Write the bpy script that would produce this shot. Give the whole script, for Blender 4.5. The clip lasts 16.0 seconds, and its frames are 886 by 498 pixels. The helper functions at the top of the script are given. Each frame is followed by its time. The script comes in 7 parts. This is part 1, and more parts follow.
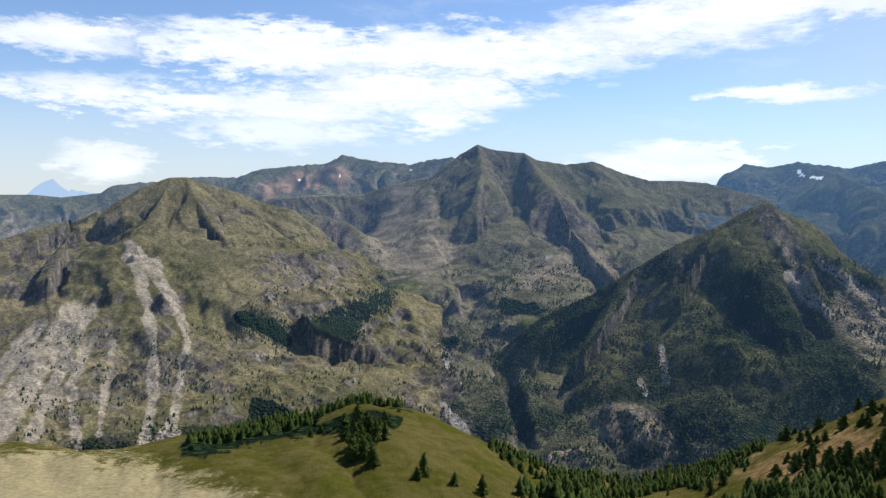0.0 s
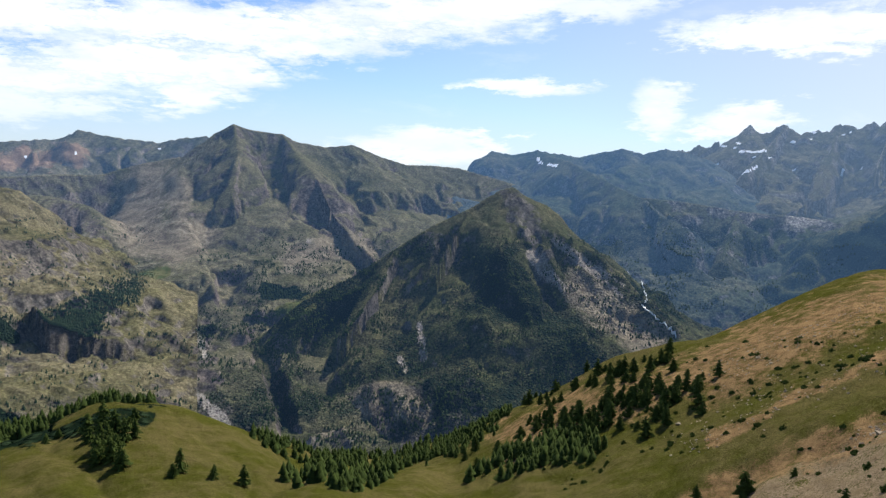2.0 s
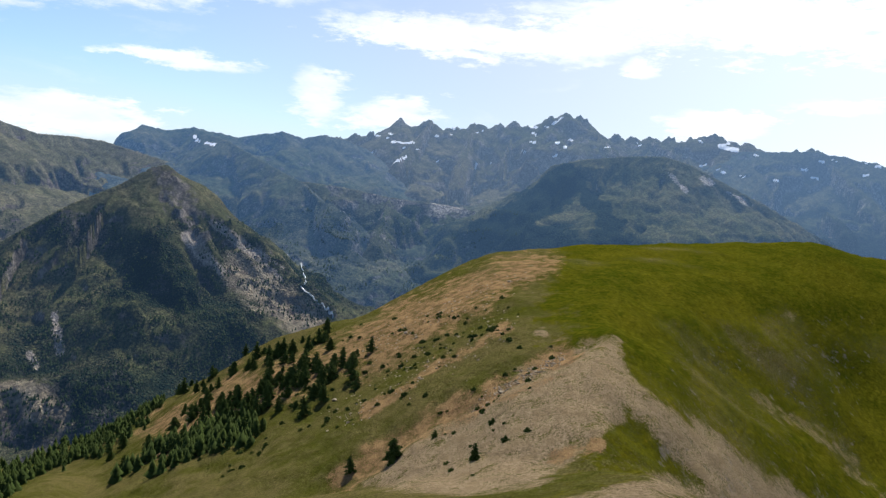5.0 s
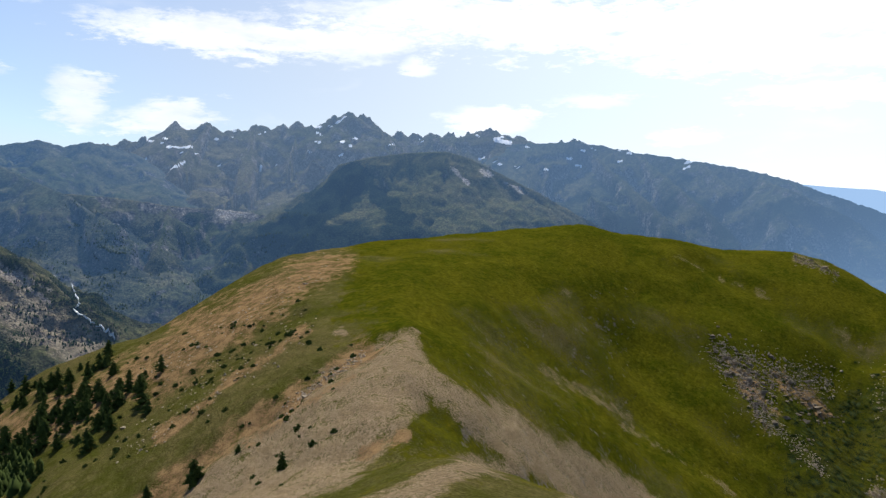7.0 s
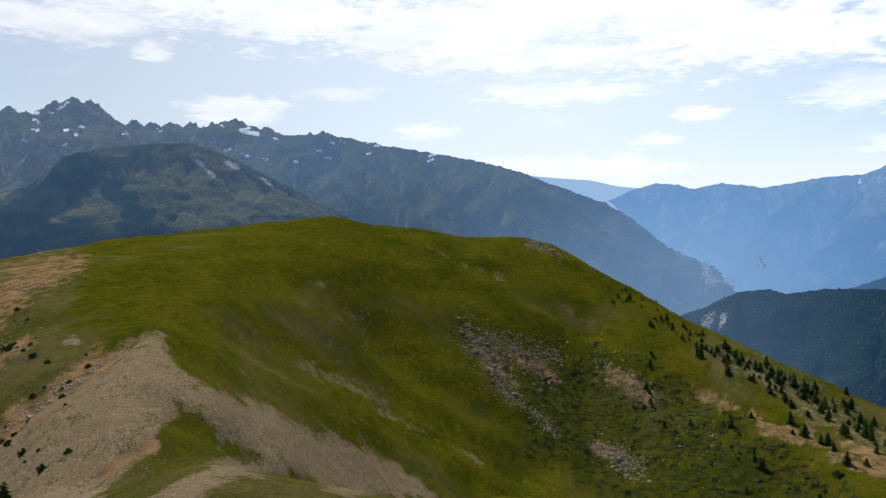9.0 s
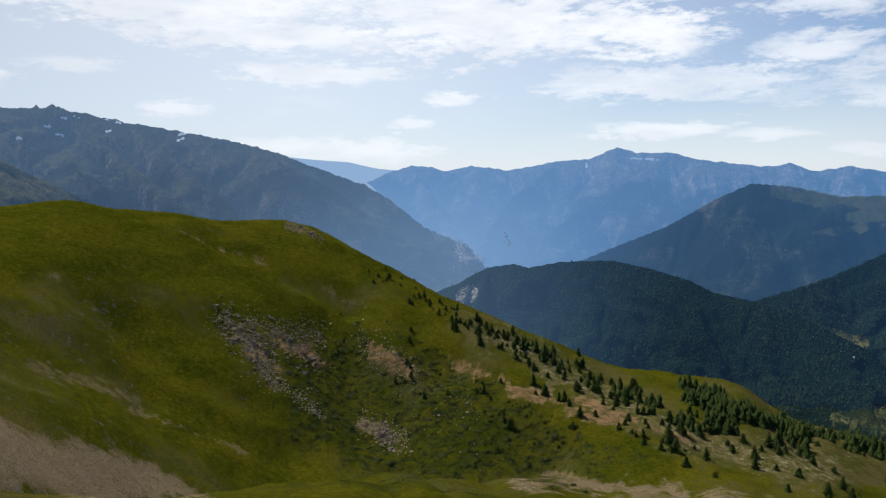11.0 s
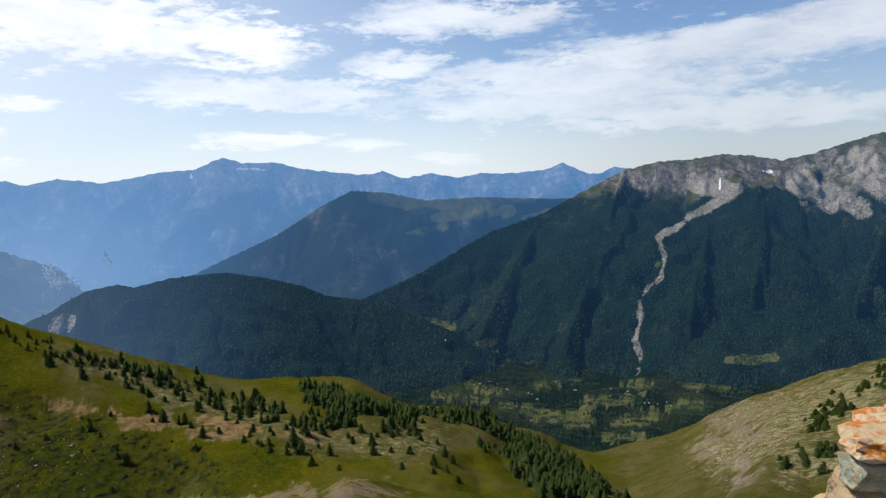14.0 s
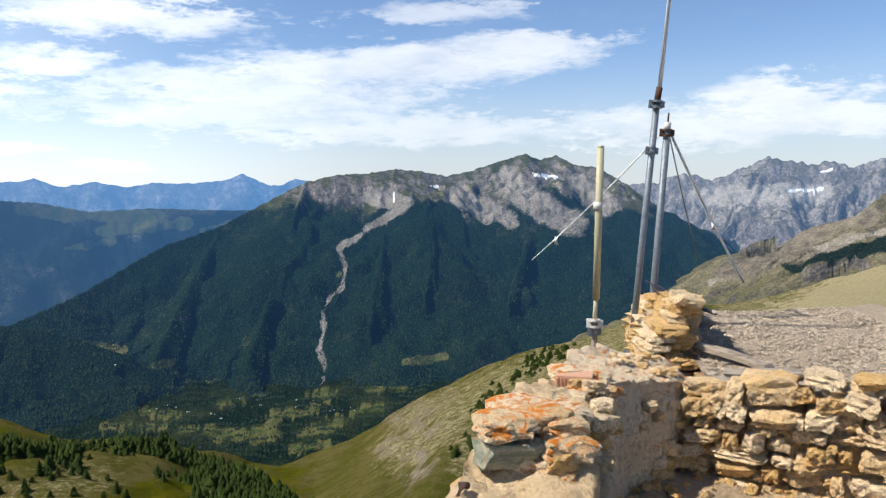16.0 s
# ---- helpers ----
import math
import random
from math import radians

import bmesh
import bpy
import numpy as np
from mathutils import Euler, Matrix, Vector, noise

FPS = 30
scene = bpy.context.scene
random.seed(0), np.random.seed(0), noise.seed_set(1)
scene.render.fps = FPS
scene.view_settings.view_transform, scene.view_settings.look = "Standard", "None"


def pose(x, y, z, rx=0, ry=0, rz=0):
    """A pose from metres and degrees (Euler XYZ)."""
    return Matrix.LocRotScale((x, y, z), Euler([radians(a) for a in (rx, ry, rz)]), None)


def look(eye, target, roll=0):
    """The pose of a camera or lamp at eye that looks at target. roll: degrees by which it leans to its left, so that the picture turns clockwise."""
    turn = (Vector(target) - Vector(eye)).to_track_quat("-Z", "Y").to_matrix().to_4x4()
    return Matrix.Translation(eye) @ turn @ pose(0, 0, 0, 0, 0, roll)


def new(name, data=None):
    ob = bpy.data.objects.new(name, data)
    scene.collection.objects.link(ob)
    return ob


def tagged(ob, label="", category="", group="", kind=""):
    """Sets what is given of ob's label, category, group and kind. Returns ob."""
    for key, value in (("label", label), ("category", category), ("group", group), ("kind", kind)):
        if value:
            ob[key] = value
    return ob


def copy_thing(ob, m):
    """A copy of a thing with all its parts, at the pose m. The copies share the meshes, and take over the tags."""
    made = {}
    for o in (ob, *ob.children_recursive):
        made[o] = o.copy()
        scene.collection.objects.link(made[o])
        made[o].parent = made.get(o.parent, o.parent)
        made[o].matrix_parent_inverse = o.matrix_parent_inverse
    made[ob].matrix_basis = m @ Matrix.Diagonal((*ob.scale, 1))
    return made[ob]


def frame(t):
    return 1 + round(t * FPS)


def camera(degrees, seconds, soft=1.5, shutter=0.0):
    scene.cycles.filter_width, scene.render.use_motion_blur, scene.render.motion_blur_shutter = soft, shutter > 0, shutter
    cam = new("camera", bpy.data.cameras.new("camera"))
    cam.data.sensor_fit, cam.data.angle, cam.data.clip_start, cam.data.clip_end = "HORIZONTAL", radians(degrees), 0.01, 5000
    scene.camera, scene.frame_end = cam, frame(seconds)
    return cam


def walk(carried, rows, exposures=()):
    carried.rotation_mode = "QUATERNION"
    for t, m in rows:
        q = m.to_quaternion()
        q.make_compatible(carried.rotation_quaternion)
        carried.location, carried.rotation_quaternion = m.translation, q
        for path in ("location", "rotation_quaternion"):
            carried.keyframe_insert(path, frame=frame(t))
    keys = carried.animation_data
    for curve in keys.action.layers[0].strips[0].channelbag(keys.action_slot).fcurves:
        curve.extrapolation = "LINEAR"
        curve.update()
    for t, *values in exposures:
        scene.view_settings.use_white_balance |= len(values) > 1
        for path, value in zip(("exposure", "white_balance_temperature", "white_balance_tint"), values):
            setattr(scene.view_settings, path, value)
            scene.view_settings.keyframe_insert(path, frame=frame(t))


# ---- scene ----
EXPOSURES = [(0, 0.38), (3.5, 0.45), (7, 0.34), (10, -0.03), (12.5, -0.16), (13.5, -0.05), (14.5, 0.11), (16, 0.31)]

# The eye stands at the origin of the plan on a summit; bearings are degrees clockwise from +y.
# ------------------------------------------------------------ camera
cam = camera(61.63, 16.0, soft=1.35)
TURNS = [  # seconds, bearing, pitch, roll
    (0.0, -0.00, -3.13, 1.05),
    (0.5, 4.18, -3.45, 1.54),
    (1.0, 9.01, -3.90, 1.81),
    (1.5, 13.08, -4.32, 1.46),
    (2.0, 18.34, -4.05, 1.45),
    (2.5, 21.69, -4.10, 1.19),
    (3.0, 24.68, -4.14, 0.82),
    (3.5, 30.55, -4.21, 1.77),
    (6.0, 52.47, -4.23, 2.25),
    (6.5, 57.11, -4.17, 0.89),
    (7.0, 60.11, -3.72, 0.43),
    (7.5, 63.93, -3.68, 0.49),
    (8.0, 68.58, -3.44, 0.89),
    (8.5, 73.14, -4.09, 0.26),
    (9.0, 79.06, -4.28, -0.22),
    (9.5, 83.99, -4.56, -0.21),
    (10.0, 88.61, -4.95, -0.40),
    (12.5, 110.87, -5.35, -0.40),
    (13.0, 115.69, -5.07, -1.17),
    (13.5, 120.47, -5.63, -0.50),
    (14.0, 126.80, -5.28, -1.28),
    (14.5, 133.06, -5.27, -0.97),
    (15.0, 139.17, -4.82, -0.62),
    (15.5, 145.57, -5.24, -0.56),
    (16.0, 151.03, -4.72, -0.40),
]
def heading(az, el):
    a, e = radians(az), radians(el)
    return Vector((math.sin(a) * math.cos(e), math.cos(a) * math.cos(e), math.sin(e)))


REACH = 0.18  # the camera is held this far from the axis about which it turns


def eye(az):
    return (heading(az, 0) - heading(TURNS[-1][1], 0)) * REACH


walk(cam, [(t, look(eye(az), eye(az) + heading(az, el), roll)) for t, az, el, roll in TURNS], EXPOSURES)

# ------------------------------------------------------------ light
SUN_AZ, SUN_EL = 53.0, 51.0
sun = new("sun", bpy.data.lights.new("sun", "SUN"))
sun.data.energy, sun.data.angle, sun.data.color = 5.0, radians(0.53), (1.0, 0.95, 0.86)
sun.matrix_world = look(heading(SUN_AZ, SUN_EL) * 100, (0, 0, 0))

world = bpy.data.worlds.new("sky")
scene.world = world
world.use_nodes = True


class Nodes:
    """Short hand for building a node tree."""

    def __init__(self, tree):
        self.t = tree
        tree.nodes.clear()

    def add(self, kind, **props):
        n = self.t.nodes.new(kind)
        ins = props.pop("ins", {})
        for k, v in props.items():
            setattr(n, k, v)
        for k, v in ins.items():
            self.put(n.inputs[k], v)
        return n

    def put(self, socket, v):
        if isinstance(v, bpy.types.NodeSocket):
            self.t.links.new(v, socket)
        elif isinstance(v, (tuple, list)) and socket.type == "RGBA":
            socket.default_value = (*v[:3], 1.0)
        else:
            socket.default_value = v

    def math(self, op, a, b=0.0, c=0.0, clamp=False):
        n = self.add("ShaderNodeMath", operation=op, use_clamp=clamp, ins={0: a, 1: b})
        self.put(n.inputs[2], c)
        return n.outputs[0]

    def vmath(self, op, a, b=(0, 0, 0)):
        n = self.add("ShaderNodeVectorMath", operation=op, ins={0: a, 1: b})
        return n.outputs[0]

    def step(self, v, lo, hi, a=0.0, b=1.0):
        n = self.add("ShaderNodeMapRange", interpolation_type="SMOOTHSTEP", ins={0: v, 1: lo, 2: hi, 3: a, 4: b})
        return n.outputs[0]

    def mix(self, f, a, b, blend="MIX"):
        n = self.add("ShaderNodeMix", data_type="RGBA", blend_type=blend)
        self.put(n.inputs[0], f)
        self.put(n.inputs[6], a)
        self.put(n.inputs[7], b)
        return n.outputs[2]

    def noise(self, vec, scale, detail=5.0, rough=0.55, distort=0.0):
        n = self.add("ShaderNodeTexNoise", ins={"Vector": vec, "Scale": scale, "Detail": detail, "Roughness": rough, "Distortion": distort})
        return n.outputs[0]

    def attr(self, name):
        return self.add("ShaderNodeAttribute", attribute_name=name).outputs["Fac"]


def build_sky():
    k = Nodes(world.node_tree)
    out = k.add("ShaderNodeOutputWorld")
    sky = k.add("ShaderNodeTexSky", sky_type="NISHITA", sun_disc=False, sun_elevation=radians(SUN_EL), sun_rotation=radians(SUN_AZ),
                altitude=2300.0, air_density=1.15, dust_density=0.35, ozone_density=3.5)
    blue = k.add("ShaderNodeBackground", ins={0: k.vmath("MULTIPLY", sky.outputs[0], (0.97, 0.985, 1.04)), 1: SKY_STRENGTH})
    way = k.add("ShaderNodeTexCoord").outputs["Generated"]
    xyz = k.add("ShaderNodeSeparateXYZ", ins={0: way})
    # bearing counted about the middle of the view, so that its seam lies behind the eye
    turned = k.add("ShaderNodeVectorRotate", rotation_type="Z_AXIS", ins={"Vector": way, "Angle": radians(75)})
    txy = k.add("ShaderNodeSeparateXYZ", ins={0: turned.outputs[0]})
    az = k.math("MULTIPLY_ADD", k.math("ARCTAN2", txy.outputs[0], txy.outputs[1]), 57.2958, 75.0)
    el = k.math("MULTIPLY", k.math("ARCSINE", xyz.outputs[2]), 57.2958)
    # cloud banks: bearing, height, half width, half height, density
    flat = k.vmath("MULTIPLY", way, (1.0, 1.0, 3.5))
    n1 = k.noise(flat, 5.0, 9.0, 0.62, 0.3)
    n2 = k.noise(flat, 17.0, 6.0, 0.6)
    torn = k.math("MULTIPLY", k.math("SUBTRACT", k.noise(flat, 30.0, 6.0, 0.65), 0.5), 2.2)
    bend_a = k.math("ADD", torn, k.math("MULTIPLY", k.math("SUBTRACT", n1, 0.5), 2.2))
    bend_e = k.math("ADD", torn, k.math("MULTIPLY", k.math("SUBTRACT", k.noise(flat, 11.0, 8.0, 0.62), 0.5), 2.6))
    bank = 0.0
    for a, e, ra, re, w in CLOUDS_NORTH + CLOUDS_EAST + CLOUDS_SOUTH:
        da = k.math("ADD", k.math("MULTIPLY", k.math("SUBTRACT", az, a), 1.0 / ra), bend_a)
        de = k.math("ADD", k.math("MULTIPLY", k.math("SUBTRACT", el, e), 1.0 / re), bend_e)
        q = k.math("MULTIPLY_ADD", da, da, k.math("MULTIPLY", de, de))
        bank = k.math("MAXIMUM", bank, k.math("MULTIPLY", k.step(q, 1.6, 0.05), w))
    wisps = k.math("MULTIPLY", k.step(n1, 0.56, 0.8, 0.0, 0.28), k.step(az, 118.0, 142.0, 1.0, 0.15))
    cover = k.math("MAXIMUM", k.math("MULTIPLY", bank, k.step(n2, 0.25, 0.55, 0.72, 1.0)), wisps)
    # thin bright haze, thickest low down and towards the sun
    low = k.step(el, -1.0, 11.0, 0.8, 0.0)
    glare = k.math("MULTIPLY", k.step(k.math("ABSOLUTE", k.math("SUBTRACT", az, 72.0)), 70.0, 12.0, 0.0, 0.8), k.step(el, 30.0, 10.0))
    near_sun = k.math("MULTIPLY", k.step(az, 35.0, 92.0), k.step(az, 152.0, 122.0))  # the bright side of the sky
    veil = k.add("ShaderNodeBackground", ins={0: (0.85, 0.93, 1.03), 1: k.math("MULTIPLY_ADD", near_sun, 0.38, 0.60)})
    grey = k.mix(k.step(k.noise(flat, 9.0, 5.0, 0.5), 0.42, 0.66), (0.95, 0.985, 1.04), (0.85, 0.89, 0.96))
    white = k.add("ShaderNodeBackground", ins={0: grey, 1: k.math("MULTIPLY_ADD", near_sun, 0.2 * CLOUD_STRENGTH, 0.86 * CLOUD_STRENGTH)})
    hazy = k.add("ShaderNodeMixShader", ins={0: k.math("MAXIMUM", low, glare, clamp=True), 1: blue.outputs[0], 2: veil.outputs[0]})
    both = k.add("ShaderNodeMixShader", ins={0: cover, 1: hazy.outputs[0], 2: white.outputs[0]})
    k.put(out.inputs[0], both.outputs[0])


SKY_STRENGTH, CLOUD_STRENGTH = 0.112, 1.03
# cloud banks: bearing, height, half width, half height, density
CLOUDS_NORTH = [(-29, 11, 6, 1.2, 0.9), (-12.3, 11.4, 13, 1.8, 1), (4.7, 11.7, 12, 1.8, 1), (15, 13.3, 8, 1.7, 1), (22, 14.6, 8, 1.5, 1), (-17, 7.4, 16, 1.4, 0.95), (-3.8, 9, 9, 1.5, 0.95), (1.8, 8.6, 4.2, 1.8, 1), (-0.8, 6.8, 2.4, 1.4, 0.9),
                (-12.3, 5.4, 8, 1.1, 0.7), (-25.2, 2.7, 3.5, 1.4, 0.9), (24.3, 8.4, 4.8, 0.6, 0.9), (16.7, 3.8, 6, 1.3, 0.85), (34.1, 6.6, 1.8, 2, 0.8), (40, 5.7, 3.5, 1.5, 0.85), (29, 14, 6, 1, 0.8)]
CLOUDS_EAST = [(41.7, 11.9, 7, 1.2, 0.95), (48.5, 11.7, 9, 1.5, 1), (65, 13.2, 14, 2.2, 1), (77.3, 12, 12, 2, 1), (84.8, 9.9, 9, 1.2, 0.95), (58.1, 9.9, 1.4, 0.8, 0.8), (63.3, 6.2, 3.4, 1.1, 0.8), (71, 7.5, 3, 0.6, 0.7), (88.3, 7.4, 6, 0.9, 0.8),
               (102, 10.9, 10, 2.4, 1), (111.6, 10.2, 5.5, 1.7, 1), (97.9, 5.7, 1.8, 0.6, 0.8), (113.5, 6.6, 9, 1.3, 0.7), (78, 4.8, 2.5, 0.6, 0.7), (89, 1.9, 7, 0.9, 0.7), (114, 3.2, 4, 0.6, 0.8), (95, 3.8, 1.6, 0.5, 0.7), (92, 13.5, 12, 1.6, 1)]
CLOUDS_SOUTH = [(123.4, 8.5, 4, 1.1, 0.77), (126, 11.7, 7, 1.1, 0.68), (137.5, 7, 13, 1.8, 0.68), (145, 9, 10, 1.7, 0.77), (152, 9.6, 9, 1.3, 0.77), (158, 10.5, 6, 0.9, 0.77), (131, 5.5, 10, 1.1, 0.59), (147.5, 4.6, 15, 1.3, 0.59), (175, 6, 5, 1.5, 0.85), (179, 4.7, 6, 1.3, 0.81),
                (169, 4.2, 10, 1.5, 0.72), (129.5, 12, 9, 1.4, 0.77), (151.8, 13, 7, 0.9, 0.59), (127, 1.6, 2.5, 0.5, 0.59), (121, 2.8, 3, 0.5, 0.59)]
build_sky()

# ------------------------------------------------------------ noise on arrays
_rng = np.random.RandomState(7)
_PERM = np.concatenate([_rng.permutation(256)] * 3)
_GRAD = np.stack([np.cos(np.arange(256) * 2.399), np.sin(np.arange(256) * 2.399)], 1)


def perlin(x, y):
    xi, yi = np.floor(x).astype(np.int64), np.floor(y).astype(np.int64)
    fx, fy = x - xi, y - yi
    u, v = fx * fx * fx * (fx * (fx * 6 - 15) + 10), fy * fy * fy * (fy * (fy * 6 - 15) + 10)

    def corner(i, j):
        g = _GRAD[_PERM[_PERM[(xi + i) & 255] + ((yi + j) & 255)]]
        return g[..., 0] * (fx - i) + g[..., 1] * (fy - j)

    a, b = corner(0, 0), corner(1, 0)
    c, d = corner(0, 1), corner(1, 1)
    top, low = a + (b - a) * u, c + (d - c) * u
    return (top + (low - top) * v) * 1.5


def fbm(x, y, octaves=5, gain=0.5):
    s, a = 0.0, 1.0
    for o in range(octaves):
        s = s + a * perlin(x + 17.3 * o, y - 9.1 * o)
        x, y, a = x * 2.03, y * 2.03, a * gain
    return s


def ridged(x, y, octaves=5, gain=0.5):
    s, a, w = 0.0, 1.0, 1.0
    for o in range(octaves):
        n = (1 - np.abs(perlin(x + 31.7 * o, y + 11.9 * o))) ** 2
        s = s + a * n * w
        w = np.clip(n * 1.4, 0, 1)
        x, y, a = x * 2.07, y * 2.07, a * gain
    return s - 0.9


def smooth(v, lo, hi):
    q = np.clip((v - lo) / (hi - lo), 0, 1)
    return q * q * (3 - 2 * q)


def place(az, el, d):
    """Plan position of a bearing, a height angle and a horizontal distance."""
    return Vector((math.sin(radians(az)) * d, math.cos(radians(az)) * d, math.tan(radians(el)) * d))


def grid_mesh(name, X, Y, Z, closed=False, keep=None):
    """A sheet of quads over a grid of points; keep leaves out what lies under the ground."""
    na, nr = X.shape
    me = bpy.data.meshes.new(name)
    co = np.stack([X, Y, Z], -1).reshape(-1, 3).astype(np.float32)
    idx = np.arange(na * nr).reshape(na, nr)
    if closed:
        idx = np.concatenate([idx, idx[:1]], 0)
    q = np.stack([idx[:-1, :-1], idx[1:, :-1], idx[1:, 1:], idx[:-1, 1:]], -1).reshape(-1, 4)
    if keep is not None:
        q = q[(keep[:-1, :-1] | keep[1:, 1:] | keep[:-1, 1:] | keep[1:, :-1]).ravel()]
    me.vertices.add(len(co))
    me.vertices.foreach_set("co", co.ravel())
    me.loops.add(q.size)
    me.loops.foreach_set("vertex_index", q.ravel().astype(np.int32))
    me.polygons.add(len(q))
    me.polygons.foreach_set("loop_start", np.arange(0, q.size, 4, dtype=np.int32))
    me.update(calc_edges=True)
    me.polygons.foreach_set("use_smooth", np.ones(len(q), bool))
    return me


def put_attr(me, name, values):
    at = me.attributes.new(name, "FLOAT", "POINT")
    at.data.foreach_set("value", np.asarray(values, np.float32).ravel())


def strokes(AZ, EL, lines, warp=0.0, core=0.55, rim=1.25):
    """0 to 1: how near a point's bearing and height lie to bands (half width, then bearing, height ...)."""
    m = np.zeros_like(AZ)
    for width, *pts in lines:
        p = np.array(pts, float).reshape(-1, 2)
        best = np.full_like(AZ, 1e9)
        if len(p) == 1:
            best = np.hypot(AZ - p[0, 0], EL - p[0, 1])
        for a, b in zip(p[:-1], p[1:]):
            d = b - a
            t = np.clip(((AZ - a[0]) * d[0] + (EL - a[1]) * d[1]) / max(d @ d, 1e-6), 0, 1)
            best = np.minimum(best, np.hypot(AZ - a[0] - t * d[0], EL - a[1] - t * d[1]))
        m = np.maximum(m, 1 - smooth(best + warp, width * core, width * rim))
    return m


# ------------------------------------------------------------ materials
def areas(AZ, EL, outlines, warp=0.0, edge=0.4):
    """0 to 1: inside outlines of bearings and heights, with a torn soft edge."""
    m = np.zeros_like(AZ)
    for pts in outlines:
        p = np.array(pts, float).reshape(-1, 2)
        inside, best = np.zeros(AZ.shape, bool), np.full_like(AZ, 1e9)
        for a, b in zip(p, np.roll(p, -1, 0)):
            d = b - a
            t = np.clip(((AZ - a[0]) * d[0] + (EL - a[1]) * d[1]) / max(d @ d, 1e-6), 0, 1)
            best = np.minimum(best, np.hypot(AZ - a[0] - t * d[0], EL - a[1] - t * d[1]))
            if a[1] != b[1]:
                inside ^= ((a[1] > EL) != (b[1] > EL)) & (AZ < d[0] * (EL - a[1]) / d[1] + a[0])
        m = np.maximum(m, smooth(np.where(inside, best, -best) + warp, -edge, edge))
    return m


def painted_haze(k, shader, pos, haze_mix):
    """Paints haze on as emission: thicker with distance and over the sunlit main valley."""
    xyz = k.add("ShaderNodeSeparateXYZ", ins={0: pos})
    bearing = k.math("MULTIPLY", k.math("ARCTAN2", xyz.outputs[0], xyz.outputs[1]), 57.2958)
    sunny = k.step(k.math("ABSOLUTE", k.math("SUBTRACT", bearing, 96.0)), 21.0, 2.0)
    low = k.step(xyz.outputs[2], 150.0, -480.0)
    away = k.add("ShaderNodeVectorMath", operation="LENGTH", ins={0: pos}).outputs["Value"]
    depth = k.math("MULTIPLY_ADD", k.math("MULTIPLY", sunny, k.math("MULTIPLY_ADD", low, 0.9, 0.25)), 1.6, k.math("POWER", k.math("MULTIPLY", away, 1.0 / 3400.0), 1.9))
    clear = k.math("POWER", 1.0 - haze_mix[3], depth)
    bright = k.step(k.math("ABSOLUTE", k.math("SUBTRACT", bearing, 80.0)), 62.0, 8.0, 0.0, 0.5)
    tint = k.mix(k.math("MAXIMUM", bright, k.math("MULTIPLY", sunny, k.math("MULTIPLY_ADD", low, 0.55, 0.35))), haze_mix[:3], (0.25, 0.44, 0.75))
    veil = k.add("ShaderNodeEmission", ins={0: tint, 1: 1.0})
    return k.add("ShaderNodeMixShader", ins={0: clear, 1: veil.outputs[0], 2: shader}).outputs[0]


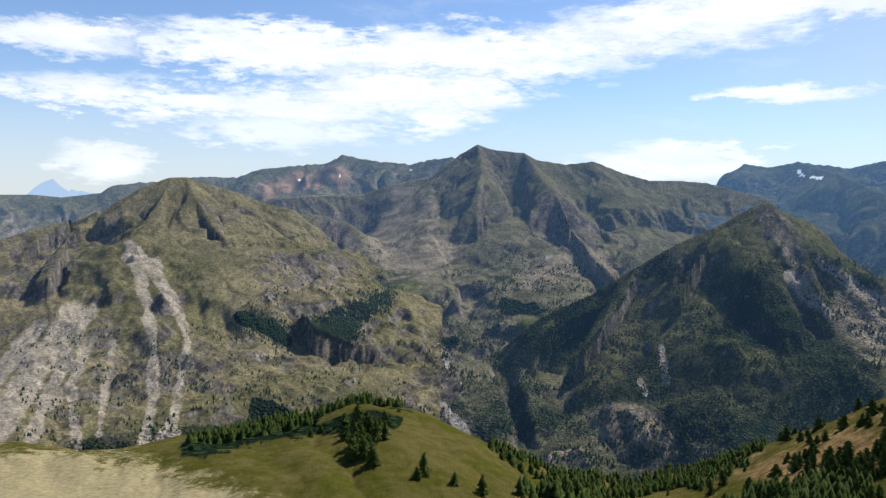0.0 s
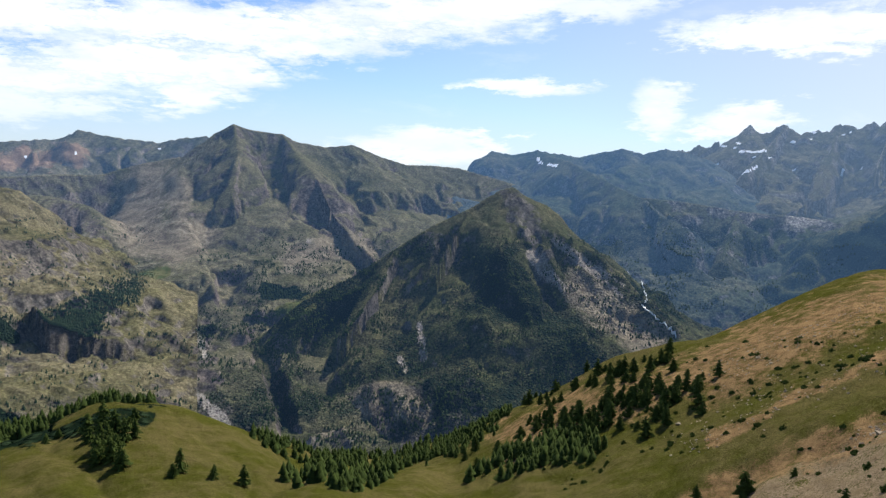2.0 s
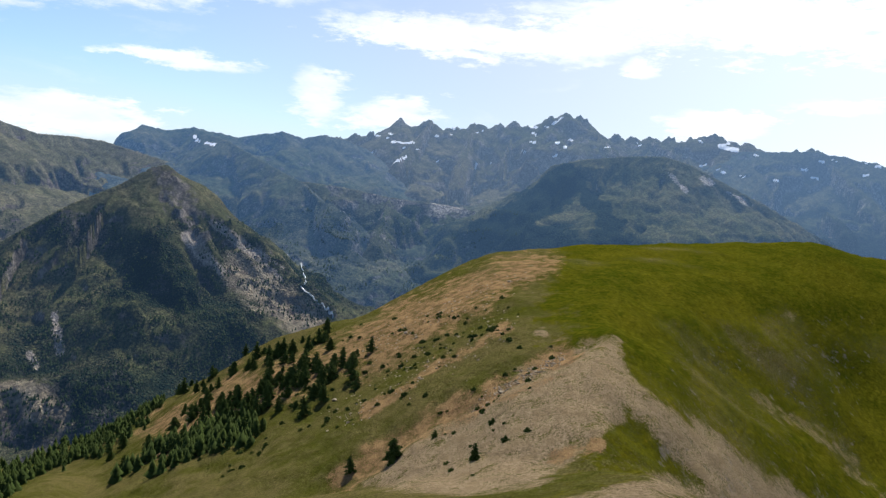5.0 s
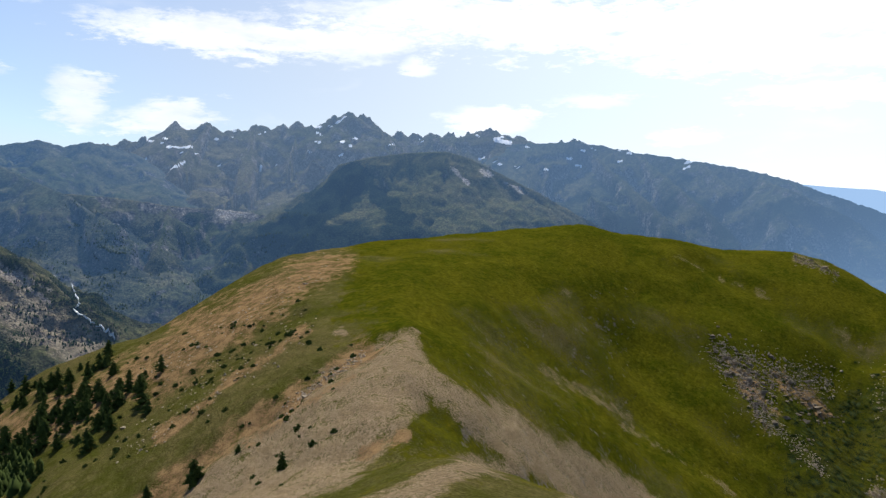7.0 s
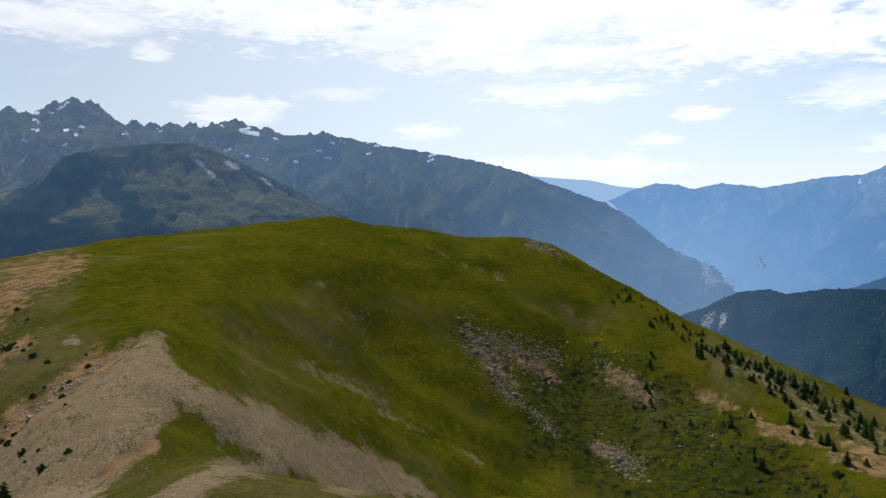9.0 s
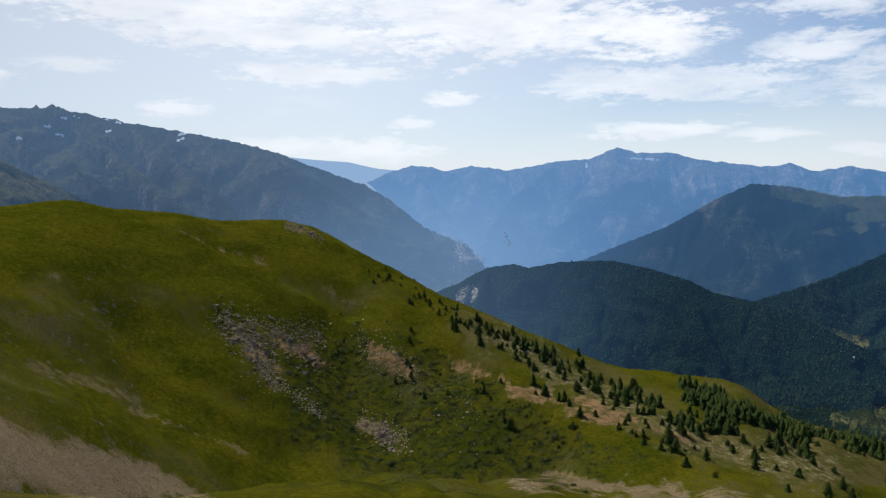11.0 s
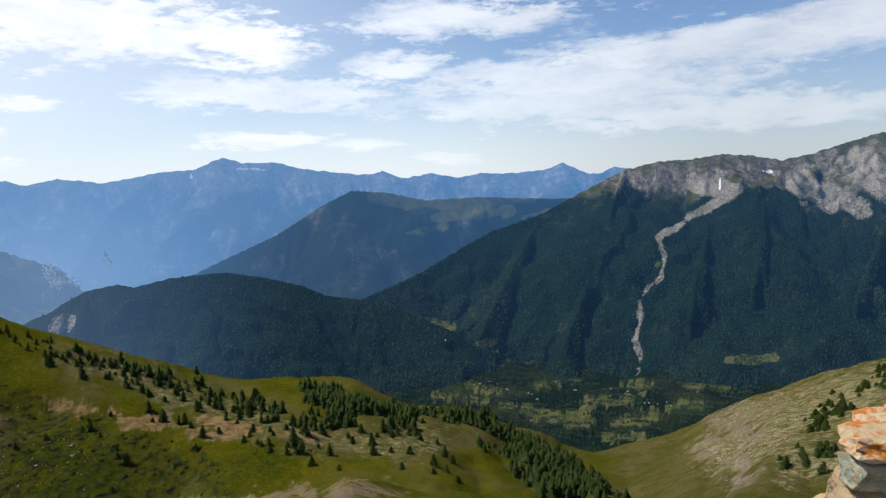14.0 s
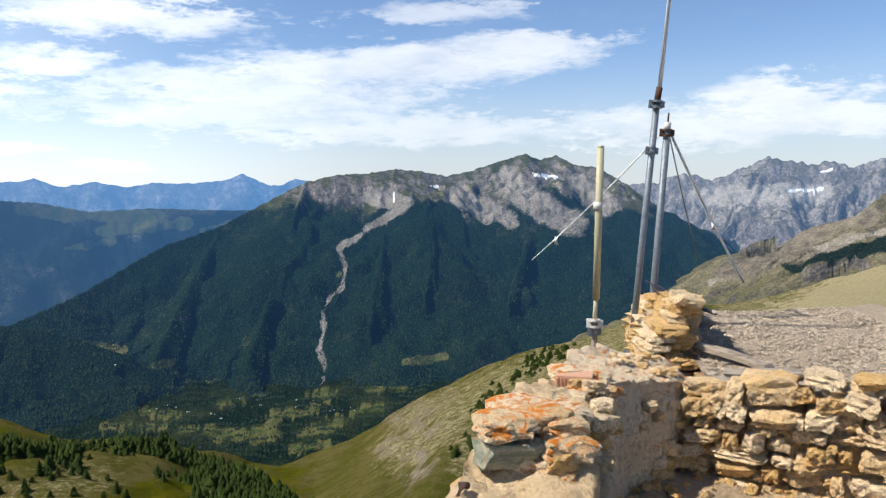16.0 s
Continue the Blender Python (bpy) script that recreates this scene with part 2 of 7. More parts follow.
def terrain_material(name, grass, dry, rock, wood, scree=(0.42, 0.38, 0.33), earth=(0.33, 0.22, 0.13), size=1.0, rocky=(0.62, 0.8), haze_mix=None, dots=6.0, lush=None, bump=13.0, grit=0.34, chip=(0.68, 1.3)):
    """Alpine ground: grass and dry grass, rock on the steep, and woods, scree, earth and snow where the sheet's masks say so."""
    m = bpy.data.materials.new(name)
    m.use_nodes = True
    k = Nodes(m.node_tree)
    out = k.add("ShaderNodeOutputMaterial")
    geo = k.add("ShaderNodeNewGeometry")
    pos = geo.outputs["Position"]
    up = k.add("ShaderNodeSeparateXYZ", ins={0: geo.outputs["Normal"]}).outputs[2]
    big = k.noise(pos, 0.006 / size, 6, 0.6)
    mid = k.noise(pos, 0.04 / size, 6, 0.62)
    fine = k.noise(pos, 0.4 / size, 5, 0.65)
    speck = k.noise(pos, 1.9 / size, 3, 0.7)
    col = k.mix(k.step(k.math("MULTIPLY_ADD", mid, 0.5, k.math("MULTIPLY", big, 0.6)), 0.42, 0.68), grass, dry)
    col = k.mix(k.step(fine, 0.3, 0.7, 0.0, 0.6), col, k.vmath("MULTIPLY", col, (0.45, 0.5, 0.45)))
    col = k.mix(k.step(speck, 0.45, 0.75, 0.0, 0.55), col, k.vmath("MULTIPLY", col, (0.5, 0.52, 0.5)))
    grain = k.add("ShaderNodeTexVoronoi", ins={"Vector": k.vmath("ADD", pos, k.vmath("MULTIPLY", k.add("ShaderNodeTexNoise", ins={"Vector": pos, "Scale": 0.5 / size}).outputs[1], (2.0 * size, 2.0 * size, 2.0 * size))), "Scale": grit / size, "Randomness": 1.0})
    tone = k.add("ShaderNodeSeparateXYZ", ins={0: grain.outputs["Color"]}).outputs[0]
    gap = k.step(grain.outputs["Distance"], 0.35, 0.8, 1.0, chip[0] - 0.05)
    piece = k.math("MULTIPLY", k.step(tone, 0.1, 1.0, chip[0], chip[1]), gap)
    tuft = k.math("MULTIPLY", k.step(tone, 0.2, 0.9, 0.78, 1.2), k.step(grain.outputs["Distance"], 0.4, 0.8, 1.0, 0.8))
    col = k.vmath("MULTIPLY", col, tuft)
    if lush:
        streak = k.noise(k.vmath("MULTIPLY", pos, (1.0, 1.0, 3.0)), 0.022, 7, 0.66, 0.5)
        deep = k.mix(k.step(streak, 0.40, 0.62), lush, k.vmath("MULTIPLY", lush, (1.75, 1.4, 1.7)))
        deep = k.mix(k.step(k.math("ADD", mid, k.math("MULTIPLY", fine, 0.4)), 0.6, 0.9, 0.0, 0.6), deep, k.vmath("MULTIPLY", lush, (2.2, 1.65, 2.4)))
        clump = k.noise(pos, 0.55, 6, 0.72, 0.3)
        deep = k.mix(k.step(clump, 0.36, 0.56, 0.75, 0.0), deep, k.vmath("MULTIPLY", deep, (0.48, 0.56, 0.5)))
        deep = k.mix(k.step(clump, 0.52, 0.72, 0.0, 0.6), deep, k.vmath("MULTIPLY", deep, (1.7, 1.4, 1.5)))
        deep = k.mix(k.step(speck, 0.4, 0.75, 0.0, 0.6), deep, k.vmath("MULTIPLY", deep, (0.55, 0.6, 0.5)))
        col = k.mix(k.step(k.math("ADD", k.attr("lush"), k.math("MULTIPLY", k.math("SUBTRACT", k.math("ADD", mid, k.math("ADD", fine, k.math("MULTIPLY", clump, 1.4))), 1.7), 1.1)), 0.3, 0.62), col, deep)
        straw = k.mix(k.step(clump, 0.35, 0.65), k.vmath("MULTIPLY", PALE_GRASS, (0.68, 0.68, 0.6)), PALE_GRASS)
        col = k.mix(k.step(k.math("ADD", k.attr("pale"), k.math("MULTIPLY", k.math("SUBTRACT", k.math("ADD", mid, k.math("ADD", fine, clump)), 1.5), 0.9)), 0.25, 0.75), col, straw)
    crack = k.noise(k.vmath("MULTIPLY", pos, (1.0, 1.0, 0.55)), 0.15 / size, 8, 0.75, 0.4)
    stone = k.mix(k.step(crack, 0.36, 0.62), k.vmath("MULTIPLY", rock, (chip[0] * 0.6, chip[0] * 0.6, chip[0] * 0.63)), k.vmath("MULTIPLY", rock, (1.2, 1.17, 1.13)))
    stone = k.vmath("MULTIPLY", stone, piece)
    if not lush:
        flow = k.add("ShaderNodeCombineXYZ", ins={0: k.math("MULTIPLY", k.attr("run"), 0.035), 1: k.math("MULTIPLY", k.attr("fall"), 0.0045)}).outputs[0]
        rill = k.noise(flow, 1.0, 7, 0.68, 0.2)
        col = k.mix(k.step(rill, 0.36, 0.66, 0.0, 0.7), k.vmath("MULTIPLY", col, (0.66, 0.68, 0.7)), k.vmath("MULTIPLY", col, (1.3, 1.26, 1.2)))
        stone = k.mix(k.step(rill, 0.4, 0.62), k.vmath("MULTIPLY", stone, (0.6, 0.6, 0.62)), k.vmath("MULTIPLY", stone, (1.3, 1.28, 1.24)))
        crack = k.math("ADD", k.math("MULTIPLY", crack, 0.5), k.math("MULTIPLY", rill, 0.5))
    tilt = k.math("ADD", up, k.math("MULTIPLY", k.math("SUBTRACT", k.math("ADD", mid, crack), 1.0), 1.1))
    tilt = k.math("SUBTRACT", tilt, k.math("MULTIPLY", k.attr("rock"), 0.27))
    tilt = k.math("ADD", tilt, k.math("MULTIPLY", k.attr("meadow"), 0.4))
    bare = k.step(tilt, rocky[0], rocky[1], 1.0, 0.0)
    col = k.mix(bare, col, stone)
    jag = k.math("MULTIPLY", k.math("SUBTRACT", k.math("ADD", k.math("ADD", mid, fine), k.math("MULTIPLY", speck, 0.8)), 1.4), 2.6 if size < 1 else 1.5)
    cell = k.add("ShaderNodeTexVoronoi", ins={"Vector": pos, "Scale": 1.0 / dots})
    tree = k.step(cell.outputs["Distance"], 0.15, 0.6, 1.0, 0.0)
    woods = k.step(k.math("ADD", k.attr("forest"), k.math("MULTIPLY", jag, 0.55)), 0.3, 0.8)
    # shade between the crowns is painted into the wood colour
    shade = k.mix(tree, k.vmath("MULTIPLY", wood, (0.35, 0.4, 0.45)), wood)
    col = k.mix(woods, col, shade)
    def torn(name, top):  # a mask with its edge torn by noise
        at = k.math("MULTIPLY", k.attr(name), top)
        return k.math("ADD", at, k.math("MULTIPLY", jag, k.math("MULTIPLY", at, 3.0, clamp=True)))

    field = k.mix(k.step(mid, 0.4, 0.6), (0.065, 0.085, 0.024), (0.115, 0.11, 0.04))
    col = k.mix(k.step(torn("field", 0.9), 0.2, 0.6), col, field)
    bare_scree = k.mix(k.step(k.math("MULTIPLY_ADD", speck, 0.6, k.math("MULTIPLY", fine, 0.6)), 0.45, 0.75), k.vmath("MULTIPLY", scree, (0.6, 0.6, 0.6)), k.vmath("MULTIPLY", scree, (1.12, 1.1, 1.08)))
    bare_scree = k.mix(k.step(mid, 0.45, 0.66, 0.0, 0.7), bare_scree, k.vmath("MULTIPLY", scree, (0.62, 0.62, 0.5)))
    bare_scree = k.vmath("MULTIPLY", bare_scree, piece)
    col = k.mix(k.step(torn("scree", 0.85), 0.12, 0.85), col, bare_scree)
    bare_earth = k.mix(k.step(mid, 0.35, 0.65), k.vmath("MULTIPLY", earth, (0.6, 0.58, 0.6)), earth)
    bare_earth = k.vmath("MULTIPLY", bare_earth, k.math("MULTIPLY", piece, 1.1))
    col = k.mix(k.step(torn("earth", 0.8), 0.12, 0.9), col, bare_earth)
    snow = k.step(k.math("ADD", k.attr("snow"), k.math("MULTIPLY", jag, 0.2)), 0.45, 0.6)
    col = k.mix(snow, col, (0.85, 0.87, 0.9))
    rough = k.math("MULTIPLY_ADD", snow, -0.3, 0.93)
    b1 = k.add("ShaderNodeBump", ins={"Strength": 0.9, "Distance": bump * size, "Height": k.math("ADD", mid, k.math("MULTIPLY_ADD", fine, 0.4, k.math("MULTIPLY_ADD", crack, 0.9, k.math("MULTIPLY", speck, 0.14))))})
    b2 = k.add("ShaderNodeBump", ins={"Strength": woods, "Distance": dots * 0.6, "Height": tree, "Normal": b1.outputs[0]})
    bsdf = k.add("ShaderNodeBsdfPrincipled", ins={"Base Color": col, "Roughness": rough, "Normal": b2.outputs[0], "Specular IOR Level": 0.0})
    # slopes give off no light; this emission is haze painted on them
    k.put(out.inputs[0], painted_haze(k, bsdf.outputs[0], pos, haze_mix) if haze_mix else bsdf.outputs[0])
    return m


PALE_GRASS = (0.335, 0.285, 0.168)
GREEN, DRY = (0.15, 0.137, 0.064), (0.26, 0.218, 0.132)
ROCK, WOOD = (0.175, 0.157, 0.135), (0.024, 0.04, 0.02)
# colour of the haze painted as emission on the mountain materials
HAZE_TINT = (0.15, 0.33, 0.64)
BROWN = (0.235, 0.198, 0.138)
GREY = (0.40, 0.365, 0.325)
meadow = terrain_material("alpine_meadow", (0.076, 0.078, 0.014), (0.135, 0.11, 0.04), (0.24, 0.2, 0.15), WOOD, (0.285, 0.212, 0.135), (0.25, 0.158, 0.075), size=0.22, rocky=(0.42, 0.62), lush=(0.047, 0.055, 0.0035), bump=4.0, grit=0.9, chip=(0.84, 1.14))
near_face = terrain_material("mountain_grass_and_rock", GREEN, DRY, ROCK, WOOD, (0.37, 0.325, 0.265), BROWN, size=2.2, rocky=(0.5, 0.74), haze_mix=(*HAZE_TINT, 0.055), bump=4.5, dots=9, chip=(0.82, 1.18))
grey_face = terrain_material("grey_mountain_flank", (0.135, 0.128, 0.064), (0.225, 0.195, 0.128), (0.19, 0.16, 0.143), WOOD, (0.36, 0.33, 0.29), BROWN, size=2.2, rocky=(0.5, 0.76), haze_mix=(*HAZE_TINT, 0.095), bump=4.5, dots=9, chip=(0.82, 1.18))
back_face = terrain_material("brown_back_ridge", (0.13, 0.125, 0.065), (0.21, 0.18, 0.12), (0.24, 0.21, 0.18), WOOD, GREY, (0.3, 0.2, 0.13), size=3.0, rocky=(0.5, 0.75), haze_mix=(*HAZE_TINT, 0.11), bump=3.0, chip=(0.88, 1.1))
# dark forest; its low tones also paint in a cloud's shadow
dark_face = terrain_material("forested_mountain", (0.095, 0.1, 0.042), (0.16, 0.14, 0.075), (0.18, 0.16, 0.14), (0.018, 0.032, 0.018), (0.33, 0.29, 0.25), BROWN, size=2.2, rocky=(0.4, 0.64), haze_mix=(*HAZE_TINT, 0.1), bump=4.0, dots=9, chip=(0.82, 1.18))
shade_face = terrain_material("blue_green_range", (0.085, 0.098, 0.05), (0.145, 0.135, 0.085), (0.2, 0.185, 0.17), (0.02, 0.034, 0.025), GREY, BROWN, size=2.8, rocky=(0.5, 0.75), haze_mix=(*HAZE_TINT, 0.18), bump=3.0)
shoulder_face = terrain_material("dark_wooded_shoulder", (0.085, 0.098, 0.05), (0.145, 0.135, 0.085), (0.2, 0.185, 0.17), (0.02, 0.034, 0.025), GREY, BROWN, size=2.8, rocky=(0.5, 0.75), haze_mix=(*HAZE_TINT, 0.15), bump=3.0)
lime_face = terrain_material("limestone_range", (0.12, 0.12, 0.07), (0.18, 0.16, 0.11), (0.27, 0.25, 0.23), (0.02, 0.034, 0.025), (0.46, 0.43, 0.39), BROWN, size=3.2, rocky=(0.6, 0.85), haze_mix=(*HAZE_TINT, 0.15), bump=3.5, chip=(0.8, 1.15))
far_face = terrain_material("distant_range", (0.095, 0.105, 0.06), (0.16, 0.145, 0.1), (0.24, 0.22, 0.2), (0.02, 0.034, 0.025), GREY, (0.24, 0.19, 0.14), size=3.2, rocky=(0.55, 0.8), haze_mix=(0.21, 0.34, 0.54, 0.17), bump=3.0, chip=(0.8, 1.15))
mid_blue = terrain_material("hazy_wooded_spur", (0.075, 0.085, 0.045), (0.11, 0.105, 0.06), (0.18, 0.17, 0.155), (0.02, 0.034, 0.022), GREY, BROWN, size=2.8, rocky=(0.5, 0.75), haze_mix=(0.10, 0.29, 0.64, 0.21), bump=3.5)
long_face = terrain_material("long_hazy_slope", (0.075, 0.085, 0.045), (0.11, 0.105, 0.06), (0.18, 0.17, 0.155), (0.02, 0.034, 0.022), GREY, BROWN, size=2.8, rocky=(0.5, 0.75), haze_mix=(0.18, 0.33, 0.57, 0.2), bump=3.5)
soft_green = terrain_material("hazy_green_mountain", (0.095, 0.1, 0.045), (0.15, 0.135, 0.07), (0.15, 0.14, 0.12), (0.03, 0.044, 0.026), GREY, BROWN, size=2.8, rocky=(0.35, 0.6), haze_mix=(*HAZE_TINT, 0.17), bump=2.5)
forest_face = terrain_material("blue_forested_mountain", (0.085, 0.1, 0.038), (0.13, 0.125, 0.06), (0.25, 0.225, 0.2), (0.02, 0.042, 0.022), (0.36, 0.33, 0.29), BROWN, size=2.2, rocky=(0.4, 0.64), haze_mix=(0.10, 0.30, 0.66, 0.085), bump=4.0, dots=9, chip=(0.8, 1.15))
valley_floor = terrain_material("valley_meadow", (0.033, 0.047, 0.016), (0.072, 0.072, 0.028), ROCK, (0.014, 0.03, 0.014), GREY, BROWN, size=2.6, rocky=(0.3, 0.5), haze_mix=(*HAZE_TINT, 0.05), bump=3.0, dots=9)
far_blue = terrain_material("hazy_distant_range", (0.12, 0.13, 0.075), (0.19, 0.165, 0.115), (0.3, 0.27, 0.24), (0.025, 0.038, 0.034), GREY, BROWN, size=3.5, rocky=(0.62, 0.85), haze_mix=(0.13, 0.34, 0.72, 0.4), bump=2.5, chip=(0.8, 1.15))
farthest = terrain_material("farthest_blue_range", (0.08, 0.10, 0.09), (0.1, 0.12, 0.11), (0.2, 0.22, 0.24), (0.05, 0.07, 0.06), size=4, rocky=(0.7, 0.9), haze_mix=(0.36, 0.50, 0.70, 0.75), bump=2.0)

# ------------------------------------------------------------ ground: summit, grassy hill, valley floor
def ring(AZ, *lists):
    p = np.array(sum(lists, []), float)
    return np.interp(AZ, p[:, 0], p[:, 1]), np.interp(AZ, p[:, 0], p[:, 2])


FOOT = [(-40, -24, 200), (0, -24, 200), (20, -25, 200), (40, -22, 150), (50, -20.8, 130), (57, -19.6, 112), (61, -19.3, 106), (65, -20.6, 104), (75, -22.4, 140), (100, -23.2, 200), (106, -22.7, 215), (112, -23.2, 220), (119, -22.0, 225), (124, -23, 230), (140, -25.5, 250), (182, -25, 200)]
DIP = [(-40, -22, 228), (0, -22.3, 228), (20, -23.4, 248), (40, -21.4, 185), (50, -19.5, 160), (57, -19.0, 146), (61, -20.3, 145), (66, -21.6, 170), (75, -23.4, 255), (85, -23.8, 330), (95, -24, 365), (104, -24, 360), (112, -24, 340), (119, -23.2, 330), (125, -23.4, 330), (138, -25.3, 320), (144, -24.4, 275), (150, -23.4, 255), (165, -19.5, 270), (182, -17, 300)]
SADDLE = [(-40, -20, 260), (0, -20.5, 260), (20, -21.8, 300), (30, -19, 280), (40, -16.5, 240), (50, -14, 210), (57, -12.9, 205), (62, -12.6, 240), (75, -13.5, 400), (90, -15.3, 480), (100, -17, 450), (110, -18.6, 430), (116, -19, 420), (125, -19.6, 430), (132, -22, 400), (140, -24, 380), (150, -21.3, 300), (165, -14, 350), (182, -9, 450)]
RIM_W = [(-40, -16.6, 320), (-31, -16.6, 320), (-27, -17.4, 312), (-24, -18, 310), (-20, -17.4, 318), (-14, -16.9, 330), (-8.3, -16, 336), (-5.7, -15.5, 340), (-3.5, -15.7, 338), (-0.8, -16.4, 330), (4, -18.7, 320), (9.4, -20.7, 330), (15, -20.4, 420), (18.5, -19.4, 432), (22.9, -17, 440), (27.7, -14.4, 430), (32, -11.9, 420), (38.4, -9.7, 410), (44, -6.5, 440), (48, -4.5, 480), (54.3, -3.2, 540), (60.8, -2.7, 580)]
RIM_E = [(65, -2.3, 600), (71.1, -1.7, 630), (73.5, -2.3, 640), (77, -2.75, 660), (80.7, -3.5, 680), (85, -3.4, 720), (87.6, -4, 710), (90.2, -5.4, 690), (96.2, -8.7, 640), (102.3, -11.6, 600), (106.4, -13.1, 580), (110.4, -14.4, 570), (114.4, -14.8, 560), (120, -15.5, 540), (123.8, -17.4, 520), (129, -18.2, 510), (132, -19.4, 520), (138.5, -21.4, 500)]
RIM_S = [(141, -20.3, 560), (144.5, -19.2, 560), (147.2, -17.5, 560), (149.9, -16, 560), (155.2, -13.5, 580), (161.7, -11.4, 620), (166.7, -9.4, 660), (172.6, -8.5, 720), (177, -7.1, 780), (182, -5.3, 820)]


def hill_profiles(az):
    """The rings r and z, from the summit outwards, on each bearing."""
    a = np.where(az > 250, az - 360, az)
    fe, fr = ring(a, FOOT)
    de, dr = ring(a, DIP)
    se, sr = ring(a, SADDLE)
    re, rr = ring(a, RIM_W, RIM_E, RIM_S)
    T = lambda e, r: np.tan(np.radians(e)) * r
    one = np.ones_like(a)
    rise = 1 - 0.35 * smooth(np.abs(a - 61), 6, 40)
    R = [0 * one, 2.5 * one, 9 * one, 45 * one, fr, dr, sr, rr, rr + 60, rr + 420, 1500 * one, 1900 * one, 3400 * one, 4950 * one]
    z3 = -21 * one - 7 * (1 - rise) / 0.35
    Z = [-1.7 * one, -1.75 * one, -6.5 * one, z3, T(fe, fr), T(de, dr), T(se, sr), T(re, rr), T(re, rr) - 14, T(re, rr) - 300, -590 * one, -640 * one, -640 * one, -560 * one]
    return np.stack(R, -1), np.stack(Z, -1)


def hermite(R, Z, r):
    """A smooth profile with no overshoot through the rings."""
    h = np.diff(R)
    s = np.diff(Z) / h
    m = np.zeros_like(Z)
    for i in range(1, len(R) - 1):
        m[i] = 0 if s[i - 1] * s[i] <= 0 else 2 * s[i - 1] * s[i] / (s[i - 1] + s[i])
    m[0], m[-1] = s[0], s[-1]
    j = np.clip(np.searchsorted(R, r, side="right") - 1, 0, len(h) - 1)
    t = (r - R[j]) / h[j]
    return (2 * t**3 - 3 * t**2 + 1) * Z[j] + (t**3 - 2 * t**2 + t) * h[j] * m[j] + (-2 * t**3 + 3 * t**2) * Z[j + 1] + (t**3 - t**2) * h[j] * m[j + 1]


def box_blur(a, n):
    k = np.ones(n) / n
    return np.convolve(np.pad(a, n // 2, mode="edge"), k, mode="valid")[: len(a)]


HILL_AZ = np.concatenate([np.arange(-36, 184, 0.17), np.arange(186, 322, 4.0)])
HILL_R = np.concatenate([[0.02, 0.4, 1.2, 2.4, 4.5, 7, 10, 14, 19, 25, 32], np.geomspace(40, 1000, 270), np.geomspace(1030, 4950, 60)])


# folds, gullies and ribs of the hill: half width in metres, then bearings and heights
HILL_FOLDS = [(26, 64.9, -11.3, 70.9, -12.9, 75.6, -15.7, 80.3, -17.7, 84.8, -20), (22, 74.2, -11.2, 78.3, -14.8, 82.9, -16.9), (30, 88, -12.4, 91, -16, 93, -19), (24, 97, -14.5, 101, -17.5, 106, -20.5), (20, 80, -4.6, 84, -6.6, 90, -10.2)]
HILL_GULLIES = [(9, 54.4, -11.6, 50.9, -13.6, 47.9, -15.5, 44.9, -16.9, 41.9, -18.7, 39.5, -20.5, 37, -21.7), (16, 48, -9, 42, -12.6, 36, -16.5), (12, 112, -17.3, 119, -19.6), (10, 60.5, -17.2, 63, -18.6)]
HILL_RIBS = [(22, 58.3, -11, 56, -14.5, 52, -19), (24, 76, -8.5, 82, -9.6, 86, -10.4), (20, 100, -13.2, 110, -17, 118, -19), (20, 90, -12.6, 94, -14.5), (30, 68, -5.4, 76, -6.4)]


def hill_heights():
    PR, PZ = hill_profiles(HILL_AZ)
    n = int((HILL_AZ < 184).sum())
    for j in range(PR.shape[1]):  # round the corners of the rings
        PR[:n, j], PZ[:n, j] = box_blur(PR[:n, j], 7), box_blur(PZ[:n, j], 7)
    Z = np.stack([hermite(PR[i], PZ[i], HILL_R) for i in range(len(HILL_AZ))])
    A, R = np.meshgrid(np.radians(HILL_AZ), HILL_R, indexing="ij")
    X, Y = np.sin(A) * R, np.cos(A) * R
    amp = smooth(R, 30, 150)
    Z += amp * (2.2 * fbm(X / 75, Y / 75, 5) + 0.5 * fbm(X / 9, Y / 9, 3)) * (1 + 4 * smooth(R, 700, 1200))
    # shallow gullies run down the flanks
    D = np.degrees(A)
    g = np.abs(perlin(D / 6.5 + 0.5 * fbm(X / 90, Y / 90, 3), R / 160)) ** 0.8
    Z += amp * (g - 0.4) * 5.0 * smooth(np.abs(D - 60), 15, 50) * (1 - smooth(R, 1000, 1500))
    # folds and hollows in the grass, laid out in plan
    EL = np.degrees(np.arctan2(Z, R))

    def ploughed(lines):
        plan = []
        for width, *pts in lines:
            row = [width]
            for az, el in zip(pts[::2], pts[1::2]):
                i = int(round((az + 36) / 0.17))
                hit = np.nonzero((EL[i] >= el) & (HILL_R > 40))[0]
                r = HILL_R[hit[0]] if len(hit) else 300.0
                row += [math.sin(radians(az)) * r, math.cos(radians(az)) * r]
            plan.append(row)
        return strokes(X, Y, plan, 6 * fbm(X / 30, Y / 30, 3), 0.0, 1.6)

    Z -= 6.5 * ploughed(HILL_FOLDS) * amp
    Z -= 3.0 * ploughed(HILL_GULLIES) * amp
    Z += 3.5 * ploughed(HILL_RIBS) * amp
    return X, Y, Z


HX, HY, HZ = hill_heights()


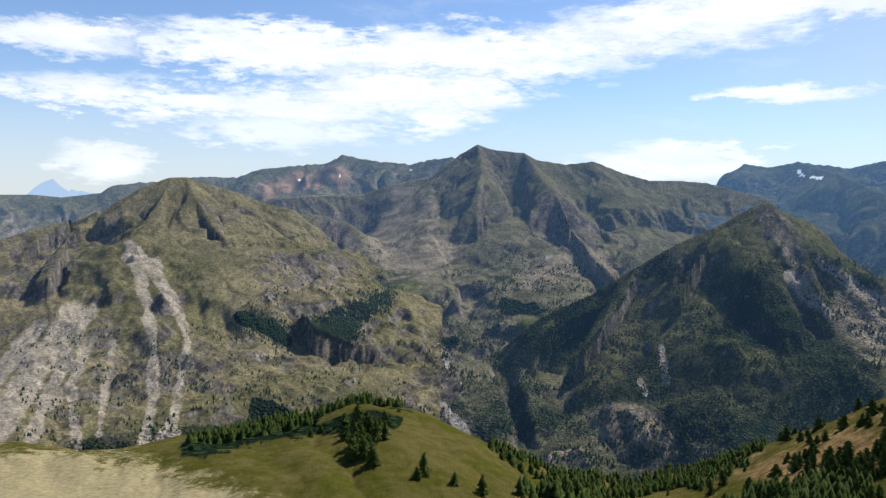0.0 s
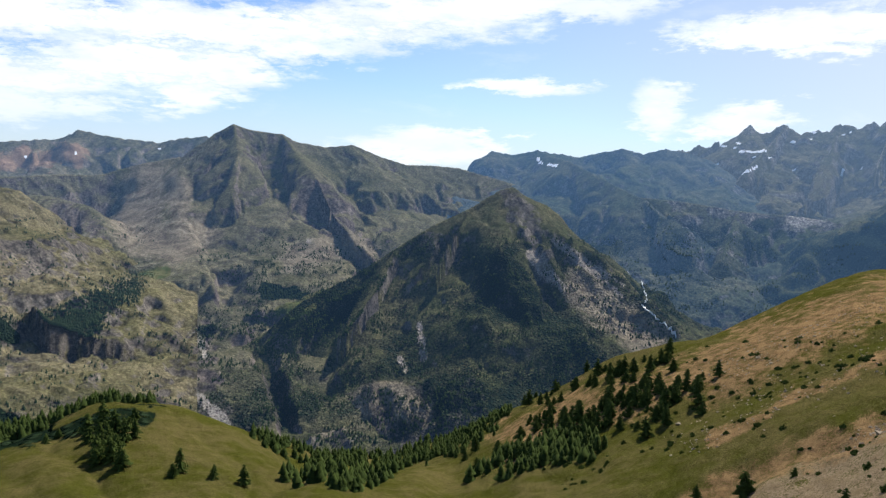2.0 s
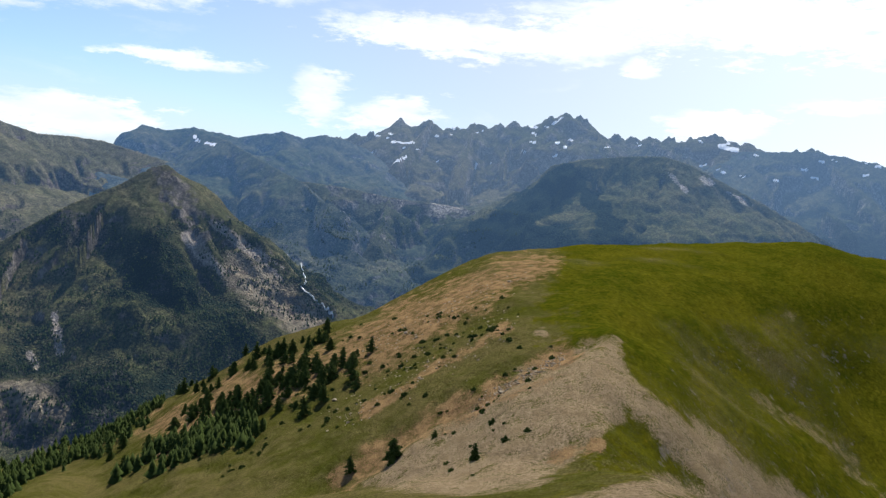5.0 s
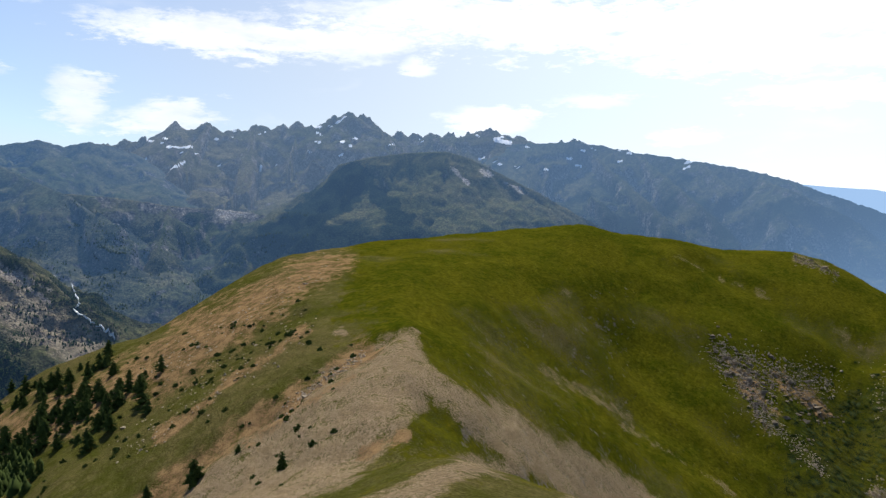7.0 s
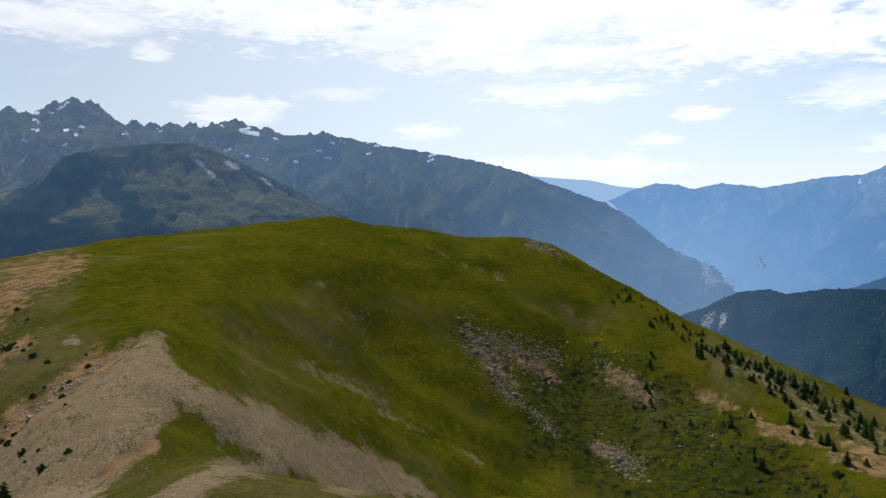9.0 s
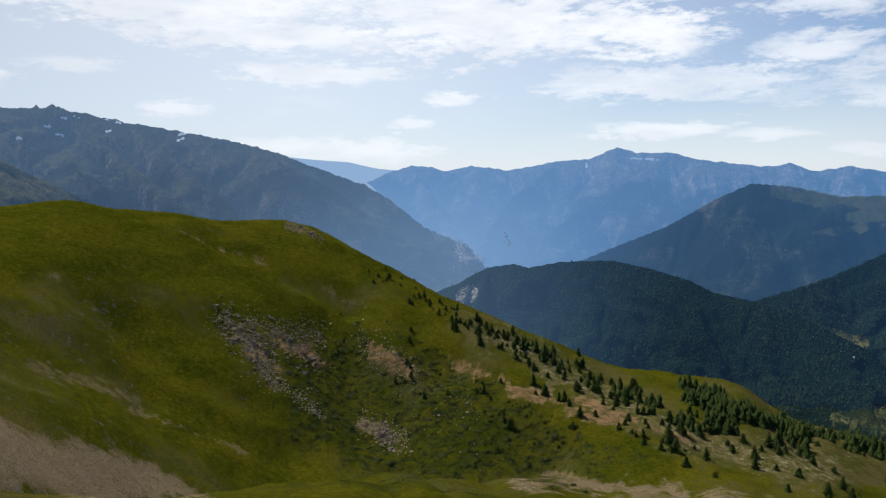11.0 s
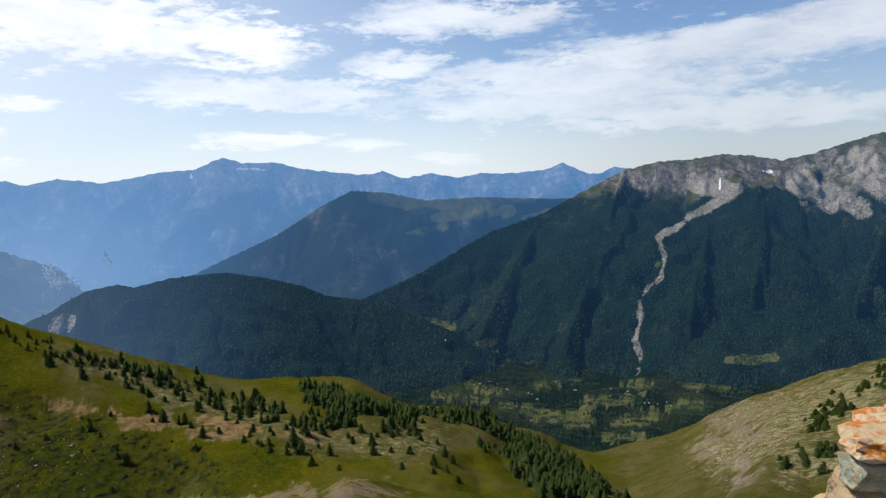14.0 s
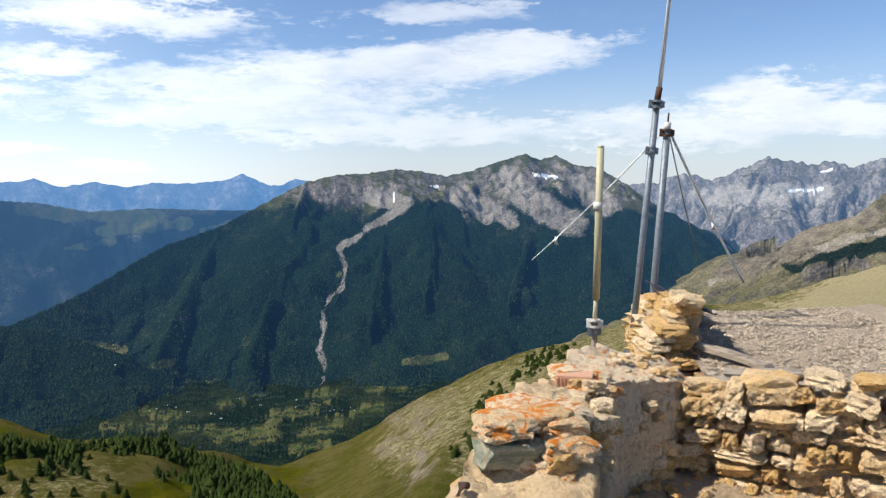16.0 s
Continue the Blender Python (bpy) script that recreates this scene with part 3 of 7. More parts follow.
def ground_at(x, y):
    """The ground's height at a plan position."""
    az, r = math.degrees(math.atan2(x, y)), math.hypot(x, y)
    if az < -36:
        az += 360
    i = int(np.clip(np.searchsorted(HILL_AZ, az) - 1, 0, len(HILL_AZ) - 2))
    j = int(np.clip(np.searchsorted(HILL_R, r) - 1, 0, len(HILL_R) - 2))
    u = (az - HILL_AZ[i]) / (HILL_AZ[i + 1] - HILL_AZ[i])
    v = (r - HILL_R[j]) / (HILL_R[j + 1] - HILL_R[j])
    return (HZ[i, j] * (1 - u) + HZ[i + 1, j] * u) * (1 - v) + (HZ[i, j + 1] * (1 - u) + HZ[i + 1, j + 1] * u) * v


def build_ground():
    me = grid_mesh("ground", HX, HY, HZ, closed=True)
    R = np.hypot(HX, HY)
    AZ, EL = np.degrees(np.arctan2(HX, HY)), np.degrees(np.arctan2(HZ, R))
    AZ = np.where(AZ < -60, AZ + 360, AZ)
    w = 0.8 * fbm(HX / 20, HY / 20, 4) + 0.5 * fbm(HX / 4.5, HY / 4.5, 3)
    near = R < 950
    dry = np.maximum(strokes(AZ, EL, HILL_DRY, w, 0.2, 1.8), 0.5 * areas(AZ, EL, HILL_STONY, w, 0.8))
    bare = np.maximum(0.9 * areas(AZ, EL, HILL_BARE, w * 0.55, 0.55), 0.8 * strokes(AZ, EL, HILL_SCREE, w * 0.8, 0.15, 1.75))
    put_attr(me, "scree", np.maximum(bare, 0.3 * strokes(AZ, EL, HILL_FAINT, w * 0.5)) * near)
    put_attr(me, "pale", np.maximum(0.34 * dry * smooth(AZ, 97, 102), np.maximum(0.45 * strokes(AZ, EL, HILL_PALE, w, 0.1, 1.8), areas(AZ, EL, HILL_STRAW, w, 0.8))) * near)
    put_attr(me, "earth", np.maximum(0.95 * areas(AZ, EL, HILL_ORANGE, w * 0.9, 0.9), strokes(AZ, EL, HILL_EARTH, w * 0.7, 0.15, 1.5)) * near)
    # half-strength forest tone on one flank paints in its shade
    put_attr(me, "forest", np.maximum(strokes(AZ, EL, HILL_WOODS, w * 0.6), 0.5 * areas(AZ, EL, HILL_SHADED_FLANK, w * 1.5, 1.5)) * near + 0.7 * smooth(R, 760, 1000) * (1 - smooth(R, 1350, 1550)) + 0.68 * smooth(R, 1450, 1600) + 0.25 * smooth(R, 1450, 1600) * fbm(HX / 160, HY / 160, 4))
    put_attr(me, "lush", smooth(AZ + 3 * w, 50, 56) * (1 - smooth(AZ + 4 * w, 114, 126) * smooth(EL + 0.8 * w, -21, -19.6)) * (1 - smooth(AZ + 2 * w, 136, 143)) * (0.55 + 0.6 * smooth(EL - 0.10 * (AZ - 60), -16, -5) + 0.35 * smooth(AZ, 66, 76)) * (0.85 + 0.55 * fbm(HX / 55 + 3, HY / 55, 4)) * (1 - (0.35 + 0.5 * smooth(AZ, 90, 99)) * dry) * near * smooth(R, 25, 110) + 1.0 * smooth(R, 1200, 1500))
    put_attr(me, "snow", np.zeros_like(R))
    put_attr(me, "rock", np.maximum(strokes(AZ, EL, HILL_ROCK, w * 0.8), 0.35 * areas(AZ, EL, HILL_STONY, w * 1.2, 0.7)) * near)
    put_attr(me, "field", 0.8 * strokes(AZ, EL, VALLEY_FIELDS, w * 0.3) * (R > 1500))
    me.materials.append(meadow)
    me.materials.append(valley_floor)
    mid = np.zeros(len(me.polygons) * 3, np.float32)
    me.polygons.foreach_get("center", mid)
    mid = mid.reshape(-1, 3)
    me.polygons.foreach_set("material_index", (np.hypot(mid[:, 0], mid[:, 1]) > 1150).astype(np.int32))
    return tagged(new("ground", me), "grassy alpine summit ridge with bare paths and scree above a deep valley", "ground", kind="structure")


HILL_ROCK = [(0.7, 146.8, -17.4, 149.2, -16.4, 151, -16), (0.6, 147, -19, 151, -18.2), (0.8, 148, -22, 151.5, -20.6), (0.5, 81, -10.8, 83, -13, 84.5, -15.6), (0.4, 85.5, -3.7, 88, -4.7), (0.5, 51, -13.8, 47.5, -15.8), (0.9, 147.6, -18, 150, -16.8), (0.8, 146.5, -20, 149, -20.5)]
VALLEY_FIELDS = [(0.3, 134, -15.6, 136, -15.8), (0.25, 128.5, -15.8, 131, -16.2), (0.3, 140.5, -15.4, 142.5, -15.6), (0.3, 139, -19.4, 142, -19), (0.25, 145, -15.4, 148, -15.2), (0.5, 133, -17.6, 138, -18.2), (0.35, 137.5, -16.9, 141, -16.6), (0.4, 140, -18.3, 143, -17.6), (0.3, 130, -17, 132, -17.2), (0.3, 143.5, -17, 146, -16.6), (0.3, 126, -16.5, 129, -16.8)]
HILL_BARE = [(57.9, -10.2, 55.3, -10.7, 53.1, -11.6, 50.9, -13, 47.4, -15.5, 44.5, -17.8, 41.9, -19.6, 38.6, -21.9, 47.5, -22.6, 52.8, -21.3, 55.4, -18.9, 57.6, -16.8, 59.3, -15.3, 59.1, -12.7),
             (58.6, -12.5, 61.1, -13.9, 65.1, -15.7, 69.4, -17.9, 73.3, -19.5, 76.6, -21.3, 79, -23, 71.3, -22.4, 66.9, -20.2, 62.5, -17.9, 59.1, -15.5),
             (53.2, -22.7, 57.2, -21.1, 59.9, -19.8, 62.5, -19.2, 65.2, -19.5, 67.4, -20.3, 63.4, -20.5, 60.8, -21.4, 58.6, -22.7),
             (117, -22.9, 118.6, -22.2, 120.4, -22.3, 123.5, -23.5, 118, -23.6)]
HILL_SCREE = [(0.3, 91, -18.8, 94, -20.1), (0.5, 103.4, -23.1, 109.7, -22.9, 116, -23.1), (0.3, 52.1, -10.1)]
HILL_ORANGE = [(36.5, -11.6, 31.6, -13.4, 27.2, -15.2, 23.6, -17.2, 22.6, -18.2, 24.4, -18.3, 27.5, -17.2, 31, -16.4, 34.5, -15), (53, -4.3, 50, -4.2, 46.6, -5.8, 42.8, -7.9, 39.9, -9.5, 37.2, -11.3, 34, -13.2, 35, -14.6, 38.7, -14, 41.5, -12.8, 44.9, -10.6, 48.3, -8.1, 51.3, -6.1, 53, -5.4)]
HILL_STONY = [(79.8, -10.1, 82.9, -11, 86, -11, 88.6, -11.4, 88.4, -13.1, 86.9, -14.2, 84.7, -13.2, 82, -14, 80.7, -12.3), (82, -14, 84.2, -15.3, 86, -16.5, 88.2, -18.4, 86, -17.4, 82.9, -15.7), (90.4, -12.5, 93.4, -13.5, 95.6, -15, 93, -15.3, 90.8, -13.9), (85.4, -3.4, 87.7, -4.1, 89.9, -5.2, 88, -4.9)]
HILL_DRY = [(0.7, 76, -8.2, 79, -9.4), (1.2, 99, -11.4, 105.7, -14.4, 110, -16.8, 116, -19.2, 121, -19.8, 126, -19.8), (0.5, 104, -16.2, 110, -18.2), (0.9, 68.7, -7.3, 71.6, -7.5, 74.5, -7.9), (0.5, 80, -4.1, 84, -6.1, 89, -9.1), (0.7, 90, -12.6, 95, -15), (0.35, 68, -12.6, 71, -14.3, 74.4, -15.8)]
HILL_FAINT = [(0.4, 68, -12.6, 71, -14.3, 74.4, -15.8), (0.15, 74, -16.6, 78, -18.4, 84, -21), (0.35, 85.6, -3.7, 87.8, -4.6), (0.15, 77.3, -3.8, 82.4, -6.1, 86.5, -7.8, 91.3, -10), (0.4, 69.5, -7)]
HILL_STRAW = [(166, -12.5, 174, -9, 176, -8.3, 178.3, -6.4, 184, -3.5, 184, -12), (-34, -16, -27.7, -17, -24.1, -18.1, -20.3, -19.3, -16, -21.2, -14, -24, -34, -24)]
HILL_PALE = [(2.6, 151, -17.6, 158, -14.2, 166, -10.6), (1.1, 147.6, -18.2, 149.6, -16.6), (0.9, 146.2, -20.3, 150, -20.3), (0.8, 156, -14.3, 160, -12.6), (0.7, 152, -16.8, 148, -19.5), (1.7, -32, -17.8, -26, -18.6, -20, -19.8, -14, -22), (0.6, -27, -17.2, -22, -18), (1.2, 172, -8.9, 177, -7.6, 183, -6.2), (1.8, 147, -20, 152, -18), (1.5, 153, -16.8, 162, -12.4), (1.2, 152, -20.5, 158, -18)]
HILL_EARTH = [(0.95, 54.4, -11.6, 50.9, -13.6, 47.9, -15.5, 44.9, -16.9, 41.9, -18.7, 39.5, -20.5, 37, -21.7), (0.4, 49.5, -10.1, 44.9, -13.0, 39.0, -16.9), (0.9, 33, -14.6, 28, -17.4, 24, -19.2), (0.5, 36, -13.6, 31, -16.2), (0.5, 81.5, -11.2, 83, -13, 84.4, -15.0), (0.5, 84.5, -12.2, 87.5, -13.8), (0.6, 91.5, -13.2, 94.6, -15.0), (0.35, 98, -14.4, 104.4, -16.6, 110, -18.2), (0.3, 108, -17, 116, -19.2), (0.4, 57, -17.6, 53.9, -19)]
# flank whose shade is put into the colour as dark patches
HILL_SHADED_FLANK = [(84, -14.5, 89, -11.5, 95, -12.5, 101, -15.2, 107, -18.5, 113, -21, 106, -23.5, 92, -23.5, 85, -19.5)]
HILL_WOODS = [(0.6, -19, -17.6, -8, -16.4, -3, -16.0)]
build_ground()


# ------------------------------------------------------------ mountains
def tents(X, Y, ridges, slope, bow):
    """Height under ridge lines: each falls away on both sides, less steeply with distance."""
    Z = np.full_like(X, -5000.0)
    D, S = np.full_like(X, 1e6), np.zeros_like(X)
    run = 0.0
    for steep, line in ridges:
        pts = [place(*p) for p in line]
        for a, b in zip(pts[:-1], pts[1:]):
            dx, dy = b.x - a.x, b.y - a.y
            t = np.clip(((X - a.x) * dx + (Y - a.y) * dy) / (dx * dx + dy * dy), 0, 1)
            d = np.hypot(X - a.x - t * dx, Y - a.y - t * dy)
            z = a.z + t * (b.z - a.z) - slope * steep * d / (1 + d / bow)
            up = z > Z
            Z, D, S = np.where(up, z, Z), np.where(up, d, D), np.where(up, run + t * math.hypot(dx, dy), S)
            run += math.hypot(dx, dy)
        run += 1000.0
    return Z, D, S


MOUNTAINS = []


def soften(Z, n):
    """Running means of a height grid both ways."""
    for axis in (0, 1):
        pad = [(0, 0), (0, 0)]
        pad[axis] = (n // 2 + 1, n // 2)
        c = np.cumsum(np.pad(Z, pad, mode="edge"), axis)
        Z = (np.take(c, range(n, c.shape[axis]), axis) - np.take(c, range(0, c.shape[axis] - n), axis)) / n
    return Z


def cleft(p):
    """V-shaped gullies between rounded ribs, where noise crosses zero."""
    return np.clip(1 - 1.8 * np.abs(p), 0, 1) ** 1.3


def mountain(name, label, material, az, reach, ridges, slope=0.62, bow=4000.0, step=0.13, rows=200, rough=30.0, gully=26.0, crag=8.0, seed=0.0, tip=0.0,
             woods=(), screes=(), soils=(), snows=(), fields=(), rocks=(), meadows=(), rockline=None, cover=0.62, woodline=None, crests=0, gorges=()):
    """One mountain: a sheet over its ridge lines, with gullies, crags and masks."""
    rows = int((reach[1] - reach[0]) / 7.5)
    A, R = np.meshgrid(np.radians(np.arange(az[0], az[1] + step, step)), np.linspace(reach[0], reach[1], rows), indexing="ij")
    X, Y = np.sin(A) * R, np.cos(A) * R
    ac = np.degrees(A)
    wx = 60 * fbm(X / 260 + seed, Y / 260, 3)
    wy = 60 * fbm(X / 260 - seed, Y / 260 + 7, 3)
    Z, D, _ = tents(X, Y, ridges, slope, bow)
    ease = smooth(D, 5, 160)
    Z2, D2, S = tents(X + wx, Y + wy, ridges, slope, bow)
    Z = Z + (Z2 - Z) * ease
    if crests:  # round the side spurs, but not the crest itself
        D1 = tents(X, Y, ridges[:crests], slope, bow)[1]
        Z = Z + (soften(soften(Z, 13), 9) - Z) * smooth(D1, 80, 260)
    EL = np.degrees(np.arctan2(Z, R))
    w = 0.5 * fbm(X / 90, Y / 90, 4)
    K = strokes(ac, EL, rocks, w * 1.5)
    if rockline is not None:  # bare rock takes over below a height angle
        K = np.maximum(K, 0.6 * (1 - smooth(EL + 2.5 * fbm(X / 260 - 3, Y / 260, 4), rockline - 2.5, rockline + 2.5)))
    G = strokes(ac, EL, meadows, w * 1.3)
    K = np.clip(K - G, 0, 1)
    calm = 1 - 0.75 * G
    Z += ease * rough * calm * (1.0 * ridged(X / 620 + seed, Y / 620 - seed, 3) + 0.3 * ridged(X / 190 - seed, Y / 190 + seed, 4))
    # side spurs and gullies run down from the ridge lines
    u = S + 0.9 * wx + 14 * fbm(X / 60, Y / 60 + seed, 3)
    Z -= np.minimum(D * 0.24, gully * 3.0) * (0.15 + 0.85 * cleft(perlin(u / 260 + seed, D2 / 900)) * calm)
    Z -= calm * np.minimum(D * 0.22, gully * 1.25) * (0.35 + smooth(perlin(X / 400 + seed, Y / 400), -0.4, 0.4)) * cleft(perlin(u / 95 - seed, D2 / 420))
    Z -= (1 - calm) * np.minimum(D * 0.22, gully * 1.25) * 0.25
    Z += calm * np.minimum(D * 0.12, gully * 0.5) * (np.abs(perlin(u / 36 + seed, D2 / 170)) ** 0.8 - 0.3)
    Z += (0.12 + ease) * crag * (0.35 + 1.9 * K) * calm * (1.0 * ridged(X / 80, Y / 80 + seed, 5, 0.55) + 0.25 * fbm(X / 16, Y / 16, 2))
    Z -= 55 * strokes(ac, EL, gorges, w * 0.5, 0.0, 1.5)
    if tip:
        Z += tip * (1 - smooth(D, 0, 60)) * fbm(ac / 0.5 + seed, ac * 0 + seed, 3)
    floor = np.interp(R, [900, 1500, 1900, 3400, 4950], [-700, -590, -640, -640, -560])
    me = grid_mesh(name, X, Y, Z, keep=Z > floor - 60)
    EL = np.degrees(np.arctan2(Z, R))
    F = 1.25 * strokes(ac, EL, woods, w * 0.8)
    if woodline is not None:  # woods below a height angle, torn by noise
        F = np.maximum(F, cover * (1 - smooth(EL + 1.6 * fbm(X / 200 + 3, Y / 200, 4), woodline - 1.2, woodline + 1.2)))
    F = F * (0.72 + 0.5 * smooth(fbm(X / 240 + 9, Y / 240 - 4, 4), -0.45, 0.35))
    put_attr(me, "forest", F)
    put_attr(me, "scree", 1.15 * strokes(ac, EL, screes, w * 0.5))
    put_attr(me, "earth", 1.2 * strokes(ac, EL, soils, w, 0.4, 1.6))
    put_attr(me, "snow", strokes(ac, EL, snows, 0.10 * fbm(X / 30, Y / 30, 3)))
    put_attr(me, "field", strokes(ac, EL, fields, w * 0.4))
    put_attr(me, "rock", K)
    put_attr(me, "run", u)
    put_attr(me, "fall", D2)
    put_attr(me, "meadow", G)
    me.materials.append(material)
    ob = tagged(new(name, me), label, "mountain", kind="structure")
    MOUNTAINS.append((name, X, Y, Z, F))
    return ob


def cast(az, el, ground=True, hills=True):
    """The first point of the land that a line from the summit meets on a bearing and a height angle."""
    best = None
    if ground:
        i = int(np.clip(round((az + 36) / 0.17), 0, 1290))
        e = np.degrees(np.arctan2(HZ[i], HILL_R))
        hit = np.nonzero((e >= el) & (HILL_R > 40))[0]
        if len(hit):
            j = hit[0]
            best = (HILL_R[j], HZ[i, j])
    for name, X, Y, Z, F in MOUNTAINS if hills else ():
        R = np.hypot(X[0], Y[0])
        a0, a1 = math.degrees(math.atan2(X[0, 0], Y[0, 0])), math.degrees(math.atan2(X[-1, 0], Y[-1, 0]))
        a1 = a1 if a1 > a0 else a1 + 360
        if not a0 < az < a1:
            continue
        i = int((az - a0) / (a1 - a0) * (len(X) - 1))
        e = np.degrees(np.arctan2(Z[i], R))
        hit = np.nonzero(e >= el)[0]
        if len(hit) and (best is None or R[hit[0]] < best[0]):
            best = (R[hit[0]], Z[i, hit[0]])
    if best is None:
        return None
    return Vector((math.sin(radians(az)) * best[0], math.cos(radians(az)) * best[0], best[1]))


def crest(reach, *points):
    """A ridge line of (bearing, elevation) points whose distance glides through the even steps of reach."""
    line = []
    for i, (a, e) in enumerate(points):
        u = i / (len(points) - 1) * (len(reach) - 1)
        j = min(int(u), len(reach) - 2)
        line.append((a, e, reach[j] + (reach[j + 1] - reach[j]) * (u - j)))
    return line


mountain("mountain", "steep grassy mountain with grey scree gullies and broken cliffs", near_face, (-36, 0), (1450, 3350), [
    (1, [(-36, -5, 2700), (-30.9, -2.6, 2800), (-28.9, -1.9, 2850), (-26.1, -1.1, 2900), (-24, -0.1, 2950), (-22.1, 1.1, 2980), (-20.2, 1.9, 3000), (-19.1, 1.96, 3000), (-17.7, 1.5, 3020), (-15.5, 0.94, 3050), (-13.5, 0.15, 3080), (-11.4, -0.3, 3100), (-7, -3, 3150)]),
    (1.1, [(-19.1, 1.96, 3000), (-18.5, 0.6, 2820), (-16.3, -2.4, 2560), (-14.7, -4.9, 2400), (-12.2, -6.6, 2300), (-10.5, -8.5, 2250)]),
    (0.8, [(-20.2, 1.7, 2990), (-21.4, -1.0, 2680), (-22.1, -3.2, 2460), (-22.2, -5.7, 2250), (-21, -10.5, 1980), (-19.5, -16.2, 1700)]),
    (1.1, [(-26, -1.1, 2900), (-28, -4.5, 2400), (-28.5, -8, 2150), (-27, -14, 1800)])],
    slope=0.52, rough=12, gully=27, crag=3.2, crests=1, rows=260, woodline=-16, rockline=-7,
    rocks=[(0.8, -30, -5, -26.2, -2.2, -22.3, -0.3), (0.9, -16.1, -4.8, -12.2, -6.1), (1.3, -12.2, -4.5, -8.4, -4.8), (0.5, -18, 0.3, -16, 0), (1.5, -24.5, -8, -23.5, -14), (0.8, -20.8, -6, -20.2, -12), (1.5, -18, -9, -16.5, -14)],
    meadows=[(1.5, -19.6, 0.9, -20.4, -1.8, -17.9, -4.2, -15.2, -6.1), (1.0, -22.2, -0.9, -22.3, -2.4), (0.8, -24.5, -3.5, -24, -5)],
    screes=[(0.4, -22.9, -3.0, -21.9, -6.9, -21.3, -10.5, -21.4, -14.0, -22.1, -17.4), (0.36, -22.3, -3.3, -19.9, -7.0, -19.0, -10.0, -19.7, -13.6, -20.0, -16.5), (0.6, -22.9, -3.9, -21.4, -4.6), (0.4, -26.5, -9.6, -25.2, -7.1), (0.35, -28, -14, -26.4, -11.9, -25.7, -9.7), (1.0, -31.5, -15.5, -28.4, -10.5, -26.4, -7.8), (0.6, -31, -11.5, -28.6, -8.5), (0.5, -29.5, -16.5, -26.9, -10.5), (0.3, -26.8, -13, -26.3, -16.9), (0.2, -24, -10, -25, -16), (0.4, -20, -15.5, -21.5, -17.5)],
    woods=[(0.6, -15.2, -8.3, -13.4, -8.9, -11.8, -10.0), (0.8, -14, -15, -11.5, -16)])

mountain("mountain", "bare brown back ridge with reddish earth and late snow", back_face, (-28, 10), (3500, 4750), [
    (1, [(-24, 1.2, 4300), (-18.5, 1.98, 4350), (-15.5, 2.03, 4400), (-13.9, 2.66, 4400), (-11.4, 3.03, 4420), (-9.1, 3.22, 4450), (-7.8, 3.94, 4450), (-6.3, 3.64, 4450), (-3.8, 3.44, 4430), (-2.5, 3.3, 4420), (-1.2, 3.71, 4400), (0.6, 3.96, 4380), (4, 3, 4380)])],
    slope=0.6, rough=22, gully=18, rows=140, seed=3.3, tip=6, crag=8, soils=[(0.6, -13.5, 1.2, -8, 2.2), (0.35, -11, 2.0)], snows=[(0.12, -11, 1.9), (0.1, -8, 2.3), (0.1, -2.6, 2.9)])

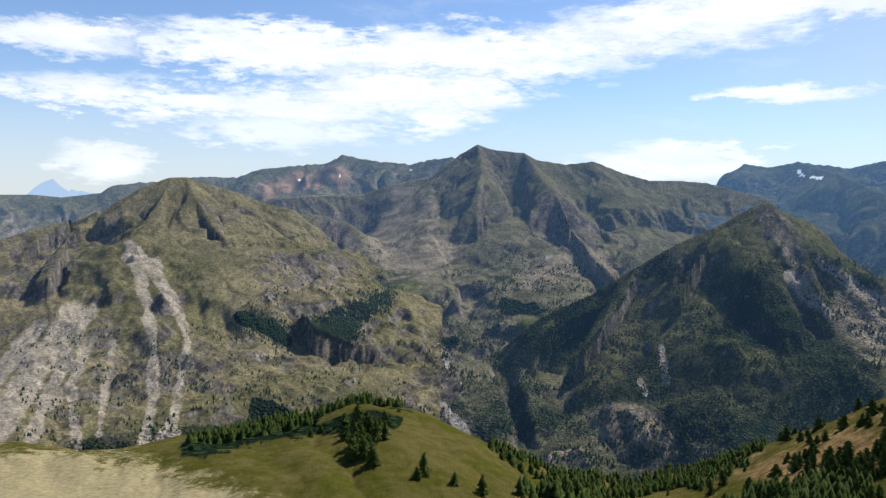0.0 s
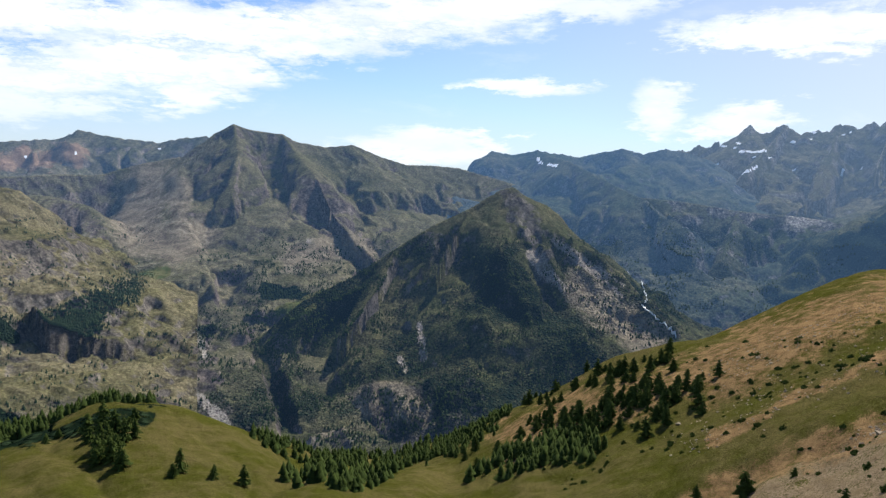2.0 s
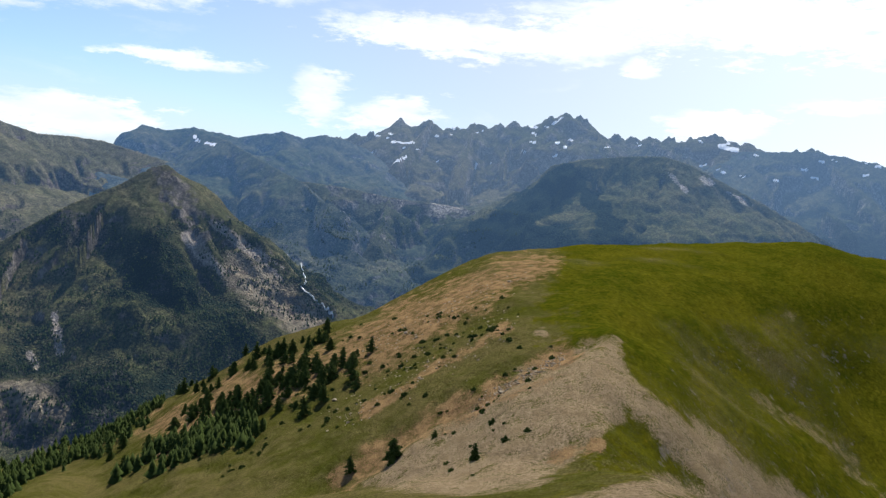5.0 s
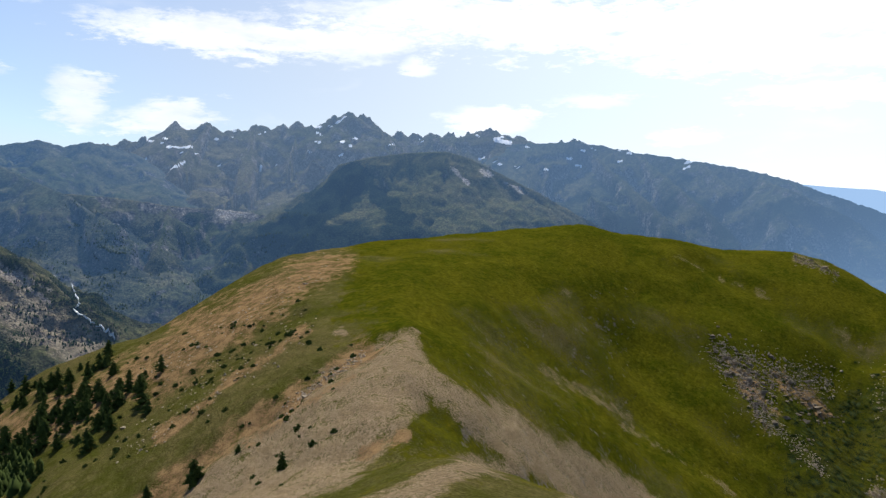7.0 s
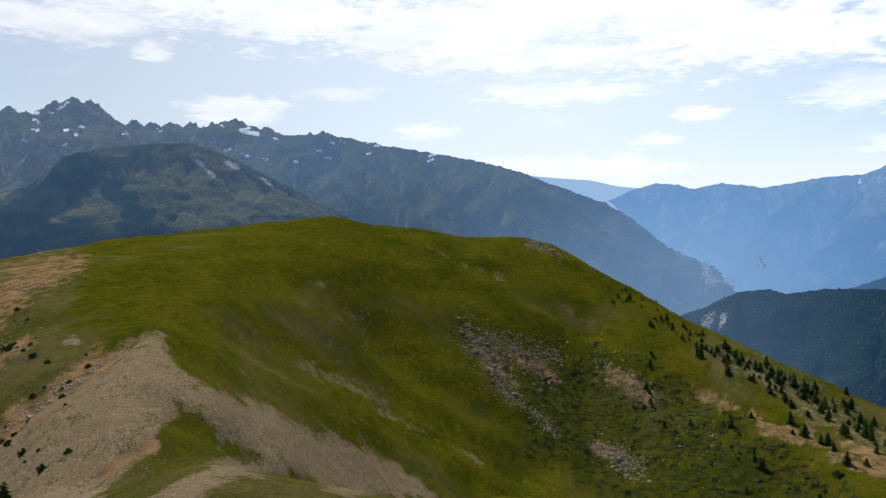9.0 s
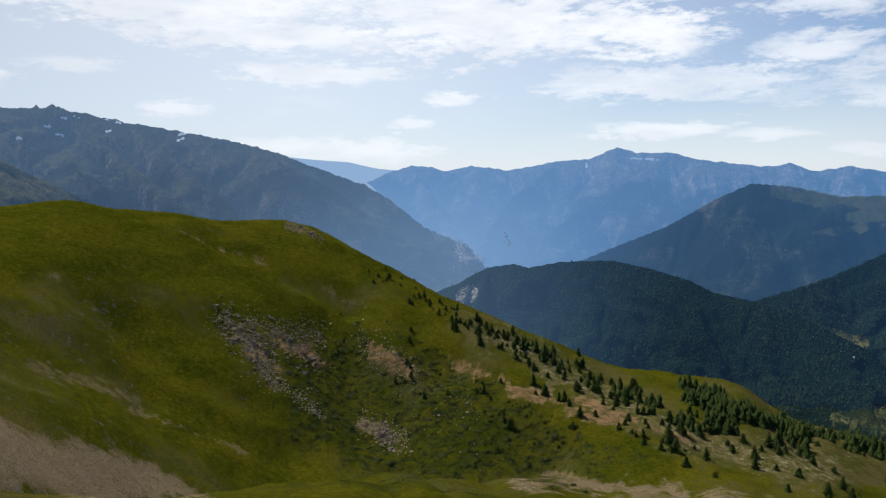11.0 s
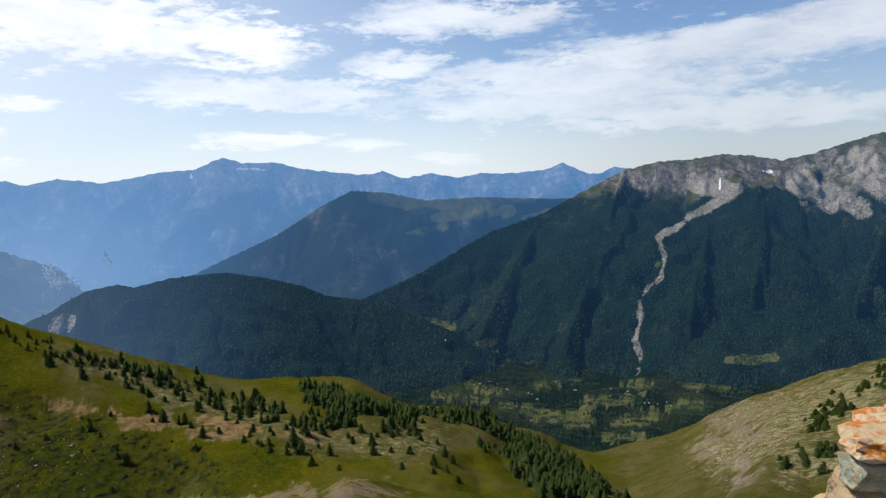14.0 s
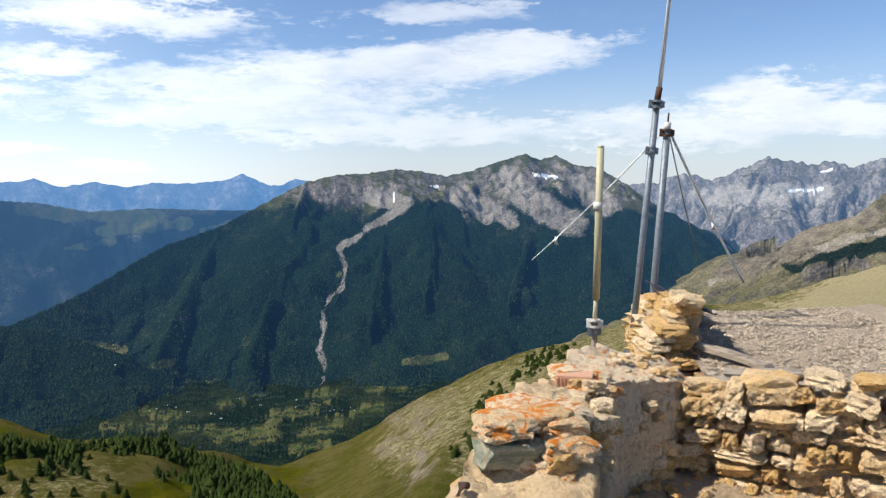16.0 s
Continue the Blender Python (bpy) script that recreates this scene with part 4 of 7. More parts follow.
mountain("mountain", "tall pointed mountain with a dark rocky flank above a brown bowl", grey_face, (-20, 30), (1500, 4050), [
    (1.32, crest((3690, 3740), (-16, 0.2), (-10, 0.8), (-6.3, 0.95), (-3.7, 1.85), (-0.3, 2.56), (1.2, 4.2), (2.5, 4.93), (4, 4.5), (6, 4.37))),
    (1, crest((3740, 3780, 3830, 3930, 3800), (6, 4.37), (7, 3.83), (9.2, 3.5), (11.3, 3.74), (13.4, 2.9), (15.4, 2.34), (17.4, 2.35), (19.4, 2.2), (24, 1), (28, -4))),
    (1.3, crest((3700, 2770), (2.5, 4.93), (2.9, 3.2), (2.3, 0.6), (3, -2.6), (2.7, -5.3))),
    (1.1, [(6, 4.37, 3740), (8.4, 1.8, 3330), (9.7, -1.1, 3080), (11.9, -3.4, 2880), (13, -5.2, 2750)]),
    (1.0, crest((3350, 3230, 2850), (-13.1, -0.3), (-9.7, -0.3), (-7.1, -1), (-6.3, -2.3), (-5.4, -4.8))),
    (0.9, crest((2700, 2800), (-13, -7.6), (-9.7, -7.1), (-6.2, -6.2), (-3.6, -5.5), (1.6, -5.8), (5.1, -6), (9.4, -5.8), (13, -5.3))),
    (1.2, crest((2200, 2450, 2280), (-10.9, -13), (-9.2, -11.7), (-6.2, -9.7), (-3.6, -8.4), (-1.4, -7.9), (0.8, -8.9), (3, -10), (5.3, -11.8))),
    (1.2, [(-1.4, -7.9, 2420), (-1.0, -12, 2150), (2.0, -16, 1950), (5, -19, 1850)])],
    slope=0.62, bow=3500, rough=9, gully=24, crag=3.2, crests=2, rows=280, seed=8.1,
    woods=[(1.1, -10.0, -9.8, -7.1, -8.3, -3.9, -6.9), (1.0, -9.0, -10.6, -6.4, -9.4), (0.6, 5, -7.2, 8, -8)],
    soils=[(1.5, -3.3, 0.5, -4.4, -2.8, -1.8, -3.9, 0.2, -3.2), (0.9, -1.5, 0.4, -1.2, -1.8), (1.0, 6.9, -5.1, 10.2, -3.9, 12.3, -4.5)],
    screes=[(0.25, -3, -11, -1, -14, 2, -17), (0.25, 8, -3.6, 11, -4.6), (0.15, -0.5, -9.6, 0.5, -12)],
    fields=[(0.4, -4.7, -6.5, -2.2, -5.9), (0.3, -10.9, -8.1, -9.7, -7.4), (0.35, 6.0, -8.9, 9.0, -7.6)], meadows=[(2.3, -3.0, 0.6, -3.6, -2.6, -1.6, -3.8), (0.9, 8, 2.6, 13.6, 1.2, 17.4, 1.4), (0.7, -4.7, -6.3, 0.5, -5.5)],
    rocks=[(1.4, -6.8, -10.2, -3.8, -10, -0.8, -9.2, 0.2, -11.6, 1.0, -16.1), (1.4, -9.5, -12.5, -4, -13.5), (1.5, 8, 0, 11, -2.5), (1.2, -8.5, -1.6, -6.5, -3.5), (1.0, -12.2, -4.5, -8.4, -4.8)], woodline=-10.8, cover=0.5, gorges=[(0.7, 4.4, -10, 5.6, -13.6, 7.6, -19), (0.5, -11, -9.5, -11.3, -14.5, -12, -18)])

mountain("mountain", "dark forested pyramid-shaped spur with a bare rocky tip", dark_face, (-2, 46), (1350, 2800), [
    (1, [(23.6, 0.87, 2500), (22.5, 0.57, 2480), (20.6, -0.7, 2440), (17.6, -2.2, 2380), (14.8, -4, 2320), (11.6, -6.2, 2250), (7.8, -8.1, 2180), (5.6, -10.5, 2100)]),
    (1, [(23.6, 0.87, 2500), (24.8, -0.06, 2480), (25.7, -2.16, 2460), (28.7, -4.2, 2430), (32, -6.1, 2400), (34.8, -8.3, 2350), (36.4, -10.2, 2300), (39, -14, 2250)]),
    (1, [(23.6, 0.87, 2500), (21.9, -1.9, 2330), (23.2, -5, 2140), (24, -9, 1950), (23, -14, 1750)]),
    (1, [(20.6, -0.7, 2440), (17, -7, 2080), (15, -12, 1850), (13, -17, 1680)]),
    (1, [(14.8, -4, 2320), (11, -10, 2000), (9.5, -15.5, 1780)]),
    (1, [(25.7, -2.2, 2460), (27.6, -7.6, 2060), (31, -11, 1880)])],
    slope=0.68, crests=2, rough=12, gully=23, crag=5, rows=240, seed=12.7, woodline=-3.2, cover=0.56, screes=[(0.3, 26.7, -3.0, 29.0, -4.7, 32.1, -7.2), (0.5, 25.2, -4.3, 26.2, -5.5, 27.7, -6.7), (0.2, 28, -3.9, 32, -6.3), (0.25, 15.6, -13.5, 15.2, -12.5), (0.15, 16.6, -10, 17, -12.5)],
    fields=[(0.3, 7, -9.6, 8.5, -8.6)], meadows=[(1.2, 21.6, -2.4, 23.8, -3.5, 25.1, -6.2), (0.5, 20.5, -1.6, 19, -2.4)], rocks=[(0.9, 23.0, 0.6, 24.3, -1.0, 26.1, -3.1), (2.4, 9.3, -17.8, 14.2, -14.6, 17, -13.6, 20.3, -14), (1.4, 16, -17.3, 20.7, -15.6), (0.8, 29, -5, 33, -8), (0.6, 17.5, -3.4, 20, -2.2)],
    soils=[(1.4, 29, -6.8, 34, -10), (1.0, 10, -17.5, 14.2, -14.9, 17, -16.6)])

mountain("mountain", "blue-green rocky range with small snow patches", shade_face, (18.6, 46), (2300, 4500), [
    (1, [(15, 1.8, 4200), (19.4, 2.24, 4200), (20.9, 2.97, 4200), (21.9, 3.55, 4200), (23.5, 3.3, 4200), (25.4, 3.64, 4200), (27.3, 3.4, 4220), (28.4, 3.2, 4240), (29.6, 3.48, 4250), (31.7, 3.9, 4260), (33.2, 3.5, 4280), (34.7, 3.9, 4300), (36.3, 3.6, 4300), (38, 3.0, 4300), (40, 1.8, 4250), (43, -0.5, 4150)]),
    (1, [(25.4, 3.6, 4200), (28, 2.8, 3800), (31.3, 1.1, 3450), (33.3, 0.2, 3250), (34.7, -1.1, 3100), (35.8, -2.7, 2950), (36, -6, 2700)])],
    slope=0.5, rough=34, gully=24, rows=200, seed=21.0, tip=7, snows=[(0.12, 25.4, 3.0, 25.7, 2.7), (0.1, 26.2, 2.6, 26.8, 2.5)], woodline=0.4, cover=0.42, screes=[(0.5, 30, -4, 33, -6.5)])

def snow_flecks(seed, n, az0, az1):
    """Short streaks of old snow in the hollows under a crest."""
    rnd = random.Random(seed)
    got = []
    for _ in range(n):
        a, e = rnd.uniform(az0, az1), rnd.uniform(2.4, 5.6)
        t = rnd.uniform(-0.7, 0.7)
        d = rnd.uniform(0.1, 0.5)
        got.append((rnd.uniform(0.045, 0.095), a, e, a + d * math.cos(t), e + d * math.sin(t) * 0.6))
    return got


mountain("mountain", "high jagged blue range with snow patches under its peaks", far_face, (32, 73), (3000, 4950), [
    (1, crest((4650, 4680), (34, 3.6), (36.3, 3.8), (39.4, 4.5), (40.3, 5.45), (41.2, 5.05), (42.8, 5.52), (43.7, 4.87), (45.9, 5.47), (47.4, 5.4), (49.2, 5.78), (50.5, 5.4), (51.2, 6.05), (52.9, 6.68), (54.6, 6.1), (55.8, 5.15), (58.6, 4.95))),
    (1, crest((4680, 4620), (58.6, 4.95), (59, 5.3), (59.9, 4.85), (60.5, 5.3), (61.2, 4.86), (62, 5.33), (64.2, 5.42), (65, 5), (66.3, 4.9), (67, 4.4), (69.3, 4.4), (70, 4.58), (71.8, 4), (72.6, 2.2))),
    (1.3, [(45.9, 5.47, 4680), (45.4, 3.2, 4250), (45.1, 1.6, 4000)]),
    (1.3, [(42.8, 5.5, 4650), (41.4, 3.8, 4350), (40.2, 2.2, 4120)]),
    (1.3, [(51.2, 6.0, 4680), (52.1, 3.9, 4350), (52.6, 2, 4050)]),
    (1.2, [(49.2, 5.6, 4680), (48.6, 3.4, 4280), (48.2, 2, 4050)]),
    (1.3, [(59, 5.2, 4680), (62, 3.6, 4350), (64.6, 2.0, 4150), (68, 0.4, 3950)]),
    (1.3, [(54.6, 6.0, 4680), (56.4, 4.2, 4350), (58, 3, 4150)])],
    slope=0.66, rough=22, gully=36, rows=220, seed=30.5, tip=22, crag=6, woodline=-0.6, cover=0.5,
    snows=[(0.08, 52, 5.8, 52.6, 6.3), (0.07, 39.5, 3.7, 41.5, 3.75), (0.16, 64, 4.7, 65.2, 4.4), (0.09, 63.8, 2.9, 64.4, 3.0), (0.08, 40, 2.1, 41, 2.7), (0.09, 75.4, 3.1, 76, 2.7), (0.06, 76, 2.6, 78.5, 2.3)] + snow_flecks(5, 70, 38, 80))

mountain("mountain", "wooded shoulder above a dark side valley with a stream", shoulder_face, (26, 58), (2000, 3650), [
    (1, [(27, -9, 3150), (31, -1.5, 3300), (33, 0.3, 3350), (36.2, 0.05, 3350), (39.9, -0.5, 3350), (43.8, -0.8, 3350), (46.3, -1.05, 3350), (48, -2, 3320), (50, -3.7, 3280), (54, -6, 3200)]),
    (1, [(39.9, -0.5, 3350), (39, -4, 2950), (37.5, -8, 2700), (37, -11, 2500)]),
    (1, [(46.3, -1, 3350), (45.5, -5, 2900), (44, -9, 2650)])],
    slope=0.62, rough=24, gully=18, seed=41.2, rows=150, woodline=-1.0, cover=0.5, rocks=[(0.6, 36, -0.2, 46, -1.2)], screes=[(0.35, 43.5, -0.9, 45, -1), (0.3, 36.3, -2, 35.5, -4.5)])

mountain("mountain", "rounded green mountain with wooded lower slopes", soft_green, (38, 80), (2500, 3700), [
    (1, [(41, -10, 3050), (45, -3, 3200), (47.1, -0.8, 3250), (49.6, 0.8, 3300), (52.1, 2.7, 3350), (54.3, 3.25, 3380), (57.3, 3.65, 3400), (60.3, 3.78, 3400), (62.1, 3.28, 3400), (65.1, 1.8, 3380), (67.7, 0.5, 3350), (70.3, -0.97, 3320), (72, -1.8, 3300), (78, -5, 3200)]),
    (1, [(54.3, 3.25, 3380), (52.5, 0.4, 3120), (51.5, -3, 2900)]), (1, [(60.3, 3.78, 3400), (59.8, 0.6, 3100), (60, -3, 2850)])],
    slope=0.66, rough=11, gully=20, crag=2.2, seed=52.9, rows=130, woodline=-1.6, cover=0.7, woods=[(1.5, 53.5, 1.4, 50.5, -0.6, 47.5, -3), (0.9, 55, 0.5, 57, -1.5)], screes=[(0.12, 63, 2.4, 66.5, 0.6), (0.1, 60.6, 2.6, 62, 1.4)])

mountain("mountain", "long blue slope falling to the main valley", long_face, (60, 106), (2700, 4850), [
    (1, crest((4550, 4450, 4130, 3900), (62, 3.5), (65, 4.3), (70.2, 4.55), (74.5, 3.7), (79.1, 2.95), (82, 2.4), (85, 1.63), (87.6, 0.6), (91.5, -0.8), (93.3, -1.9), (95.2, -3.4), (96.2, -4.6), (97.1, -5.9), (97.8, -7.2), (98.4, -9.5))),
    (1.1, [(67, 4.3, 4550), (70.1, 1.3, 4050), (72.6, -0.4, 3750)]), (1.1, [(70.4, 4.5, 4550), (74.5, 0.9, 4000), (76.8, -1.2, 3700)]), (1.1, [(74.5, 3.7, 4500), (79, 0, 3900), (81.5, -2.4, 3650)]), (1.1, [(79.1, 2.95, 4450), (84, -1.5, 3850), (86.5, -4, 3600)]), (1.1, [(85, 1.63, 4350), (89, -2.5, 3850), (91.5, -5, 3600)]),
    (1, crest((4200, 3700, 3450), (83, 1.7), (85, 1), (89.3, -1.2), (93, -4.2), (95, -6.4), (96.6, -9), (98, -12)))],
    slope=0.62, rough=16, gully=34, crag=4, tip=7, snows=snow_flecks(8, 26, 64, 80), seed=61.7, rows=170, woodline=1.2, cover=0.6)

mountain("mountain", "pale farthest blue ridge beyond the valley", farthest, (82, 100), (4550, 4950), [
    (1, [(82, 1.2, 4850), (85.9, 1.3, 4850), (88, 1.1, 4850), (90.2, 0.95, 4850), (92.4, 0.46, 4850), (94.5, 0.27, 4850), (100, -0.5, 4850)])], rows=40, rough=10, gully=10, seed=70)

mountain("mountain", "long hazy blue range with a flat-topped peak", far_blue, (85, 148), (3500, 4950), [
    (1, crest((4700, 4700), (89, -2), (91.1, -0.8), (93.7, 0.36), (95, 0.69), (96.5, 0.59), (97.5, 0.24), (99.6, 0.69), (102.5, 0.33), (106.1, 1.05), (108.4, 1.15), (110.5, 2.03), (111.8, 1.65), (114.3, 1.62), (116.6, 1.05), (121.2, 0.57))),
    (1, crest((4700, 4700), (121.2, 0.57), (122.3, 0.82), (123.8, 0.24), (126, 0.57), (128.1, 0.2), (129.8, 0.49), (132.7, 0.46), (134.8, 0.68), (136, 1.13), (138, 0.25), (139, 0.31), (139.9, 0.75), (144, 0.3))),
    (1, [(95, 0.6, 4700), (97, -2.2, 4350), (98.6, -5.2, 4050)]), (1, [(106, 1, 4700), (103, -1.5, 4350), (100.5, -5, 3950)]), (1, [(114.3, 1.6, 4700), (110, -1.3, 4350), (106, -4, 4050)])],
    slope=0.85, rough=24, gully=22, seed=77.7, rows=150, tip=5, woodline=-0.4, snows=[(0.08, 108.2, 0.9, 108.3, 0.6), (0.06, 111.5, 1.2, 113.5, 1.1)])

mountain("mountain", "wooded hazy spur with pale meadows on its top", mid_blue, (99, 145), (2700, 4300), [
    (1, [(104, -8.2, 3600), (110, -5.6, 3650), (114.2, -3.8, 3700), (116, -2.7, 3730), (117.7, -1.65, 3760), (119.9, -0.6, 3780), (122.5, -0.8, 3820), (125.5, -1.45, 3850), (129.8, -1.3, 3880), (133.6, -1.5, 3900), (139, -1.5, 3900)]),
    (1, [(119.9, -0.6, 3780), (118, -4.4, 3620), (116.5, -7.5, 3450)])],
    slope=0.95, rough=20, gully=22, seed=84.1, rows=130, woodline=-1.3, cover=0.9, fields=[(0.5, 121.5, -1.4, 130, -2.0), (0.4, 126, -2.9, 132, -2.5), (0.25, 124, -4, 127, -3.6), (0.2, 133, -3, 135, -2.4)])

mountain("hill", "low dark forested hill with a rocky cliff end in the valley", forest_face, (92, 136), (1700, 3100), [
    (1, [(97.5, -12, 2500), (98.3, -9.2, 2560), (99.3, -7.9, 2600), (100.9, -7.1, 2640), (102.9, -6.8, 2660), (104, -7.1, 2680), (106.5, -6.6, 2700), (110.3, -6.4, 2720), (113.3, -7, 2720), (115.9, -7.7, 2700), (117.6, -8.5, 2680), (121.1, -9.1, 2640), (123.8, -10, 2600), (127.7, -11.7, 2520), (131, -14, 2450)]),
    (1, [(100.9, -7.1, 2640), (99.5, -11.5, 2320)])],
    slope=0.55, rough=18, gully=18, seed=91.3, rows=130, woodline=-4, cover=1.1, screes=[(0.5, 98.8, -9.5, 99.6, -9)])

mountain("mountain", "big dark forested mountain with grey rocky summits and a pale torrent scar", forest_face, (114, 178), (1750, 4450), [
    (1, crest((2820, 3560, 3780), (115, -10.8), (119.5, -9.3), (123.8, -7.6), (125.5, -6.8), (127.9, -5.4), (130.5, -4), (134.4, -2.7), (137.4, -1.1), (140.6, 0.5), (143.1, 1.05), (145.3, 1.15), (147.4, 1.43), (149.2, 1.3), (151.3, 0.9))),
    (1, crest((3910, 4150, 3910), (151.3, 0.9), (153.1, 1.26), (155.2, 1.93), (157.4, 2.55), (158.4, 2.07), (159.7, 2.39), (160.8, 1.74), (162.9, 1.38), (164.7, 0.3), (168, -2), (173, -6))),
    (1, [(147.4, 1.4, 3700), (146.8, -2.0, 3400), (150.2, -0.54, 3560), (151.8, -1.4, 3480), (153.1, -2.3, 3420), (154.8, -3, 3380), (157.8, -3.4, 3380), (160.4, -4.7, 3330), (162.9, -6, 3280), (167, -9, 3150)]),
    (1, [(150.2, -0.54, 3560), (150, -6, 3000), (149, -12, 2550)]), (1, [(140.6, 0.5, 3600), (138.5, -6, 3050), (136, -13, 2450)]), (1, [(147, -2, 3400), (145.6, -8, 2800), (145, -13.5, 2450)]), (1, [(134.4, -2.7, 3520), (131, -9, 2850), (129, -13, 2500)]), (1, [(157.8, -3.4, 3380), (156, -9, 2850), (153, -14, 2450)])],
    slope=0.64, bow=6000, rough=22, gully=17, rows=260, seed=99.9, tip=5, woodline=-1.1, cover=1.05,
    fields=[(0.45, 124.8, -10.9, 127.3, -11.3), (0.4, 131.6, -16.2, 133, -15), (0.3, 129.5, -12.6, 130.6, -12.5), (0.35, 148, -13.4, 151, -13), (0.25, 128, -14.5, 134, -14.2), (0.2, 122, -11.8, 125, -12.6), (0.25, 131, -13.3), (0.3, 143, -6.5), (0.2, 136, -15.3, 139, -15.6)],
    screes=[(0.3, 147.4, -1.8, 145.4, -3.0, 143.6, -4.2), (0.2, 143.6, -4.2, 143, -4.6, 143.5, -6.3, 143.2, -7.6), (0.17, 143.2, -7.6, 142.4, -8.2, 141.7, -9.3, 141.8, -10.8, 141.3, -12.2, 141.8, -13.4, 141.6, -14.8, 142.4, -16), (0.8, 145.8, -0.6, 148, -1.2), (0.9, 152.2, -0.6, 154.5, -2), (0.7, 155.4, -2.0, 156.2, -2.6), (1.1, 156, 0.6, 158.5, -1.5, 161, -2.8), (0.7, 161.5, 0.4, 163.5, -1.5)],
    snows=[(0.13, 158, 0.95, 159.8, 0.75), (0.08, 157, 0.95), (0.1, 150.2, 0.15, 150.7, 0.05), (0.08, 147.25, -0.4, 147.3, -1)], rocks=[(1.6, 140, 0.3, 146, 0.6, 151, 0.4, 155, 0.5, 160, 0.9, 164, -0.6), (1.3, 153, -1.2, 157, -1.5, 161, -2.6)])

mountain("mountain", "grey jagged limestone range with snow bands", lime_face, (157, 190), (3400, 4900), [
    (1, [(161, -0.5, 4600), (164.7, 0.1, 4600), (166.6, 0.2, 4600), (168.9, 0.9, 4600), (170.9, 0.46, 4600), (172.8, 1.16, 4600), (174.6, 2.08, 4600), (176.4, 1.57, 4600), (177.5, 1.4, 4600), (178.8, 1.63, 4600), (179.9, 1.04, 4600), (180.8, 1.6, 4600), (182, 1.7, 4600), (187, 1.5, 4600)]),
    (1, [(174.6, 2.08, 4600), (173.5, -1, 4250), (171, -4, 3950)]), (1, [(180.8, 1.6, 4600), (179, -1, 4300)])],
    slope=0.75, rough=44, gully=52, seed=120.4, rows=140, tip=14, crag=14, rockline=2, woods=[(0.7, 168, -3.4, 172, -4.4)], snows=[(0.12, 176, -0.4, 178, -0.3), (0.1, 178, 0.9, 178.6, 1.1)], screes=[(0.8, 170, -0.8, 178, -0.6)])

mountain("mountain", "open grassy valley side with dark woods in its folds", near_face, (161, 190), (1900, 3700), [
    (1, [(168, -8, 3300), (171.4, -5.3, 3400), (173.7, -4.1, 3420), (176.2, -3.2, 3450), (178.9, -2, 3480), (181.8, -0.5, 3500), (188, 1.5, 3550)]),
    (1, [(169, -9.5, 2700), (171.8, -7, 2750), (174.1, -5.9, 2780), (176.9, -4.4, 2800), (179.7, -3.2, 2830), (181.9, -2.5, 2850), (188, -1, 2900)])],
    slope=0.5, rough=18, gully=18, seed=133, rows=120, woods=[(0.7, 172, -6.2, 177, -4.6), (0.6, 176, -5.6, 182, -3.9)], soils=[(0.7, 172, -6.4, 177, -4.4), (0.6, 176, -4, 181, -2)], screes=[(0.25, 171, -7, 176, -5.2), (0.3, 177, -4.6, 182, -3)])

mountain("mountain", "pale hazy range with meadows beyond the ridge", back_face, (-40, -14), (3400, 4700), [
    (1, [(-40, 0.2, 4300), (-30.8, 0.37, 4300), (-28.9, 0.42, 4300), (-27.2, 0.27, 4300), (-24.7, 0.64, 4300), (-22.5, 0.97, 4300), (-18, 1, 4300)])], slope=0.4, seed=140, rows=70)
mountain("mountain", "farthest blue snowy peak", farthest, (-31, -23), (4650, 4950), [
    (1, [(-31, 0, 4850), (-29.2, 0.41, 4850), (-28.3, 1.31, 4850), (-27.7, 1.5, 4850), (-26.8, 0.9, 4850), (-25.4, 0.62, 4850), (-23, 0.4, 4850)])], rows=40, seed=150, tip=8)

# ------------------------------------------------------------ trees
def leaf_material(name, dark, light, haze_mix=None):
    m = bpy.data.materials.new(name)
    m.use_nodes = True
    k = Nodes(m.node_tree)
    out = k.add("ShaderNodeOutputMaterial")
    info = k.add("ShaderNodeObjectInfo")
    geo = k.add("ShaderNodeNewGeometry")
    n = k.noise(geo.outputs["Position"], 1.3, 4, 0.7)
    both = k.math("ADD", k.math("MULTIPLY", geo.outputs["Random Per Island"], 0.5), k.math("MULTIPLY", info.outputs["Random"], 0.25))
    col = k.mix(k.math("ADD", both, k.math("MULTIPLY", n, 0.35), clamp=True), dark, light)
    bsdf = k.add("ShaderNodeBsdfPrincipled", ins={"Base Color": col, "Roughness": 0.85, "Specular IOR Level": 0.03})
    # crowns given a haze value glow with painted haze
    k.put(out.inputs[0], painted_haze(k, bsdf.outputs[0], geo.outputs["Position"], haze_mix) if haze_mix else bsdf.outputs[0])
    return m


def bark_material():
    m = bpy.data.materials.new("conifer_bark")
    m.use_nodes = True
    k = Nodes(m.node_tree)
    out = k.add("ShaderNodeOutputMaterial")
    pos = k.add("ShaderNodeNewGeometry").outputs["Position"]
    n = k.noise(k.vmath("MULTIPLY", pos, (6, 6, 1.2)), 2.0, 4, 0.6)
    col = k.mix(n, (0.05, 0.035, 0.025), (0.16, 0.12, 0.09))
    b = k.add("ShaderNodeBump", ins={"Strength": 0.8, "Distance": 0.05, "Height": n})
    bsdf = k.add("ShaderNodeBsdfPrincipled", ins={"Base Color": col, "Roughness": 0.9, "Normal": b.outputs[0]})
    k.put(out.inputs[0], bsdf.outputs[0])
    return m


needles = leaf_material("conifer_needles", (0.018, 0.03, 0.006), (0.062, 0.084, 0.018))
